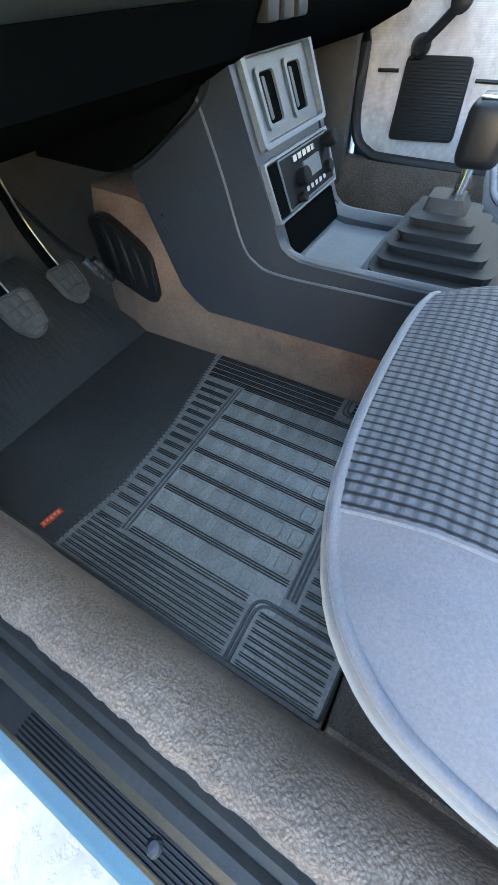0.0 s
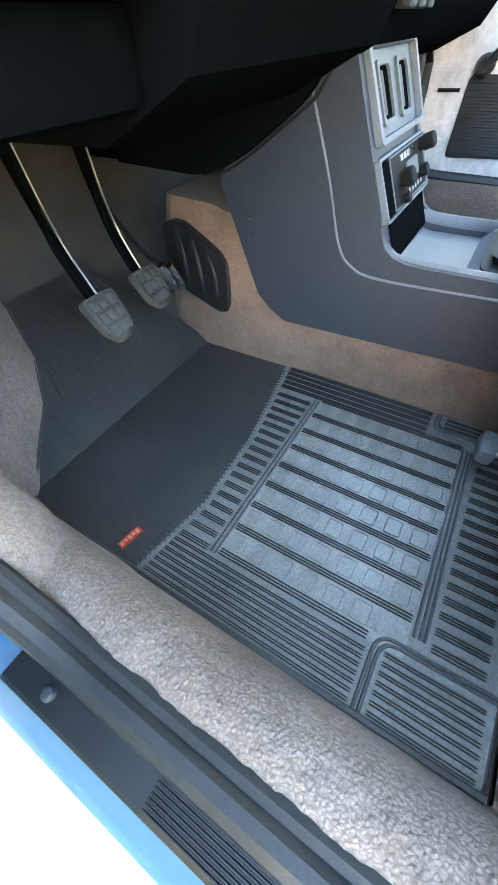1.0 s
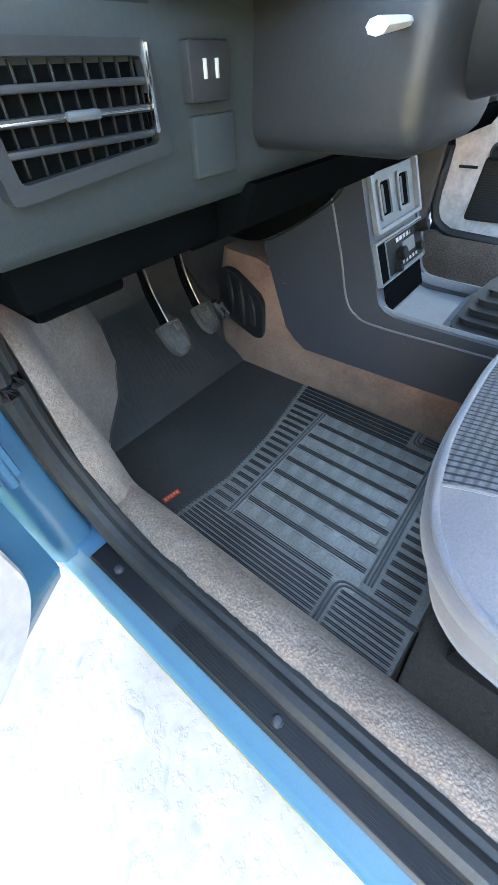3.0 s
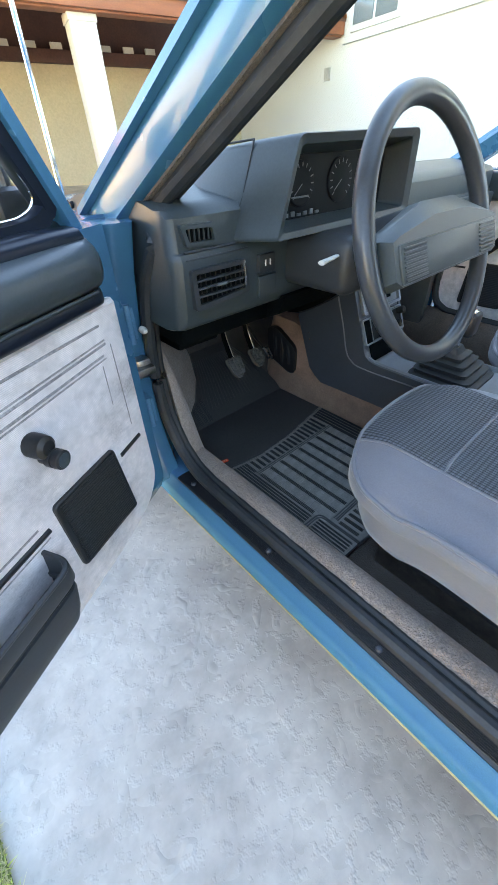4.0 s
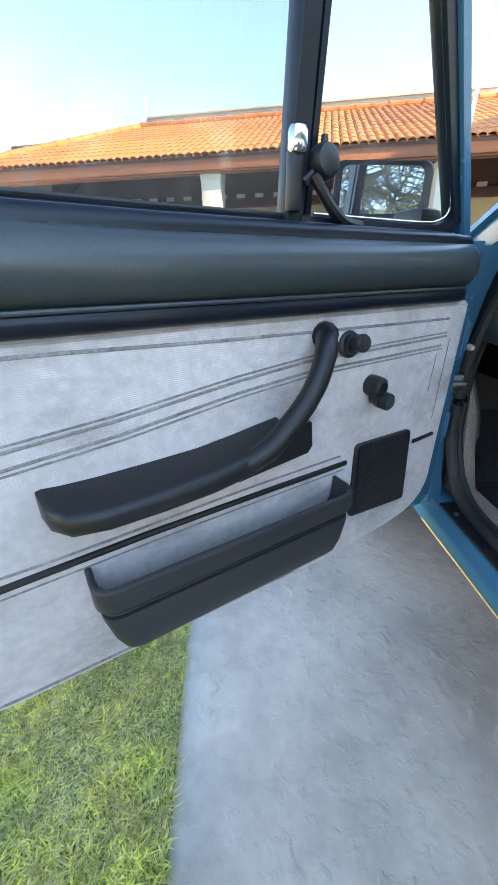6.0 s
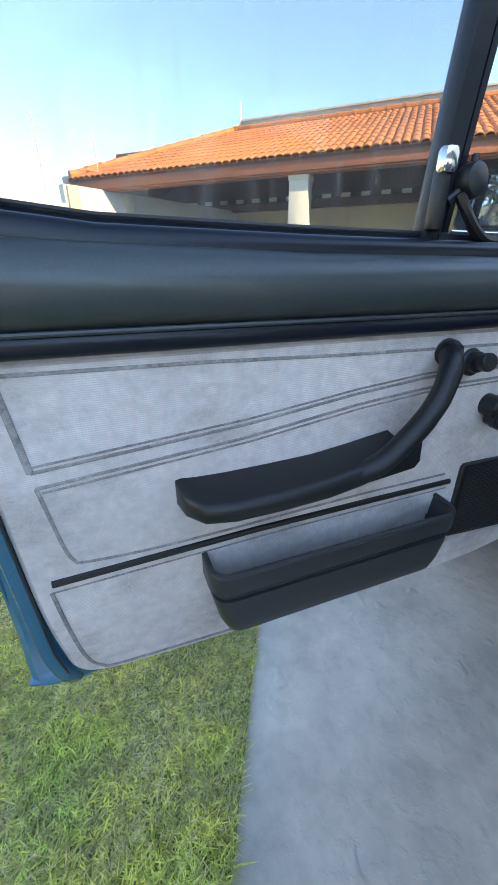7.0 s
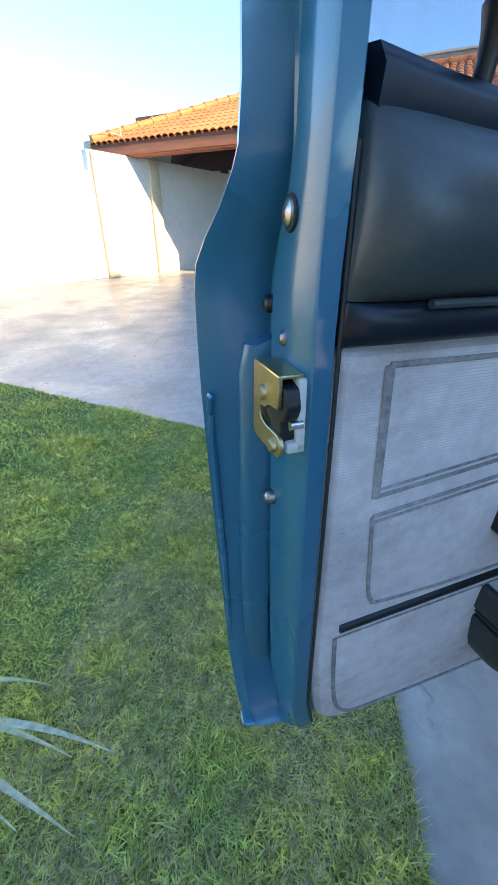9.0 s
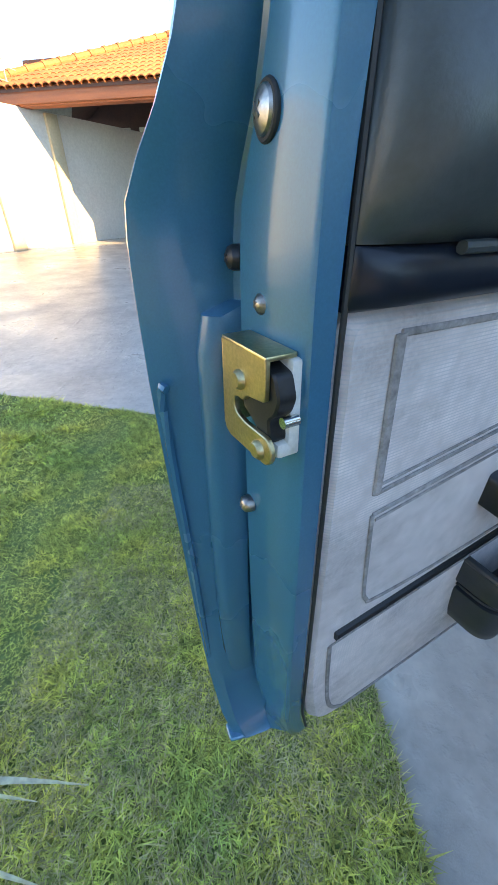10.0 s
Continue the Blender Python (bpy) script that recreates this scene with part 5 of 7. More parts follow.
# inner release knob and window crank
bm = bmesh.new()
knob(bm, (0.338, 0.0, 0.767), (0.341, 0.036, 0.774), [(0, 0.0185), (0.14, 0.019), (0.22, 0.0165), (0.24, 0.0145), (0.44, 0.0142), (0.46, 0.0105), (0.62, 0.0105), (0.64, 0.0122), (0.9, 0.0125), (0.97, 0.0108), (0.975, 0.0082), (1, 0.0078)], 28)
dpart("release_knob", bm, BLACK, "black round door release")
bm = bmesh.new()
knob(bm, (0.280, 0.0, 0.699), (0.279, 0.027, 0.698), [(0, 0.0165), (0.5, 0.0168), (0.85, 0.0155), (1, 0.010)], 24)
tube(bm, [(0.279, 0.017, 0.698), (0.278, 0.018, 0.688), (0.277, 0.018, 0.680)], [0.0105, 0.0095, 0.0105], 10)
knob(bm, (0.277, 0.008, 0.680), (0.276, 0.040, 0.679), [(0, 0.011), (0.3, 0.0115), (0.34, 0.0135), (0.6, 0.0135), (0.62, 0.0120), (0.72, 0.0120), (0.74, 0.0138), (0.95, 0.0132), (1, 0.0105)], 24)
dpart("window_crank", bm, BLACK, "black window crank")
bm = bmesh.new()
knob(bm, (0.2762, 0.037, 0.679), (0.276, 0.0415, 0.679), [(0, 0.0100), (0.9, 0.0100), (1, 0.009)], 20)
dpart("crank_cap", bm, VINYL)

# map pocket
PKT = surf("charcoal_pocket_plastic", (0.028, 0.032, 0.036), 0.45, 0, (0.036, 0.04, 0.044), 0.5, 8, 300, 0.1, 0.1, 900, dist=0.001)


def pocket_line(z, inset, v, r, rise=0.0):
    """The pocket's outline seen from above at one height; its ends may rise at the panel."""
    u0, u1 = 0.336 + inset, 0.733 - inset
    pts = arc([(u1, -0.002), (u1, v), (u0, v), (u0, -0.002)], [0, r, r, 0], 8)
    out = []
    for p in pts:
        e = min(abs(p[0] - u0), abs(p[0] - u1))
        k = max(0.0, 1 - e / 0.045) * max(0.0, 1 - max(p[1], 0) / 0.06)
        out.append(Vector((p[0], p[1], z + 0.25 * rise * k * k * (3 - 2 * k))))
    return out


bm = bmesh.new()
loft(bm, [pocket_line(0.431, 0.040, 0.030, 0.022), pocket_line(0.433, 0.030, 0.040, 0.026), pocket_line(0.441, 0.021, 0.0455, 0.03), pocket_line(0.46, 0.013, 0.0485, 0.034), pocket_line(0.496, 0.005, 0.0505, 0.036),
          pocket_line(0.502, 0.005, 0.049, 0.036), pocket_line(0.5035, 0.014, 0.036, 0.03), pocket_line(0.5125, 0.014, 0.036, 0.03), pocket_line(0.514, 0.003, 0.0505, 0.036),
          pocket_line(0.518, 0.0, 0.052, 0.036, 0.001), pocket_line(0.542, 0.0, 0.0525, 0.036, 0.010), pocket_line(0.547, 0.0015, 0.051, 0.036, 0.013), pocket_line(0.548, 0.004, 0.0485, 0.034, 0.013),
          pocket_line(0.546, 0.006, 0.0465, 0.032, 0.012), pocket_line(0.47, 0.016, 0.043, 0.03)])
pocket = dpart("map_pocket", bm, PKT, "dark grey plastic door pocket with a grooved rim", 45)
bm = bmesh.new()
tube(bm, pocket_line(0.508, 0.0065, 0.0465, 0.034), 0.0018, 6)
part("pocket_bead", bm, BLACK, pocket, "black bead in the groove")
bm = bmesh.new()
tube(bm, pocket_line(0.5455, 0.0035, 0.0495, 0.034, 0.0125), 0.0042, 8)
part("pocket_rim", bm, PKT, pocket, "rounded pocket rim")

# ---- car: console ----
bm = bmesh.new()
SIDE = [(0.119, 0.57), (0.059, 0.414), (0.035, 0.392), (0.008, 0.376), (-0.143, 0.38), (-0.7, 0.395), (-0.7, 0.50), (-0.19, 0.5015), (-0.165, 0.503), (-0.148, 0.508), (-0.136, 0.517), (-0.129, 0.530), (-0.1235, 0.548), (-0.0625, 0.703), (-0.02, 0.72), (0.09, 0.62)]
slab(bm, SIDE, 0.5985, 0.618, "yz")
slab(bm, SIDE, 0.796, 0.808, "yz")
console = part("console", bm, CONSOLE, car, "charcoal vinyl centre console with grey facings", 40)
bm = bmesh.new()
tube(bm, poly_smooth([(0.5975, -0.016, 0.675), (0.5975, -0.05, 0.585), (0.5975, -0.072, 0.515), (0.5975, -0.095, 0.488), (0.5975, -0.14, 0.478), (0.5975, -0.3, 0.482), (0.5975, -0.55, 0.488)], 6), 0.0018, 8)
part("piping", bm, CONSOLE_TRIM, console, "pale piping on the console flank")
for y, z in ((0.071, 0.528), (0.067, 0.508), (-0.012, 0.668), (0.085, 0.598)):
    bm = bmesh.new()
    knob(bm, (0.5995, y, z), (0.596, y, z), [(0, 0.0032), (0.7, 0.0026), (1, 0.0006)], 10)
    part("screw", bm, CHROME, console)


def cface(x, s, o=0.0):
    """A place on the console face: s down it from the top, o out of it."""
    d, nrm = Vector((0, -0.39, -0.92)), Vector((0, -0.92, 0.39))
    return Vector((x, -0.062, 0.705)) + d * s + nrm * o


def cplate(poly, o0, o1, mat, name, label="", bev=0.002):
    b = bmesh.new()
    c = sum((Vector(p) for p in poly), Vector((0, 0))) / len(poly)
    loft(b, [[cface(x, s, o0) for x, s in poly], [cface(x, s, o1 - bev) for x, s in poly], [cface(c.x + (x - c.x) * 0.985, c.y + (s - c.y) * 0.985, o1) for x, s in poly]])
    return part(name, b, mat, console, label)


def ring(outer, inner, o0, o1, mat, name, label=""):
    b = bmesh.new()
    n = len(outer)
    rg = [[b.verts.new(cface(x, s, o)) for x, s in pl] for pl, o in ((outer, o0), (outer, o1), (inner, o1), (inner, o0))]
    for a, c in zip(rg, rg[1:]):
        for i in range(n):
            b.faces.new((a[i], a[(i + 1) % n], c[(i + 1) % n], c[i]))
    return part(name, b, mat, console, label, 30)


def rect(x0, s0, x1, s1, r):
    return arc([(x0, s0), (x1, s0), (x1, s1), (x0, s1)], r, 4)


cplate(rect(0.612, 0.0, 0.80, 0.23, 0.004), -0.05, -0.006, CONSOLE, "fascia", "dark console fascia")
ring(rect(0.614, 0.004, 0.80, 0.096, 0.008), rect(0.623, 0.010, 0.792, 0.090, 0.006), -0.006, 0.006, CONSOLE_TRIM, "vent_panel", "pale grey vent surround")
cplate(rect(0.623, 0.010, 0.792, 0.090, 0.005), -0.012, -0.002, PLATE_GREY, "vent_plate", "grey plate with two air slots")
for x in (0.650, 0.723):
    ring(rect(x - 0.006, 0.02, x + 0.042, 0.08, 0.006), rect(x, 0.025, x + 0.036, 0.075, 0.006), -0.002, 0.002, PLATE_GREY, "slot_rim")
    # flat plate: the dark inside of the slot is put into its black
    cplate(rect(x, 0.025, x + 0.036, 0.075, 0.006), -0.004, -0.0012, MATT, "air_slot", "flat black plate with an air slot's shade in its colour")
    cplate(rect(x + 0.006, 0.029, x + 0.014, 0.071, 0.003), -0.003, 0.0005, DASH_DARK, "slot_flap")
ring(rect(0.603, 0.106, 0.798, 0.176, 0.004), rect(0.607, 0.109, 0.795, 0.173, 0.003), -0.006, 0.0035, CONSOLE_TRIM, "radio_bezel", "pale radio bezel")
radio = cplate(rect(0.6075, 0.1095, 0.7945, 0.1725, 0.003), -0.03, 0.002, RADIO, "radio", "black car radio with chrome buttons")
for x, s, r, h in ((0.684, 0.143, 0.0115, 0.014), (0.780, 0.121, 0.0100, 0.020), (0.770, 0.152, 0.0085, 0.010), (0.672, 0.164, 0.0065, 0.010)):
    bm = bmesh.new()
    knob(bm, cface(x, s, 0.001), cface(x, s, h + 0.003), [(0, r * 0.8), (0.3, r * 0.8), (0.32, r), (0.9, r), (1, r * 0.8)], 18)
    part("radio_knob", bm, RADIO, console, "black radio knob")
cplate(rect(0.702, 0.128, 0.755, 0.150, 0.002), 0.001, 0.0042, PLATE_GREY, "radio_display", "grey radio dial")
for k in range(5):
    cplate(rect(0.672 + k * 0.0145, 0.115, 0.683 + k * 0.0145, 0.122, 0.001), 0.001, 0.006, CHROME, "radio_button")
    cplate(rect(0.690 + k * 0.0145, 0.157, 0.699 + k * 0.0145, 0.163, 0.001), 0.001, 0.006, CHROME, "radio_button")
cplate(rect(0.609, 0.1105, 0.634, 0.1715, 0.002), 0.001, 0.0032, MATT, "radio_end", "black end strip of the radio")
ring(rect(0.636, 0.1105, 0.793, 0.1715, 0.002), rect(0.6385, 0.1125, 0.7905, 0.1695, 0.002), 0.001, 0.0036, PLATE_GREY, "radio_frame")
# no hollow here: the shade of the opening is painted as a black plate
cplate(rect(0.625, 0.180, 0.79, 0.228, 0.004), -0.006, -0.003, MATT, "cubby", "flat black plate for the shade of an open cubby")
bm = bmesh.new()
TRAY = poly_smooth([(-0.098, 0.548), (-0.118, 0.522), (-0.145, 0.507), (-0.19, 0.503), (-0.3, 0.503), (-0.5, 0.505), (-0.7, 0.505)], 4)
for x0, x1 in ((0.607, 0.614), (0.795, 0.802)):
    rim_loops = []
    for i, (y, z) in enumerate(TRAY):
        a, c = TRAY[max(i - 1, 0)], TRAY[min(i + 1, len(TRAY) - 1)]
        tg_ = Vector((c[0] - a[0], c[1] - a[1])).normalized()
        up2 = Vector((-tg_.y, tg_.x)) * (-1 if tg_.x < 0 else 1)
        rim_loops.append([Vector((x, y + up2.x * o, z + up2.y * o)) for x, o in ((x0, -0.012), (x0, 0.001), (x0 + 0.002, 0.004), (x1 - 0.002, 0.004), (x1, 0.001), (x1, -0.012))])
    loft(bm, rim_loops)
part("tray_rim", bm, CONSOLE_TRIM, console, "pale grey tray rim", 40)
bm = bmesh.new()
loft(bm, [[Vector((0.613, y, z)), Vector((0.797, y, z)), Vector((0.797, y, z - 0.01)), Vector((0.613, y, z - 0.01))] for y, z in ((-0.112, 0.512), (-0.135, 0.488), (-0.16, 0.482), (-0.235, 0.482), (-0.25, 0.497), (-0.7, 0.497))])
part("tray", bm, CONSOLE_TRIM, console, "pale grey oddments tray", 40)
# gear lever
GX, GY = 0.703, -0.335
bm = bmesh.new()
bl = []
for k, (z, h) in enumerate(((0.490, 0.084), (0.502, 0.084), (0.505, 0.070), (0.516, 0.074), (0.519, 0.059), (0.530, 0.063), (0.533, 0.048), (0.544, 0.052), (0.547, 0.036), (0.557, 0.040), (0.561, 0.026), (0.575, 0.020))):
    bl.append([Vector((GX + q[0], GY + q[1] + 0.25 * (z - 0.498), z)) for q in arc([(-h, -h), (h, -h), (h, h), (-h, h)], h * 0.3, 3)])
loft(bm, bl)
boot = part("gear_boot", bm, RUBBER, console, "stepped black rubber gear boot", 30)
bm = bmesh.new()
tube(bm, [(GX, GY + 0.010, 0.565), (GX, GY + 0.006, 0.62)], 0.0065, 12)
part("gear_lever", bm, CHROME, console, "chrome gear lever")
bm = bmesh.new()
box(bm, (GX - 0.024, GY - 0.022, 0.605), (GX + 0.024, GY + 0.026, 0.666), 0.012, seg=3)
part("gear_knob", bm, BLACK, console, "black gear knob")
bm = bmesh.new()
box(bm, (GX - 0.016, GY - 0.014, 0.665), (GX + 0.016, GY + 0.018, 0.6675), 0.001)
part("gear_emblem", bm, CHROME, console, "bright cap on the gear knob")

# ---- car: dashboard ----
bm = bmesh.new()
DPROF = [(0.30, 0.735), (-0.06, 0.728), (-0.080, 0.733), (-0.088, 0.742), (-0.094, 0.76), (-0.1, 0.845), (-0.096, 0.856), (-0.092, 0.858), (-0.09, 0.905), (-0.08, 0.915), (-0.05, 0.922), (0.05, 0.935), (0.20, 0.925), (0.30, 0.9)]
loft(bm, [[Vector((x, y + dy, z)) for y, z in DPROF] for x, dy in ((0.048, 0.02), (0.052, 0.008), (0.062, 0.0), (0.3, 0.0), (0.6, 0.004), (1.0, 0.01), (1.3, 0.02), (1.34, 0.04))])
dash = part("dashboard", bm, DASH, car, "grey vinyl dashboard", 35)
bm = bmesh.new()
tube(bm, [(0.07, -0.0955, 0.8585), (0.2, -0.0955, 0.8585)], 0.002, 6)
tube(bm, [(0.07, -0.098, 0.848), (0.2, -0.098, 0.848)], 0.002, 6)
part("trim_line", bm, DASH_DARK, dash, "two moulded lines")


def dbox(lo, hi, mat, name, label="", bev=0.002):
    b = bmesh.new()
    box(b, lo, hi, bev)
    return part(name, b, mat, dash, label)


def dring(poly, inner, y0, y1, mat, name, label=""):
    b = bmesh.new()
    n = len(poly)
    rg = [[b.verts.new((x, y, z)) for x, z in pl] for pl, y in ((poly, y1), (poly, y0), (inner, y0), (inner, y1))]
    for a, c in zip(rg, rg[1:]):
        for i in range(n):
            b.faces.new((a[i], a[(i + 1) % n], c[(i + 1) % n], c[i]))
    return part(name, b, mat, dash, label, 30)


# side demister vent
dring(arc([(0.066, 0.897), (0.132, 0.895), (0.137, 0.865), (0.074, 0.866)], 0.004, 3), arc([(0.074, 0.891), (0.125, 0.889), (0.129, 0.871), (0.08, 0.872)], 0.003, 3), -0.1, -0.085, DASH, "side_vent", "grey side demister vent")
# matt black back stands for the dark of the duct
dbox((0.075, -0.0935, 0.871), (0.128, -0.088, 0.891), MATT, "vent_well")
for k in range(5):
    dbox((0.083 + k * 0.009, -0.097, 0.872), (0.0848 + k * 0.009, -0.091, 0.89), DASH_DARK, "vent_fin", "", 0.0004)
# large face vent
dring(arc([(0.072, 0.834), (0.19, 0.833), (0.197, 0.778), (0.075, 0.768)], 0.005, 3), arc([(0.081, 0.827), (0.182, 0.826), (0.187, 0.785), (0.084, 0.777)], 0.004, 3), -0.106, -0.088, DASH_DARK, "face_vent", "dark face vent frame")
# matt black back again in place of a deep, shaded duct
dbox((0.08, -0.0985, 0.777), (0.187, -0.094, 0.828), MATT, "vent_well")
for k in range(3):
    z = 0.7885 + k * 0.0125
    b = bmesh.new()
    box(b, (0.083, -0.1055, z), (0.184, -0.0975, z + 0.0036), 0.001)
    part("vent_slat", b, DASH_DARK, dash)
for k in range(9):
    x = 0.092 + k * 0.0108
    dbox((x, -0.1005, 0.779), (x + 0.0016, -0.097, 0.826), BLACK, "vent_fin", "", 0.0004)
dbox((0.085, -0.1062, 0.8020), (0.182, -0.1050, 0.8032), CHROME, "slat_edge", "bright slat edge", 0.0003)
dbox((0.122, -0.1085, 0.8005), (0.145, -0.104, 0.8055), PLATE_GREY, "vent_slider", "grey vent slider")
dbox((0.184, -0.108, 0.79), (0.1875, -0.1, 0.832), CHROME, "vent_wheel", "bright vent wheel edge", 0.001)
# headlamp switch and small plate
dbox((0.221, -0.107, 0.802), (0.262, -0.092, 0.833), DASH_DARK, "rocker_switch", "dark rocker switch")
dbox((0.234, -0.109, 0.814), (0.236, -0.106, 0.824), WHITE_PL, "switch_mark", "", 0.0002)
dbox((0.246, -0.109, 0.814), (0.248, -0.106, 0.824), WHITE_PL, "switch_mark", "", 0.0002)
dbox((0.225, -0.101, 0.757), (0.272, -0.092, 0.795), DASH, "blank_plate", "grey blank plate")
# instrument hood
bm = bmesh.new()
F = arc([(0.205, 0.862), (0.25, 0.999), (0.598, 1.006), (0.606, 0.866)], [0.008, 0.014, 0.014, 0.008], 4)
B = arc([(0.135, 0.85), (0.228, 0.985), (0.66, 0.99), (0.69, 0.85)], [0.008, 0.014, 0.014, 0.008], 4)
I1 = arc([(0.222, 0.872), (0.262, 0.986), (0.586, 0.992), (0.592, 0.876)], [0.008, 0.01, 0.01, 0.008], 4)
I2 = arc([(0.235, 0.88), (0.266, 0.972), (0.575, 0.976), (0.58, 0.882)], [0.006, 0.008, 0.008, 0.006], 4)
M = [Vector(((p[0] + q[0]) / 2, (p[1] + q[1]) / 2 + 0.002)) for p, q in zip(F, B)]
loft(bm, [[Vector((p[0], 0.16, p[1] - 0.07)) for p in B], [Vector((p[0], 0.02, p[1])) for p in B], [Vector((p[0], -0.085, p[1])) for p in M], [Vector((p[0], -0.162, p[1])) for p in F],
          [Vector((p[0], -0.166, p[1] * 0.98 + 0.0187)) for p in F], [Vector((p[0], -0.160, p[1])) for p in I1], [Vector((p[0], -0.105, p[1])) for p in I2]])
hood = part("instrument_hood", bm, DASH, dash, "deep dark instrument hood", 40)
bm = bmesh.new()
tube(bm, [(0.232, 0.02, 0.988), (0.237, -0.08, 0.994), (0.206, -0.086, 0.925), (0.172, -0.086, 0.86)], 0.0018, 6)
part("hood_seam", bm, BLACK, dash)
dbox((0.236, -0.108, 0.88), (0.578, -0.1, 0.974), DIALS, "instrument_panel", "dark instrument panel")
for x, z, r in ((0.318, 0.932, 0.034), (0.43, 0.932, 0.036), (0.52, 0.93, 0.03)):
    b = bmesh.new()
    knob(b, (x, -0.107, z), (x, -0.113, z), [(0, r), (0.8, r), (1, r * 0.95)], 32)
    part("dial", b, DIALS, dash, "round instrument dial")
    for k in range(13):
        a = radians(225 - 22.5 * k)
        c, s = math.cos(a), math.sin(a)
        b = bmesh.new()
        tube(b, [(x + c * r * 0.72, -0.1135, z + s * r * 0.72), (x + c * r * 0.9, -0.1135, z + s * r * 0.9)], 0.0008, 5)
        part("dial_mark", b, CONSOLE_TRIM, dash)
    b = bmesh.new()
    tube(b, [(x, -0.1145, z), (x - r * 0.55, -0.1145, z - r * 0.45)], 0.0007, 5)
    part("needle", b, CONSOLE_TRIM, dash)
for k in range(7):
    dbox((0.262 + k * 0.017, -0.1105, 0.884), (0.272 + k * 0.017, -0.107, 0.888 + 0.002 * (k % 3)), PLATE_GREY, "telltale", "", 0.0004)
dbox((0.292, -0.116, 0.912), (0.335, -0.113, 0.9145), PLATE_GREY, "trip_bar", "", 0.0004)
# lower cover and column
bm = bmesh.new()
box(bm, (0.30, -0.245, 0.765), (0.465, -0.06, 0.865), 0.022, seg=3)
part("column_shroud", bm, DASH_DARK, dash, "dark steering column shroud")
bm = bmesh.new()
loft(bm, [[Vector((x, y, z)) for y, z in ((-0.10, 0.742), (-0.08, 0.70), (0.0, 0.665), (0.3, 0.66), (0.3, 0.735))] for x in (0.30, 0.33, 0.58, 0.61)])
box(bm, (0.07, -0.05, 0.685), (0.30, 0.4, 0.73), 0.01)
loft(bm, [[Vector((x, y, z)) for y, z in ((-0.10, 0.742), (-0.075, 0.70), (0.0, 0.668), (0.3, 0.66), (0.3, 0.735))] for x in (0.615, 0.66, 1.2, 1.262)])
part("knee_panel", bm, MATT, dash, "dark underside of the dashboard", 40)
# added black block that stands for the shade under the dashboard
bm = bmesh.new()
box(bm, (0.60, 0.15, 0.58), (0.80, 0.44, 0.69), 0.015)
part("shade_block", bm, MATT, dash, "black block added for the shade under the dashboard")
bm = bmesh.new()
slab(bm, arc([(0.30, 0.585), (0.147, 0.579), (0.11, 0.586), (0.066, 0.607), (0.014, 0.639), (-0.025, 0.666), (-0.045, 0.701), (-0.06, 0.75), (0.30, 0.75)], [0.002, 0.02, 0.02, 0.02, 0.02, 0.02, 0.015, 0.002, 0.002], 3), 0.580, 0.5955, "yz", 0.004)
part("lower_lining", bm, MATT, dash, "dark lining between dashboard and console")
bm = bmesh.new()
tube(bm, poly_smooth([(0.596, 0.147, 0.577), (0.596, 0.108, 0.583), (0.596, 0.066, 0.604), (0.596, 0.014, 0.636), (0.596, -0.028, 0.665), (0.596, -0.048, 0.700)], 4), 0.0022, 6)
part("lining_edge", bm, BLACK, dash)
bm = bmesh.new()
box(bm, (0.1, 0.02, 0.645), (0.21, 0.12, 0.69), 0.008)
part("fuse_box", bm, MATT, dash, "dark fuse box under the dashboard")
for p in (((0.36, -0.215, 0.838), (0.30, -0.218, 0.835), (0.252, -0.222, 0.832)), ((0.42, -0.21, 0.85), (0.50, -0.215, 0.865), (0.55, -0.22, 0.872))):
    bm = bmesh.new()
    tube(bm, p, [0.005, 0.0045, 0.0065], 8, squash=0.6)
    part("stalk", bm, WHITE_PL if p[0][0] < 0.4 else BLACK, dash, "pale control stalk" if p[0][0] < 0.4 else "dark control stalk")
# passenger side lower dash, under-dash and top details
dbox((0.80, -0.098, 0.755), (1.29, -0.08, 0.85), DASH, "glovebox_lid", "grey glovebox lid", 0.006)
dbox((0.64, -0.108, 0.775), (0.79, -0.09, 0.85), DASH_DARK, "centre_vents", "dark centre vents", 0.004)
for k in range(3):
    dbox((0.62 + k * 0.035, -0.104, 0.722), (0.645 + k * 0.035, -0.088, 0.748), DASH_DARK, "heater_slider", "dark heater control", 0.003)

# ---- car: steering wheel ----
WHEEL = surf("dark_wheel_plastic", (0.035, 0.040, 0.046), 0.3, 0, (0.045, 0.05, 0.056), 0.5, 9, 250, 0.1, 0.08, 700, dist=0.001)
WC = Vector((0.389, -0.333, 0.865))
WU, WX = Vector((0, 0.352, 0.936)), Vector((1, 0, 0))
WN = WX.cross(WU)


def wp(a, b, c=0.0):
    return WC + WX * a + WU * b + WN * c


bm = bmesh.new()
tube(bm, [wp(0.185 * math.cos(radians(i * 6)), 0.185 * math.sin(radians(i * 6))) for i in range(60)], 0.0148, 12, True, up=WN)
rim = part("steering_wheel", bm, WHEEL, car, "dark grey steering wheel with a wide padded spoke", 60)
bm = bmesh.new()
PAD = [(-0.168, 0.012), (-0.150, 0.022), (-0.05, 0.050), (0.05, 0.050), (0.150, 0.022), (0.168, 0.012), (0.170, -0.045), (0.155, -0.056), (-0.155, -0.056), (-0.170, -0.045)]
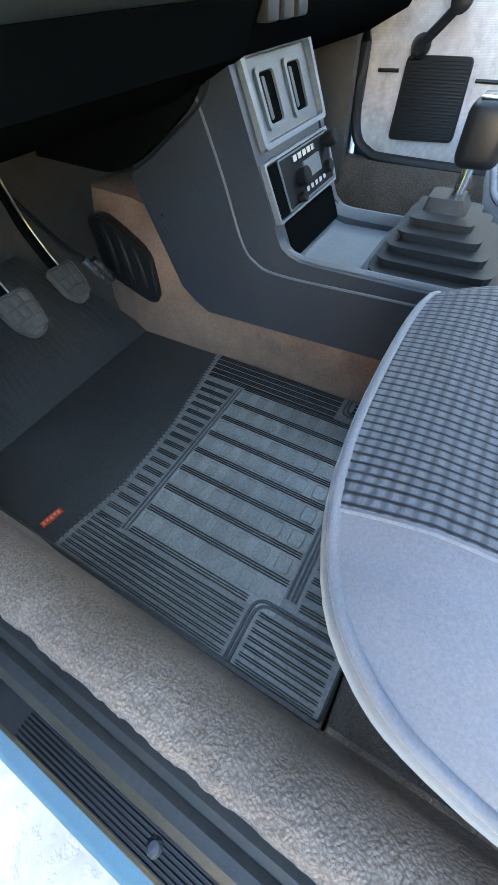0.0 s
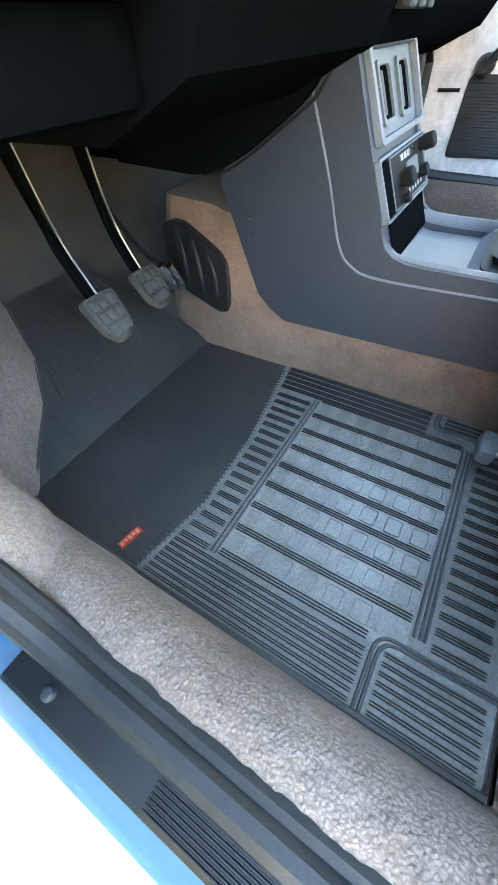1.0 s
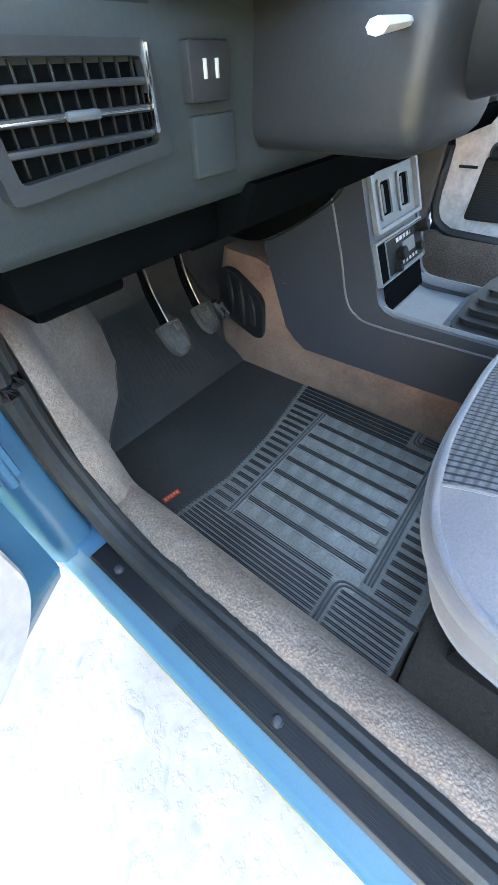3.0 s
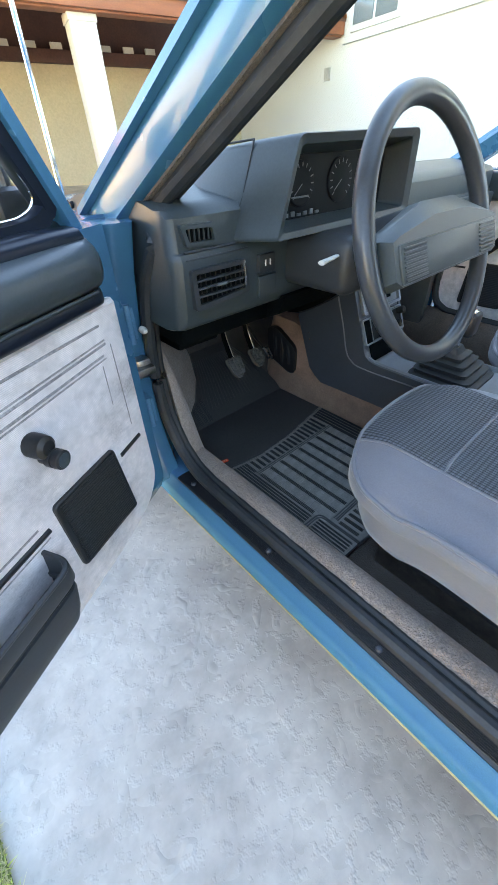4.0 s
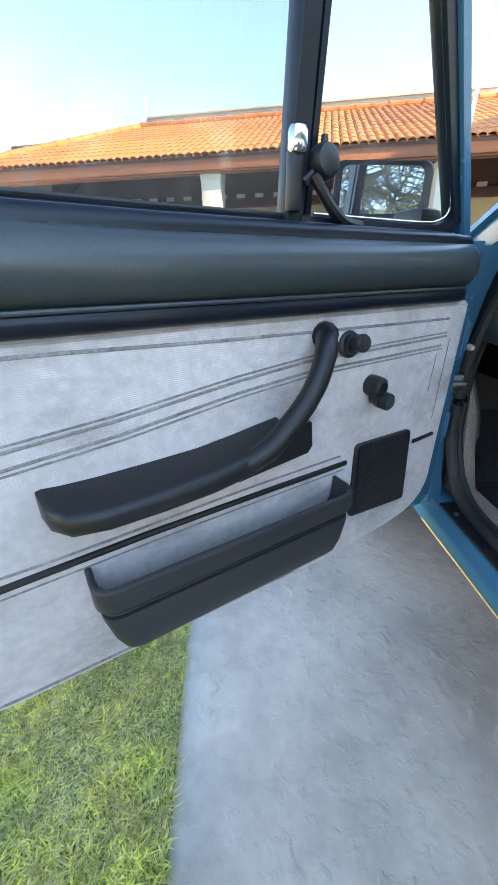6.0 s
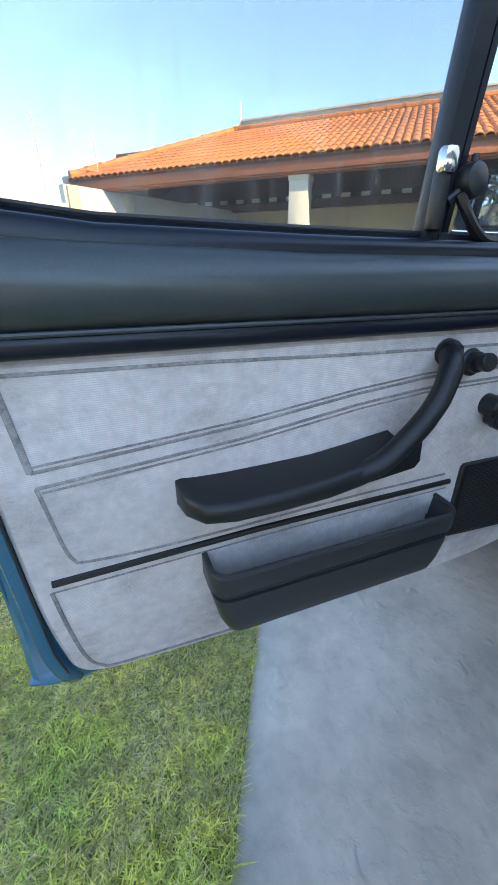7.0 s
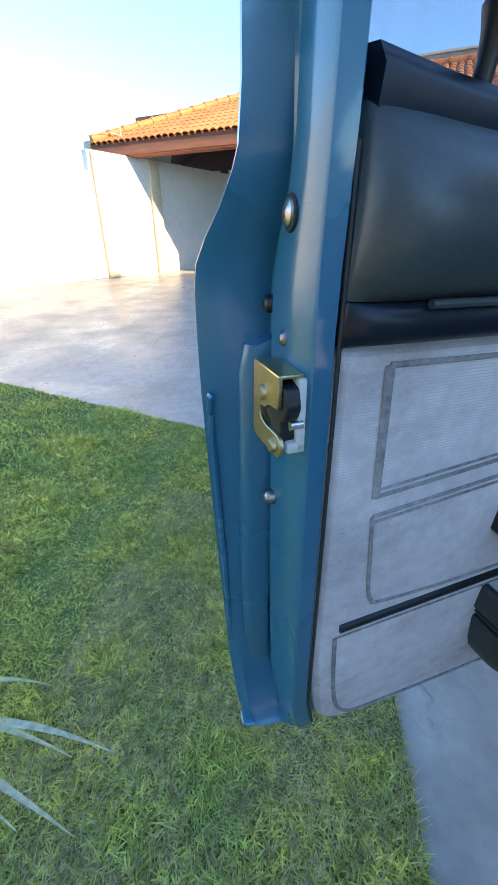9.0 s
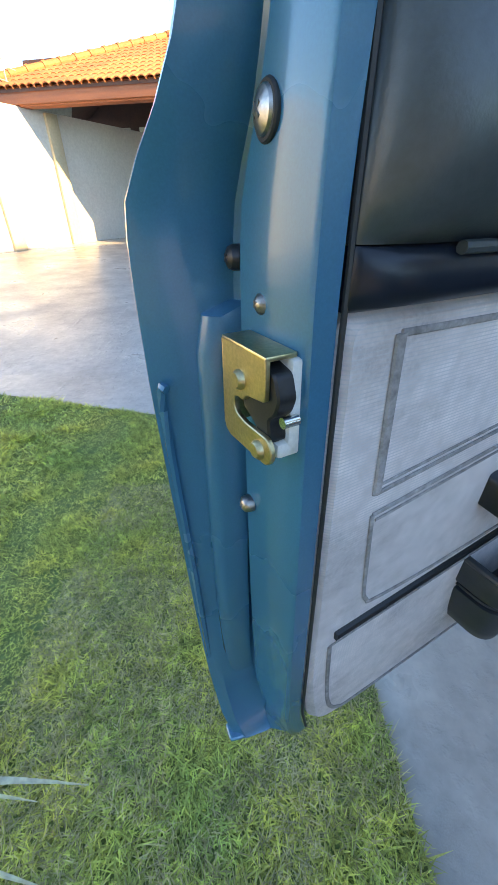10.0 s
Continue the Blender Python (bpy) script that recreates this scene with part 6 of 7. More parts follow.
loft(bm, [[wp(a * 0.99, b, -0.01) for a, b in PAD], [wp(a, b, 0.012) for a, b in PAD], [wp(a * 0.985, b * (0.55 if b > 0 else 0.93), 0.03) for a, b in PAD]])
part("spoke_pad", bm, DASH, rim, "grey spoke pad with horn grooves", 30)
bm = bmesh.new()
box(bm, (-0.155, -0.05, 0.026), (0.155, 0.002, 0.0335), 0.003, Matrix.Translation(WC) @ Matrix((WX, WU, WN)).transposed().to_4x4())
part("horn_bar", bm, DASH, rim, "grey horn bar")
for sx in (-1, 1):
    for k in range(8):
        bm = bmesh.new()
        b0 = -0.045 + k * 0.0058
        tube(bm, [wp(sx * 0.09, b0, 0.0345), wp(sx * 0.15, b0, 0.0345)], 0.0018, 6)
        part("horn_rib", bm, DASH, rim)
bm = bmesh.new()
tube(bm, [wp(0, 0, -0.005), WC + Vector((0, 0.16, -0.045))], [0.05, 0.04], 20)
part("hub", bm, DASH_DARK, rim, "dark wheel hub")

# ---- car: pedals ----
def pedal(name, pad_at, w, h, arm, label):
    x, y, z = pad_at
    b = bmesh.new()
    m = Matrix.Translation((x, y, z)) @ Matrix.Rotation(radians(-38), 4, "X") @ Matrix.Rotation(radians(8), 4, "Z")
    outline = arc([(-w * 0.5, h * 0.5), (w * 0.5, h * 0.5), (w * 0.42, -h * 0.2), (w * 0.12, -h * 0.5), (-w * 0.22, -h * 0.5), (-w * 0.46, -h * 0.2)], 0.008, 4)
    loft(b, [[m @ Vector((p[0], 0.002, p[1])) for p in outline], [m @ Vector((p[0], -0.0055, p[1])) for p in outline], [m @ Vector((p[0] * 0.97, -0.0085, p[1] * 0.97)) for p in outline], [m @ Vector((p[0] * 0.90, -0.0085, p[1] * 0.90)) for p in outline], [m @ Vector((p[0] * 0.87, -0.0065, p[1] * 0.87)) for p in outline]])
    ob = part(name, b, PEDAL, car, label)
    for i in range(3):
        for j in range(3):
            b = bmesh.new()
            cx, cz = (i - 1) * w * 0.27 * (1 - 0.12 * (2 - j)), (j - 1) * h * 0.27 + h * 0.03
            box(b, (cx - w * 0.115, -0.0095, cz - h * 0.115), (cx + w * 0.115, -0.006, cz + h * 0.115), 0.002, m)
            part("tread_block", b, PEDAL, ob)
    b = bmesh.new()
    way = poly_smooth([m @ Vector((0, 0.006, h * 0.1))] + [Vector(p) for p in arm], 6)
    tube(b, way, 0.0085, 8, squash=0.6)
    limb = part("arm", b, MATT, ob, "dark pedal arm")
    b = bmesh.new()
    tube(b, [p + Vector((0.006, -0.006, 0.001)) for p in way], 0.0014, 6)
    part("bare_edge", b, STEEL, limb, "bare steel edge")
    return ob


pedal("clutch_pedal", (0.354, 0.14, 0.472), 0.058, 0.064, [(0.352, 0.172, 0.515), (0.348, 0.19, 0.57), (0.335, 0.19, 0.68)], "worn black rubber clutch pedal")
pedal("brake_pedal", (0.452, 0.155, 0.466), 0.054, 0.060, [(0.446, 0.185, 0.51), (0.44, 0.20, 0.57), (0.43, 0.20, 0.69)], "worn black rubber brake pedal")
bm = bmesh.new()
tube(bm, poly_smooth([(0.553, 0.205, 0.428), (0.54, 0.208, 0.45), (0.50, 0.215, 0.50), (0.46, 0.23, 0.58)], 5), [0.014] * 6 + [0.009] * 10, 8, squash=0.5)
acc = part("accelerator_pedal", bm, BLACK, car, "slim black accelerator pedal")
for dx, dz in ((0.0, 0.0), (-0.019, 0.008)):
    bm = bmesh.new()
    tube(bm, poly_smooth([(0.557 + dx, 0.190, 0.416 + dz), (0.548 + dx, 0.188, 0.434 + dz), (0.534 + dx, 0.192, 0.462 + dz)], 4), 0.0065, 10)
    part("pedal_tip", bm, CHROME, acc, "bright worn pedal bar")

# ---- car: seats ----
FRONT = [(0.0, -0.50), (0.004, -0.468), (0.016, -0.424), (0.045, -0.386), (0.085, -0.362), (0.125, -0.349), (0.18, -0.343), (0.245, -0.342)]
EDGE_Z = [(0.0, 0.515), (0.03, 0.517), (0.085, 0.524), (0.105, 0.540), (0.13, 0.547), (0.245, 0.552)]


FRONT = [(p.x, p.y) for p in poly_smooth([(a, b, 0) for a, b in FRONT], 5)]


SEAM_B = 0.32


def seat(x0, label):
    """A front seat with its left edge at x0; the front edge lies under the wheel."""
    base = new("front_seat")
    base.parent = car
    tagged(base, label)
    W_, yb = 0.49, -0.86

    def place(d, b):
        """Cushion surface at d across from the left edge and share b back."""
        e = min(d, W_ - d)
        yf, ze = keyed(e, FRONT), keyed(e, EDGE_Z)
        y = yf + (yb - yf) * b
        s = yf - y
        z = ze + 0.010 * (1 - max(0.0, 1 - s / 0.07) ** 2) - 0.02 * max(0.0, s - 0.1)
        z += 0.018 * math.exp(-((e - 0.075) / 0.05) ** 2) * min(1.0, s / 0.06) - 0.014 * math.exp(-((e - 0.245) / 0.11) ** 2) * min(1.0, s / 0.2)
        return Vector((x0 + d, y, z))

    def grid(ds, bs, lift=0.0):
        g = bmesh.new()
        vv = [[g.verts.new(place(d, b) + Vector((0, 0, lift))) for d in ds] for b in bs]
        for r, s in zip(vv, vv[1:]):
            for i in range(len(ds) - 1):
                g.faces.new((r[i], r[i + 1], s[i + 1], s[i]))
        return g, vv

    half = [0.0, 0.001, 0.0025, 0.004, 0.0065, 0.009, 0.0125, 0.016, 0.020, 0.024, 0.034, 0.045, 0.058, 0.072, 0.087, 0.103, 0.12, 0.145, 0.17, 0.195, 0.22, 0.245]
    ds = half + [W_ - d for d in half[-2::-1]]
    bs = [0, 0.008, 0.02, 0.035, 0.055, 0.08, 0.11, 0.15, 0.2, 0.27, 0.35, 0.45, 0.55, 0.65, 0.75, 0.85, 0.93, 1.0]
    g, vv = grid(ds, bs)
    rim_ = list(vv[0]) + [r[-1] for r in vv[1:]] + vv[-1][-2::-1] + [r[0] for r in vv[-2:0:-1]]
    cen_ = Vector((x0 + W_ / 2, -0.6, 0))
    prev = rim_
    for off, dz, floor_ in ((0.005, -0.010, 0), (0.006, -0.026, 0), (-0.004, -0.037, 0), (-0.020, -0.048, 0), (-0.025, -0.068, 0), (-0.023, -0.10, 0), (-0.034, -0.13, 0), (-0.06, -0.15, 0)):
        nxt = []
        for v in rim_:
            d = Vector((v.co.x, v.co.y, 0)) - cen_
            p = cen_ + d * (1 + off / d.length)
            nxt.append(g.verts.new((p.x, p.y, v.co.z + dz)))
        n = len(prev)
        for i in range(n):
            g.faces.new((prev[i], prev[(i + 1) % n], nxt[(i + 1) % n], nxt[i]))
        prev = nxt
    edge_pts = [v.co.copy() for v in [r[0] for r in vv[::-1]] + list(vv[0][1:]) + [r[-1] for r in vv[1:]]]
    low_pts = []
    g.faces.new(prev)
    part("cushion", g, VELOUR, base, "plain lilac-grey cushion sides", 60)
    g, _ = grid([0.103] + [d for d in ds if 0.11 < d < W_ - 0.11] + [W_ - 0.103], bs, 0.0022)
    bmesh.ops.solidify(g, geom=g.faces[:], thickness=0.005)
    part("cushion_centre", g, RIBBED, base, "finely ribbed blue-grey cushion centre", 60)
    b = bmesh.new()
    tube(b, edge_pts, 0.0045, 8)
    part("piping", b, VELOUR, base, "pale piping round the cushion edge", 60)
    for d in (0.102, W_ - 0.102):
        b = bmesh.new()
        tube(b, [place(d, k) + Vector((0, 0, 0.001)) for k in bs], 0.0022, 6)
        part("seam", b, VELOUR, base)
    b = bmesh.new()
    tube(b, [place(0.103 + (W_ - 0.206) * k / 12, SEAM_B) + Vector((0, 0, 0.0015)) for k in range(13)], 0.0028, 6)
    part("cross_seam", b, VELOUR, base)
    b = bmesh.new()
    BK = [(0.04, 0.50), (0.01, 0.56), (0.03, 1.0), (0.1, 1.06), (W_ - 0.1, 1.06), (W_ - 0.03, 1.0), (W_ - 0.01, 0.56), (W_ - 0.04, 0.50)]
    BKR = arc(BK, 0.03, 4)
    cb = Vector((W_ / 2, 0.78))

    def back_ring(k, y):
        return [Vector((x0 + cb.x + (p[0] - cb.x) * k, y - 0.35 * (p[1] - 0.5), cb.y + (p[1] - cb.y) * k)) for p in BKR]

    loft(b, [back_ring(0.9, -0.765), back_ring(0.97, -0.775), back_ring(1.0, -0.80), back_ring(1.0, -0.86), back_ring(0.96, -0.89)])
    part("backrest", b, VELOUR, base, "lilac-grey backrest", 60)
    b = bmesh.new()
    box(b, (x0 + 0.07, -0.83, 0.325), (x0 + W_ - 0.07, -0.47, 0.41), 0.015)
    part("seat_base", b, DASH_DARK, base, "dark seat base")
    for dx in (0.075, W_ - 0.1):
        b = bmesh.new()
        box(b, (x0 + dx, -0.85, 0.274), (x0 + dx + 0.025, -0.46, 0.33), 0.004)
        part("seat_rail", b, STEEL, base, "steel seat rail")
    b = bmesh.new()
    tube(b, poly_smooth([(x0 + 0.365, -0.50, 0.345), (x0 + 0.36, -0.41, 0.335), (x0 + 0.362, -0.372, 0.325), (x0 + 0.365, -0.355, 0.32)], 4), 0.004, 8)
    lever = part("adjuster_rod", b, STEEL, base, "thin steel adjuster rod")
    b = bmesh.new()
    box(b, (x0 + 0.352, -0.362, 0.305), (x0 + 0.40, -0.338, 0.332), 0.008)
    part("grip", b, CONSOLE_TRIM, lever, "grey plastic grip")
    return base


seat(0.145, "lilac-grey fabric driver's seat with a ribbed centre")
seat(0.81, "lilac-grey fabric passenger seat with a ribbed centre")

# ---- car: passenger door and footwell ----
bm = bmesh.new()
slab(bm, arc([(0.03, 0.82), (0.03, 0.47), (-0.05, 0.425), (-0.9, 0.41), (-1.1, 0.45), (-1.12, 0.82)], [0, 0.05, 0.03, 0.03, 0.06, 0], 5), 1.40, 1.368, "yz", 0.004)
pdoor = part("passenger_door", bm, TRIM, car, "closed passenger door with grey fabric trim")
bm = bmesh.new()
box(bm, (1.34, -1.12, 0.815), (1.41, 0.03, 0.90), 0.02, seg=3)
part("belt_pad", bm, VINYL, pdoor, "dark padded door top")
bm = bmesh.new()
box(bm, (1.4, -1.15, 0.3), (1.45, 0.04, 0.905), 0.01)
part("outer_skin", bm, PAINT, pdoor, "blue door skin")
bm = bmesh.new()
slab(bm, arc([(-0.07, 0.624), (-0.215, 0.622), (-0.222, 0.474), (-0.062, 0.47)], 0.012, 4), 1.369, 1.36, "yz", 0.002)
part("speaker_grille", bm, BLACK, pdoor, "black ribbed speaker grille")
for k in range(24):
    b = bmesh.new()
    z = 0.48 + k * 0.0059
    tube(b, [(1.3595, -0.075, z), (1.3595, -0.212, z)], 0.0015, 5)
    part("grille_rib", b, BLACK, pdoor)
bm = bmesh.new()
knob(bm, (1.368, -0.095, 0.638), (1.338, -0.095, 0.638), [(0, 0.02), (0.6, 0.02), (1, 0.012)], 18)
tube(bm, [(1.345, -0.095, 0.638), (1.34, -0.13, 0.67), (1.34, -0.165, 0.705)], 0.010, 10)
knob(bm, (1.35, -0.165, 0.705), (1.30, -0.165, 0.705), [(0, 0.012), (0.3, 0.018), (0.9, 0.02), (1, 0.012)], 18)
part("window_crank", bm, BLACK, pdoor, "black window crank")
bm = bmesh.new()
tube(bm, [(1.3665, -0.005, 0.597), (1.3665, -0.055, 0.597)], 0.004, 6)
tube(bm, [(1.3665, -0.23, 0.585), (1.3665, -0.9, 0.575)], 0.004, 6)
part("trim_strip", bm, BLACK, pdoor)
bm = bmesh.new()
tube(bm, poly_smooth([(1.352, 0.030, 0.85), (1.352, 0.030, 0.6), (1.350, 0.024, 0.49), (1.346, -0.02, 0.442), (1.343, -0.12, 0.431), (1.340, -0.6, 0.424), (1.340, -1.1, 0.424)], 5), 0.013, 8)
part("weatherstrip", bm, SEAL, car, "dark rubber seal of the far door")
bm = bmesh.new()
sweep(bm, [(1.366, 0.43), (1.345, 0.432), (1.30, 0.415), (1.26, 0.37), (1.25, 0.29), (1.245, 0.274), (0.8, 0.274)], "y", [(-1.3, 0, 0), (-0.5, 0, 0), (0.0, 0, 0), (0.2, 0, 0)])
bmesh.ops.solidify(bm, geom=bm.faces[:], thickness=0.004)
part("far_carpet", bm, CARPET, car, "beige carpet of the passenger footwell", 60)
bm = bmesh.new()
box(bm, (1.27, 0.022, 0.27), (1.30, 0.46, 0.78), 0.012)
box(bm, (1.285, 0.040, 0.27), (1.355, 0.08, 0.80), 0.012)
part("kick_panel", bm, CARPET_GREY, car, "beige carpeted kick panel")

# ---- floor mats ----
mat = new("floor_mat")
tagged(mat, "black ribbed rubber floor mat with a small red label", "floor mat")
bm = bmesh.new()
Z0, Z1 = 0.2795, 0.2865
OUTL = arc([(0.148, -0.416), (0.146, 0.16), (0.16, 0.182), (0.592, 0.19), (0.594, 0.06), (0.596, -0.30), (0.593, -0.44)], 0.015, 3)
slab(bm, OUTL, Z0, Z1, "xy", 0.002)
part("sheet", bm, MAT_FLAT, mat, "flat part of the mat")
bm = bmesh.new()
lp2 = []
for x0_, x1_, y, z in ((0.152, 0.592, 0.180, 0.2865), (0.195, 0.590, 0.205, 0.304), (0.262, 0.575, 0.25, 0.342), (0.302, 0.55, 0.30, 0.385), (0.326, 0.515, 0.345, 0.423), (0.335, 0.50, 0.37, 0.445)):
    lp2.append([Vector((x0_, y, z)), Vector((x1_, y, z)), Vector((x1_, y + 0.004, z - 0.005)), Vector((x0_, y + 0.004, z - 0.005))])
loft(bm, lp2)
toe = part("toe_sheet", bm, MAT_FLAT, mat, "upturned toe part of the mat", 60)
for k in range(22):
    bm = bmesh.new()
    q = (k + 0.5) / 22
    tube(bm, [(0.27 + 0.30 * q, 0.215, 0.3135), (0.285 + 0.278 * q, 0.25, 0.3432), (0.312 + 0.232 * q, 0.30, 0.3862), (0.334 + 0.175 * q, 0.345, 0.4242)], 0.0011, 5)
    part("toe_line", bm, MAT_FLAT, toe)
def toe_place(x, y):
    return (x, y, 0.2865 + 0.86 * (y - 0.18))


for k in range(5):
    for i in range(3):
        x = 0.194 + 0.0195 * k + 0.0045 * i
        y1_ = keyed(x, [(0.152, 0.184), (0.195, 0.206), (0.262, 0.246), (0.302, 0.262)]) - 0.004
        bm = bmesh.new()
        tube(bm, [toe_place(x, 0.186), toe_place(x, y1_)], 0.0013, 5)
        part("toe_rib", bm, RIB, toe)
bm = bmesh.new()
tube(bm, [(0.152, 0.180, 0.2885), (0.195, 0.205, 0.306), (0.262, 0.25, 0.344), (0.302, 0.30, 0.387), (0.326, 0.345, 0.425), (0.335, 0.37, 0.447)], 0.0035, 6)
part("toe_bead", bm, MAT, toe, "raised mat edge")
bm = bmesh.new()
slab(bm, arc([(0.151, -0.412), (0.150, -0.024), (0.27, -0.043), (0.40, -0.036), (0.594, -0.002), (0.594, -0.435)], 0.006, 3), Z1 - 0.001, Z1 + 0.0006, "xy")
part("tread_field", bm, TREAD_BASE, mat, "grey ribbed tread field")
# paler slab carries the sheen of the tread in its colour
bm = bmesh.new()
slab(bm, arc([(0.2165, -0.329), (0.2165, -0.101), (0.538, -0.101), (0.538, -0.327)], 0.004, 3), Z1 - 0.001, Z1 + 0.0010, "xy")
part("sheen_field", bm, TREAD, mat, "pale middle of the tread with sheen in its colour")


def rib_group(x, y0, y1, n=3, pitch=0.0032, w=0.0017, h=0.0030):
    """A group of fine parallel ribs along the mat, dark for groove shade, centred at x."""
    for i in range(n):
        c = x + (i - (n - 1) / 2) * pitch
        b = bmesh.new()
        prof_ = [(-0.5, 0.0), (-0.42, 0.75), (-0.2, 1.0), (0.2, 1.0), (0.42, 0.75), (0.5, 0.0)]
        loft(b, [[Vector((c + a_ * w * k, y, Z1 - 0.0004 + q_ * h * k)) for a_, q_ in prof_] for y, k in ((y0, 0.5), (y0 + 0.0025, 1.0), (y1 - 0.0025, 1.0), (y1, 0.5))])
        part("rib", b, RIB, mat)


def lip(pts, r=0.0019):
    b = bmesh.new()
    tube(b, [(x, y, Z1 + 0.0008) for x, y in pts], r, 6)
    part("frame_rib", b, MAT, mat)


def front_edge(x):
    return keyed(x, [(0.15, -0.028), (0.27, -0.047), (0.40, -0.040), (0.583, -0.010)])


# long ribs beside the sill and beside the tunnel
for k in range(7):
    rib_group(0.1565 + k * 0.0083, -0.294, front_edge(0.1565 + k * 0.0083) - 0.004, 2, 0.0029)
for k in range(5):
    rib_group(0.5385 + k * 0.0125, -0.273, front_edge(0.54 + k * 0.0125) - 0.004, 3, 0.0034)
# short ribs across the front
for k in range(17):
    x = 0.2165 + k * 0.0187
    rib_group(x, -0.088, front_edge(x) - 0.005, 3, 0.0033)
for k in range(54):
    x = 0.156 + k * 0.0079
    bm = bmesh.new()
    box(bm, (x, front_edge(x) + 0.001, Z1 - 0.001), (x + 0.0022, front_edge(x) + 0.010, Z1 + 0.0014))
    part("bead", bm, MAT, mat)
# pale middle: rows of rimmed blocks between triple ribs
FX0, FPITCH, FY0, FY1 = 0.2205, 0.0393, -0.328, -0.102
for i in range(9):
    rib_group(FX0 + i * FPITCH, FY0 if i else -0.292, FY1, 3, 0.0036, 0.0019, 0.0034)
for i in range(8):
    x0_, x1_ = FX0 + i * FPITCH + 0.0075, FX0 + (i + 1) * FPITCH - 0.0075
    for j in range(7):
        y1_ = FY1 - 0.003 - j * 0.0325
        y0_ = y1_ - 0.0205
        if i == 0 and y0_ < -0.292:
            continue
        bm = bmesh.new()
        o_ = arc([(x0_, y0_), (x1_, y0_), (x1_, y1_), (x0_, y1_)], 0.003, 3)
        cx_, cy_ = (x0_ + x1_) / 2, (y0_ + y1_) / 2
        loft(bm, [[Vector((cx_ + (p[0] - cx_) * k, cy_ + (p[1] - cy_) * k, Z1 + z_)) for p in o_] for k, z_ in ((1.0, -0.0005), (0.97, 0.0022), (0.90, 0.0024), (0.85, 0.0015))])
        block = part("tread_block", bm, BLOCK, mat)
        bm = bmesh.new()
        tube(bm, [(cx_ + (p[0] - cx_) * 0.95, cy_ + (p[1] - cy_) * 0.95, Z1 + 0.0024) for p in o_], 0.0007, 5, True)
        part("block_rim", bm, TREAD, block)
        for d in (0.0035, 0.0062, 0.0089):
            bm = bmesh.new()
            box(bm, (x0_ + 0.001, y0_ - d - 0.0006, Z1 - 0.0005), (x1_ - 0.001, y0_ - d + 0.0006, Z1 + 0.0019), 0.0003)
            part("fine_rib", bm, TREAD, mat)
lip([(0.214, -0.0925), (0.53, -0.0925)], 0.0015)
lip([(0.214, -0.0985), (0.53, -0.0985)], 0.0012)
for d in (0.0, 0.006, 0.011):
    lip([(0.243, -0.3335 - d), (0.533, -0.3295 - d)])
# corner pads and the ribs across the rear
for r in (0.0, 0.0055):
    lip(arc([(0.15, -0.300 - r), (0.229 - r * 0.8, -0.300 - r), (0.229 - r * 0.8, -0.42), (0.15, -0.42)], [0.002, 0.02, 0.002, 0.002], 5), 0.0022)
    lip([(p.x, p.y) for p in poly_smooth([(0.594, -0.281 - r, 0), (0.566 + r, -0.281 - r, 0), (0.557 + r, -0.290 - r, 0), (0.556 + r, -0.31, 0), (0.556 + r, -0.42, 0)], 4)], 0.0022)
for k in range(7):
    rib_group(0.1565 + k * 0.0093, -0.408, -0.312, 2, 0.0029)
for k in range(17):
    rib_group(0.242 + k * 0.0187, -0.404, -0.351, 3, 0.0035)
for k in range(3):
    rib_group(0.568 + k * 0.009, -0.408, -0.294, 2, 0.0029)
bm = bmesh.new()
tube(bm, [(0.1495, -0.415, Z1), (0.1475, -0.1, Z1), (0.1475, 0.16, Z1), (0.158, 0.185, Z1 + 0.003)], 0.0045, 6)
part("edge_bead", bm, MAT, mat, "raised mat edge")
tag_m = Matrix.Translation((0.177, 0.0085, Z1)) @ Matrix.Rotation(radians(-99), 4, "Z")
bm = bmesh.new()
box(bm, (-0.0052, -0.0165, -0.001), (0.0052, 0.0165, 0.0014), 0.0005, tag_m)
tg = part("label", bm, RED, mat, "small red label plate")
for k in range(5):
    bm = bmesh.new()
    y = -0.0145 + k * 0.006
    box(bm, (-0.003, y, 0.0005), (0.003 - 0.0015 * (k % 2), y + 0.004, 0.002), 0.0003, tag_m)
    part("label_bar", bm, LABEL_PALE, tg)
mat2 = new("floor_mat")
tagged(mat2, "black ribbed rubber floor mat in the passenger footwell", "floor mat")
bm = bmesh.new()
box(bm, (0.86, -0.45, 0.2785), (1.23, 0.1, 0.286), 0.003)
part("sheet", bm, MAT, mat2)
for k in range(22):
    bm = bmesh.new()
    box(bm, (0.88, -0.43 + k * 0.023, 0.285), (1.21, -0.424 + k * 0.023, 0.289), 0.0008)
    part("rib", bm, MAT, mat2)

# ---- lawn ----
def inside(x, y, poly):
    n, c = len(poly), False
    for i in range(n):
        (x0, y0), (x1, y1) = poly[i], poly[i - 1]
        if (y0 > y) != (y1 > y) and x < (x1 - x0) * (y - y0) / (y1 - y0) + x0:
            c = not c
    return c


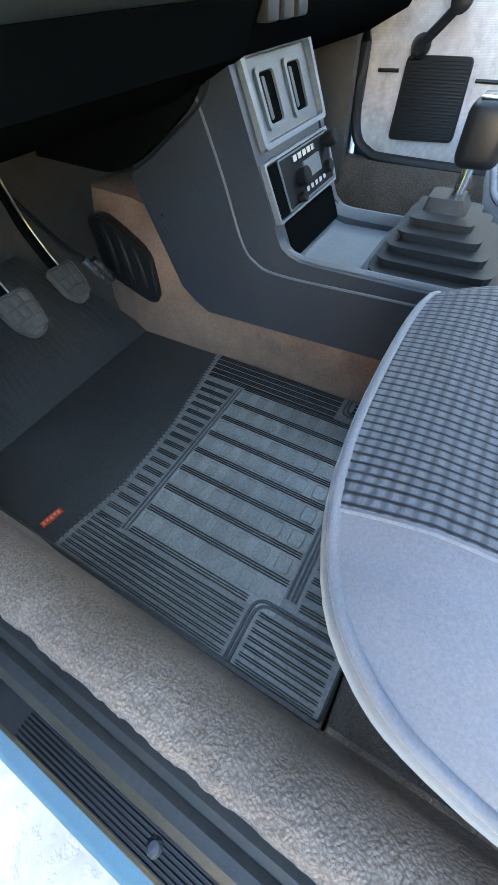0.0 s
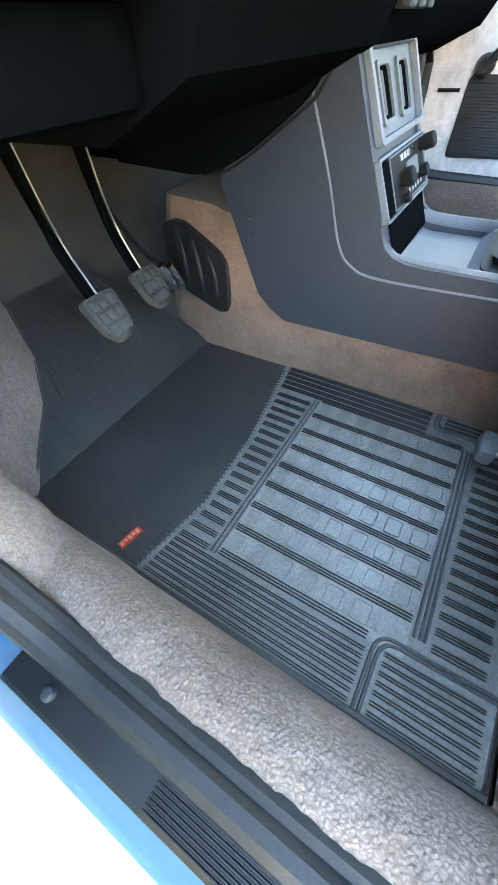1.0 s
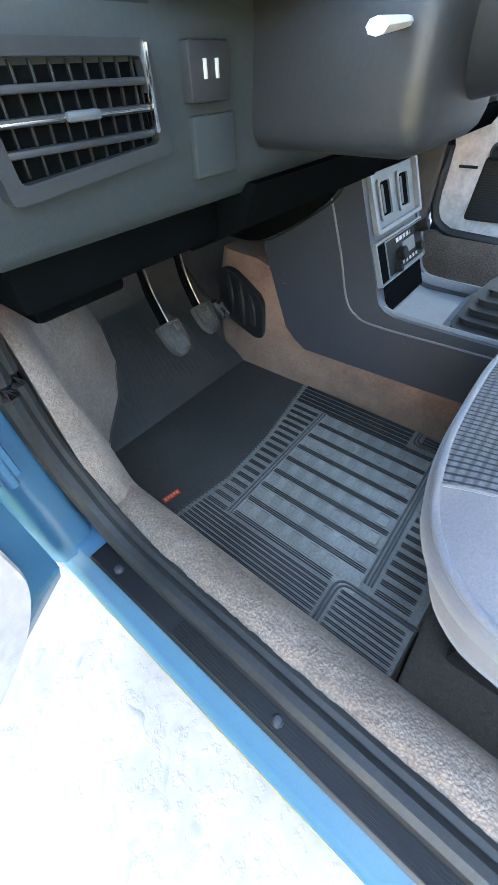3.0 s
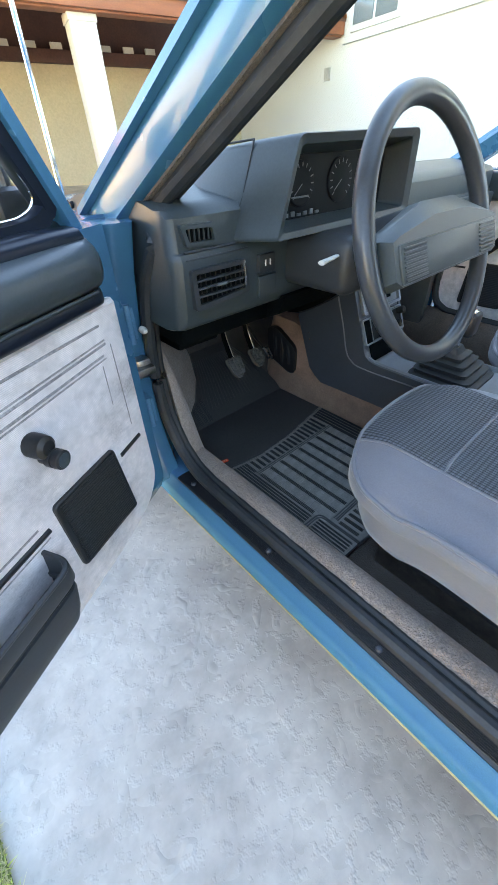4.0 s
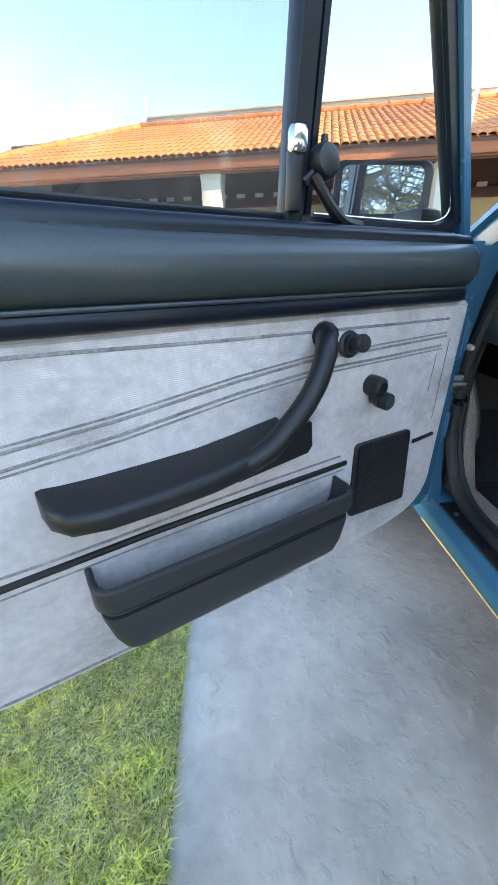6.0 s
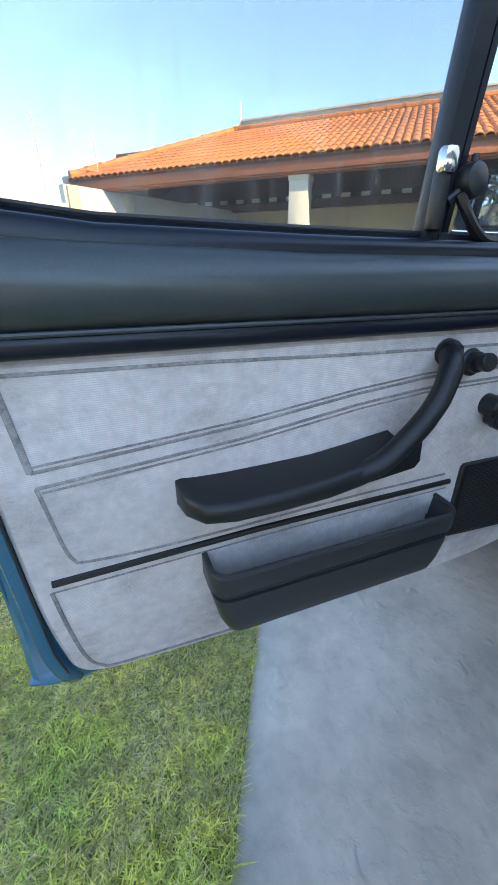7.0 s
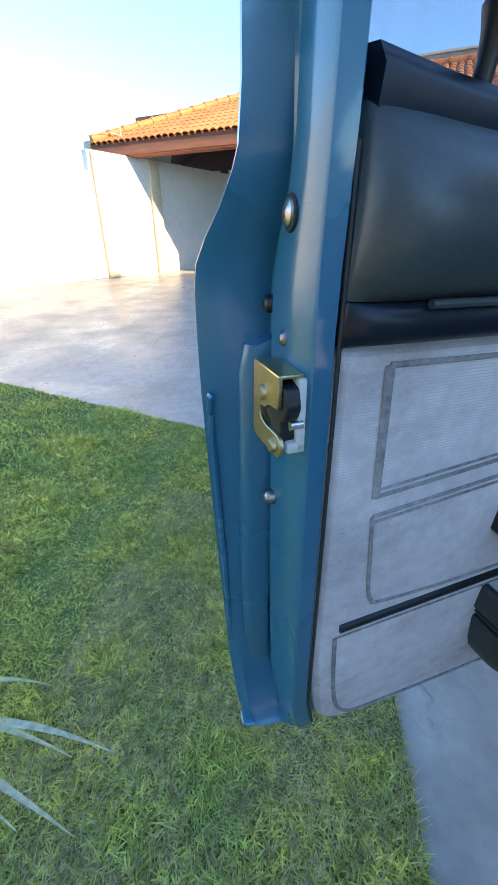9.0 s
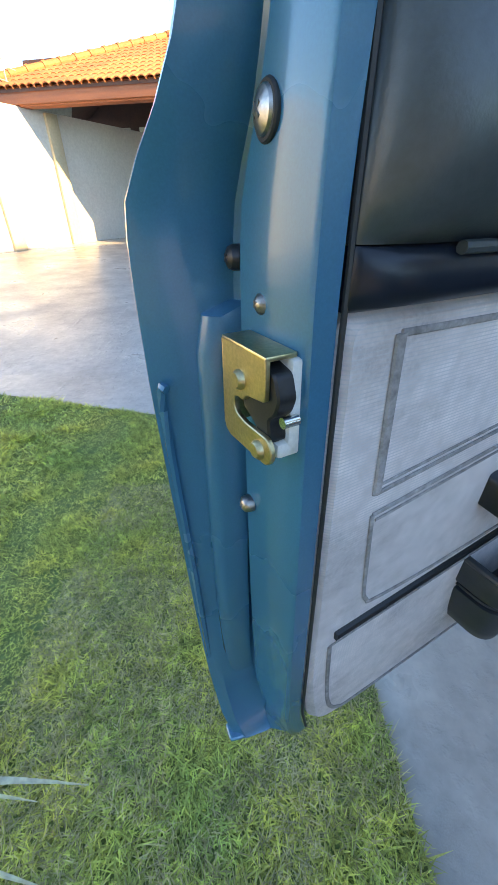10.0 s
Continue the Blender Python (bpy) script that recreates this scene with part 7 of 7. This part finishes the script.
def blades(name, count, region, hmin, hmax, wid, mat, label, seed, edge=0.0):
    rg = np.random.default_rng(seed)
    vs_, fs_ = [], []
    k = 0
    while k < count:
        x, y = rg.uniform(region[0], region[1]), rg.uniform(region[2], region[3])
        if not inside(x, y, LAWN):
            continue
        tuft = noise.noise(Vector((x * 5, y * 5, 0.3))) + 0.7 * noise.noise(Vector((x * 14, y * 14, 1.7)))
        if mat is STRAW and tuft > rg.uniform(-0.3, 0.45):
            continue
        h = rg.uniform(hmin, hmax) * max(0.68, 1 + 0.85 * tuft)
        a, b = rg.uniform(0, 2 * math.pi), rg.normal(0, 1)
        lean_ = abs(rg.normal(1.1, 0.5)) * h
        w = wid * rg.uniform(0.6, 1.3)
        dx, dy = math.cos(a), math.sin(a)
        sx, sy = -dy * w, dx * w
        i = len(vs_)
        vs_ += [(x - sx, y - sy, 0.004), (x + sx, y + sy, 0.004), (x + dx * lean_ * 0.35 + sx * 0.8, y + dy * lean_ * 0.35 + sy * 0.8, h * 0.6), (x + dx * lean_ * 0.35 - sx * 0.8, y + dy * lean_ * 0.35 - sy * 0.8, h * 0.6), (x + dx * lean_, y + dy * lean_, h * 0.92)]
        fs_ += [(i, i + 1, i + 2, i + 3), (i + 3, i + 2, i + 4)]
        k += 1
    me = bpy.data.meshes.new(name)
    me.from_pydata(vs_, [], fs_)
    me.materials.append(mat)
    return tagged(new(name, me), label, "grass", kind="stuff")


blades("grass", 190000, (-2.1, -0.57, -0.85, 1.25), 0.009, 0.018, 0.0016, GRASS, "short green lawn grass with yellowish tufts", 3)
blades("grass", 100000, (-4.6, -1.6, -1.6, 1.9), 0.012, 0.028, 0.0036, GRASS, "green lawn grass farther from the drive", 4)
blades("grass", 70000, (-4.6, -0.57, -3.2, -0.85), 0.012, 0.028, 0.0036, GRASS, "green lawn grass beside the drive", 5)
blades("dry_grass", 42000, (-1.35, -0.57, -0.85, 0.40), 0.011, 0.021, 0.0012, STRAW, "scattered dry straw-coloured blades in the lawn", 6)

# ---- striped plant in the lawn ----
plant = new("spider_plant")
plant.matrix_world = Matrix.Translation((-1.5, -0.50, 0.0))
tagged(plant, "plant with long arching pale striped leaves in the lawn", "plant")
rg = random.Random(11)
LEAVES = [(7, 0.40, 0.15), (5, 0.33, 0.16), (-8, 0.39, 0.15), (31, 0.25, 0.14), (-12, 0.30, 0.13)] + [(rg.uniform(105, 265), rg.uniform(0.18, 0.34), rg.uniform(0.1, 0.24)) for k in range(11)]
for deg, ln, up_ in LEAVES:
    a = radians(deg)
    b = bmesh.new()
    cs = []
    for i in range(11):
        q = i / 10
        r_ = ln * (q ** 1.05)
        z = 0.02 + up_ * math.sin(q * 2.6) * 1.05
        w = 0.0074 * math.sin(math.pi * (0.12 + 0.88 * q) ** 0.8) + 0.0006
        c = Vector((math.cos(a) * r_, math.sin(a) * r_, z))
        s = Vector((-math.sin(a), math.cos(a), 0)) * w
        cs.append([c - s + Vector((0, 0, w * 0.5)), c, c + s + Vector((0, 0, w * 0.5)), c - Vector((0, 0, 0.0012))])
    loft(b, cs)
    part("leaf", b, LEAF, plant)

# ---- palm at the back of the yard, seen in the door mirror ----
FROND = surf("palm_frond", (0.09, 0.13, 0.04), 0.5, 0, (0.2, 0.19, 0.08), 0.7, 3, 40, 0.2, 0, island=0.3)
BARK = surf("pale_bark", (0.3, 0.26, 0.2), 0.9, 0, (0.2, 0.17, 0.13), 0.7, 6, 40, 0.2, 0.5, 40, dist=0.01)
palm = new("palm_tree")
palm.matrix_world = Matrix.Translation((-2.5, -4.1, 0.0))
tagged(palm, "low palm with pale stems and dark green fronds", "palm tree")
rg = random.Random(23)
for k in range(9):
    a, r0 = 2 * math.pi * k / 9 + 0.3, 0.16
    top_ = Vector((math.cos(a) * 0.62, math.sin(a) * 0.62, rg.uniform(0.7, 1.6)))
    b = bmesh.new()
    tube(b, poly_smooth([(math.cos(a) * r0, math.sin(a) * r0, 0), (math.cos(a) * 0.22, math.sin(a) * 0.22, top_.z * 0.5), top_], 4), 0.035, 8)
    part("stem", b, BARK, palm)
    b = bmesh.new()
    for j in range(7):
        c = rg.uniform(0, 2 * math.pi)
        ln, up_ = rg.uniform(0.9, 1.4), rg.uniform(0.3, 1.0)
        spine = [top_ + Vector((math.cos(c) * ln * q, math.sin(c) * ln * q, up_ * math.sin(q * 2.4))) for q in [i / 9 for i in range(10)]]
        tube(b, spine, [0.012 - 0.001 * i for i in range(10)], 5)
        for i in range(1, 10):
            for sgn in (-1, 1):
                for h in (0.0, 0.5):
                    p = spine[i - 1].lerp(spine[i], h)
                    w_ = 0.34 * math.sin(math.pi * (i + h) / 11) + 0.06
                    side = Vector((-math.sin(c) * sgn, math.cos(c) * sgn, -0.35)) * w_
                    fwd = Vector((math.cos(c), math.sin(c), 0.1)) * w_ * 0.5
                    e_ = Vector((math.cos(c), math.sin(c), 0)) * 0.02
                    v = [b.verts.new(q) for q in (p - e_, p + e_, p + side * 0.6 + fwd * 0.6 + e_ * 0.8, p + side + fwd, p + side * 0.6 + fwd * 0.6 - e_ * 0.8)]
                    b.faces.new(v)
    part("frond_crown", b, FROND, palm, "dark green arching fronds")
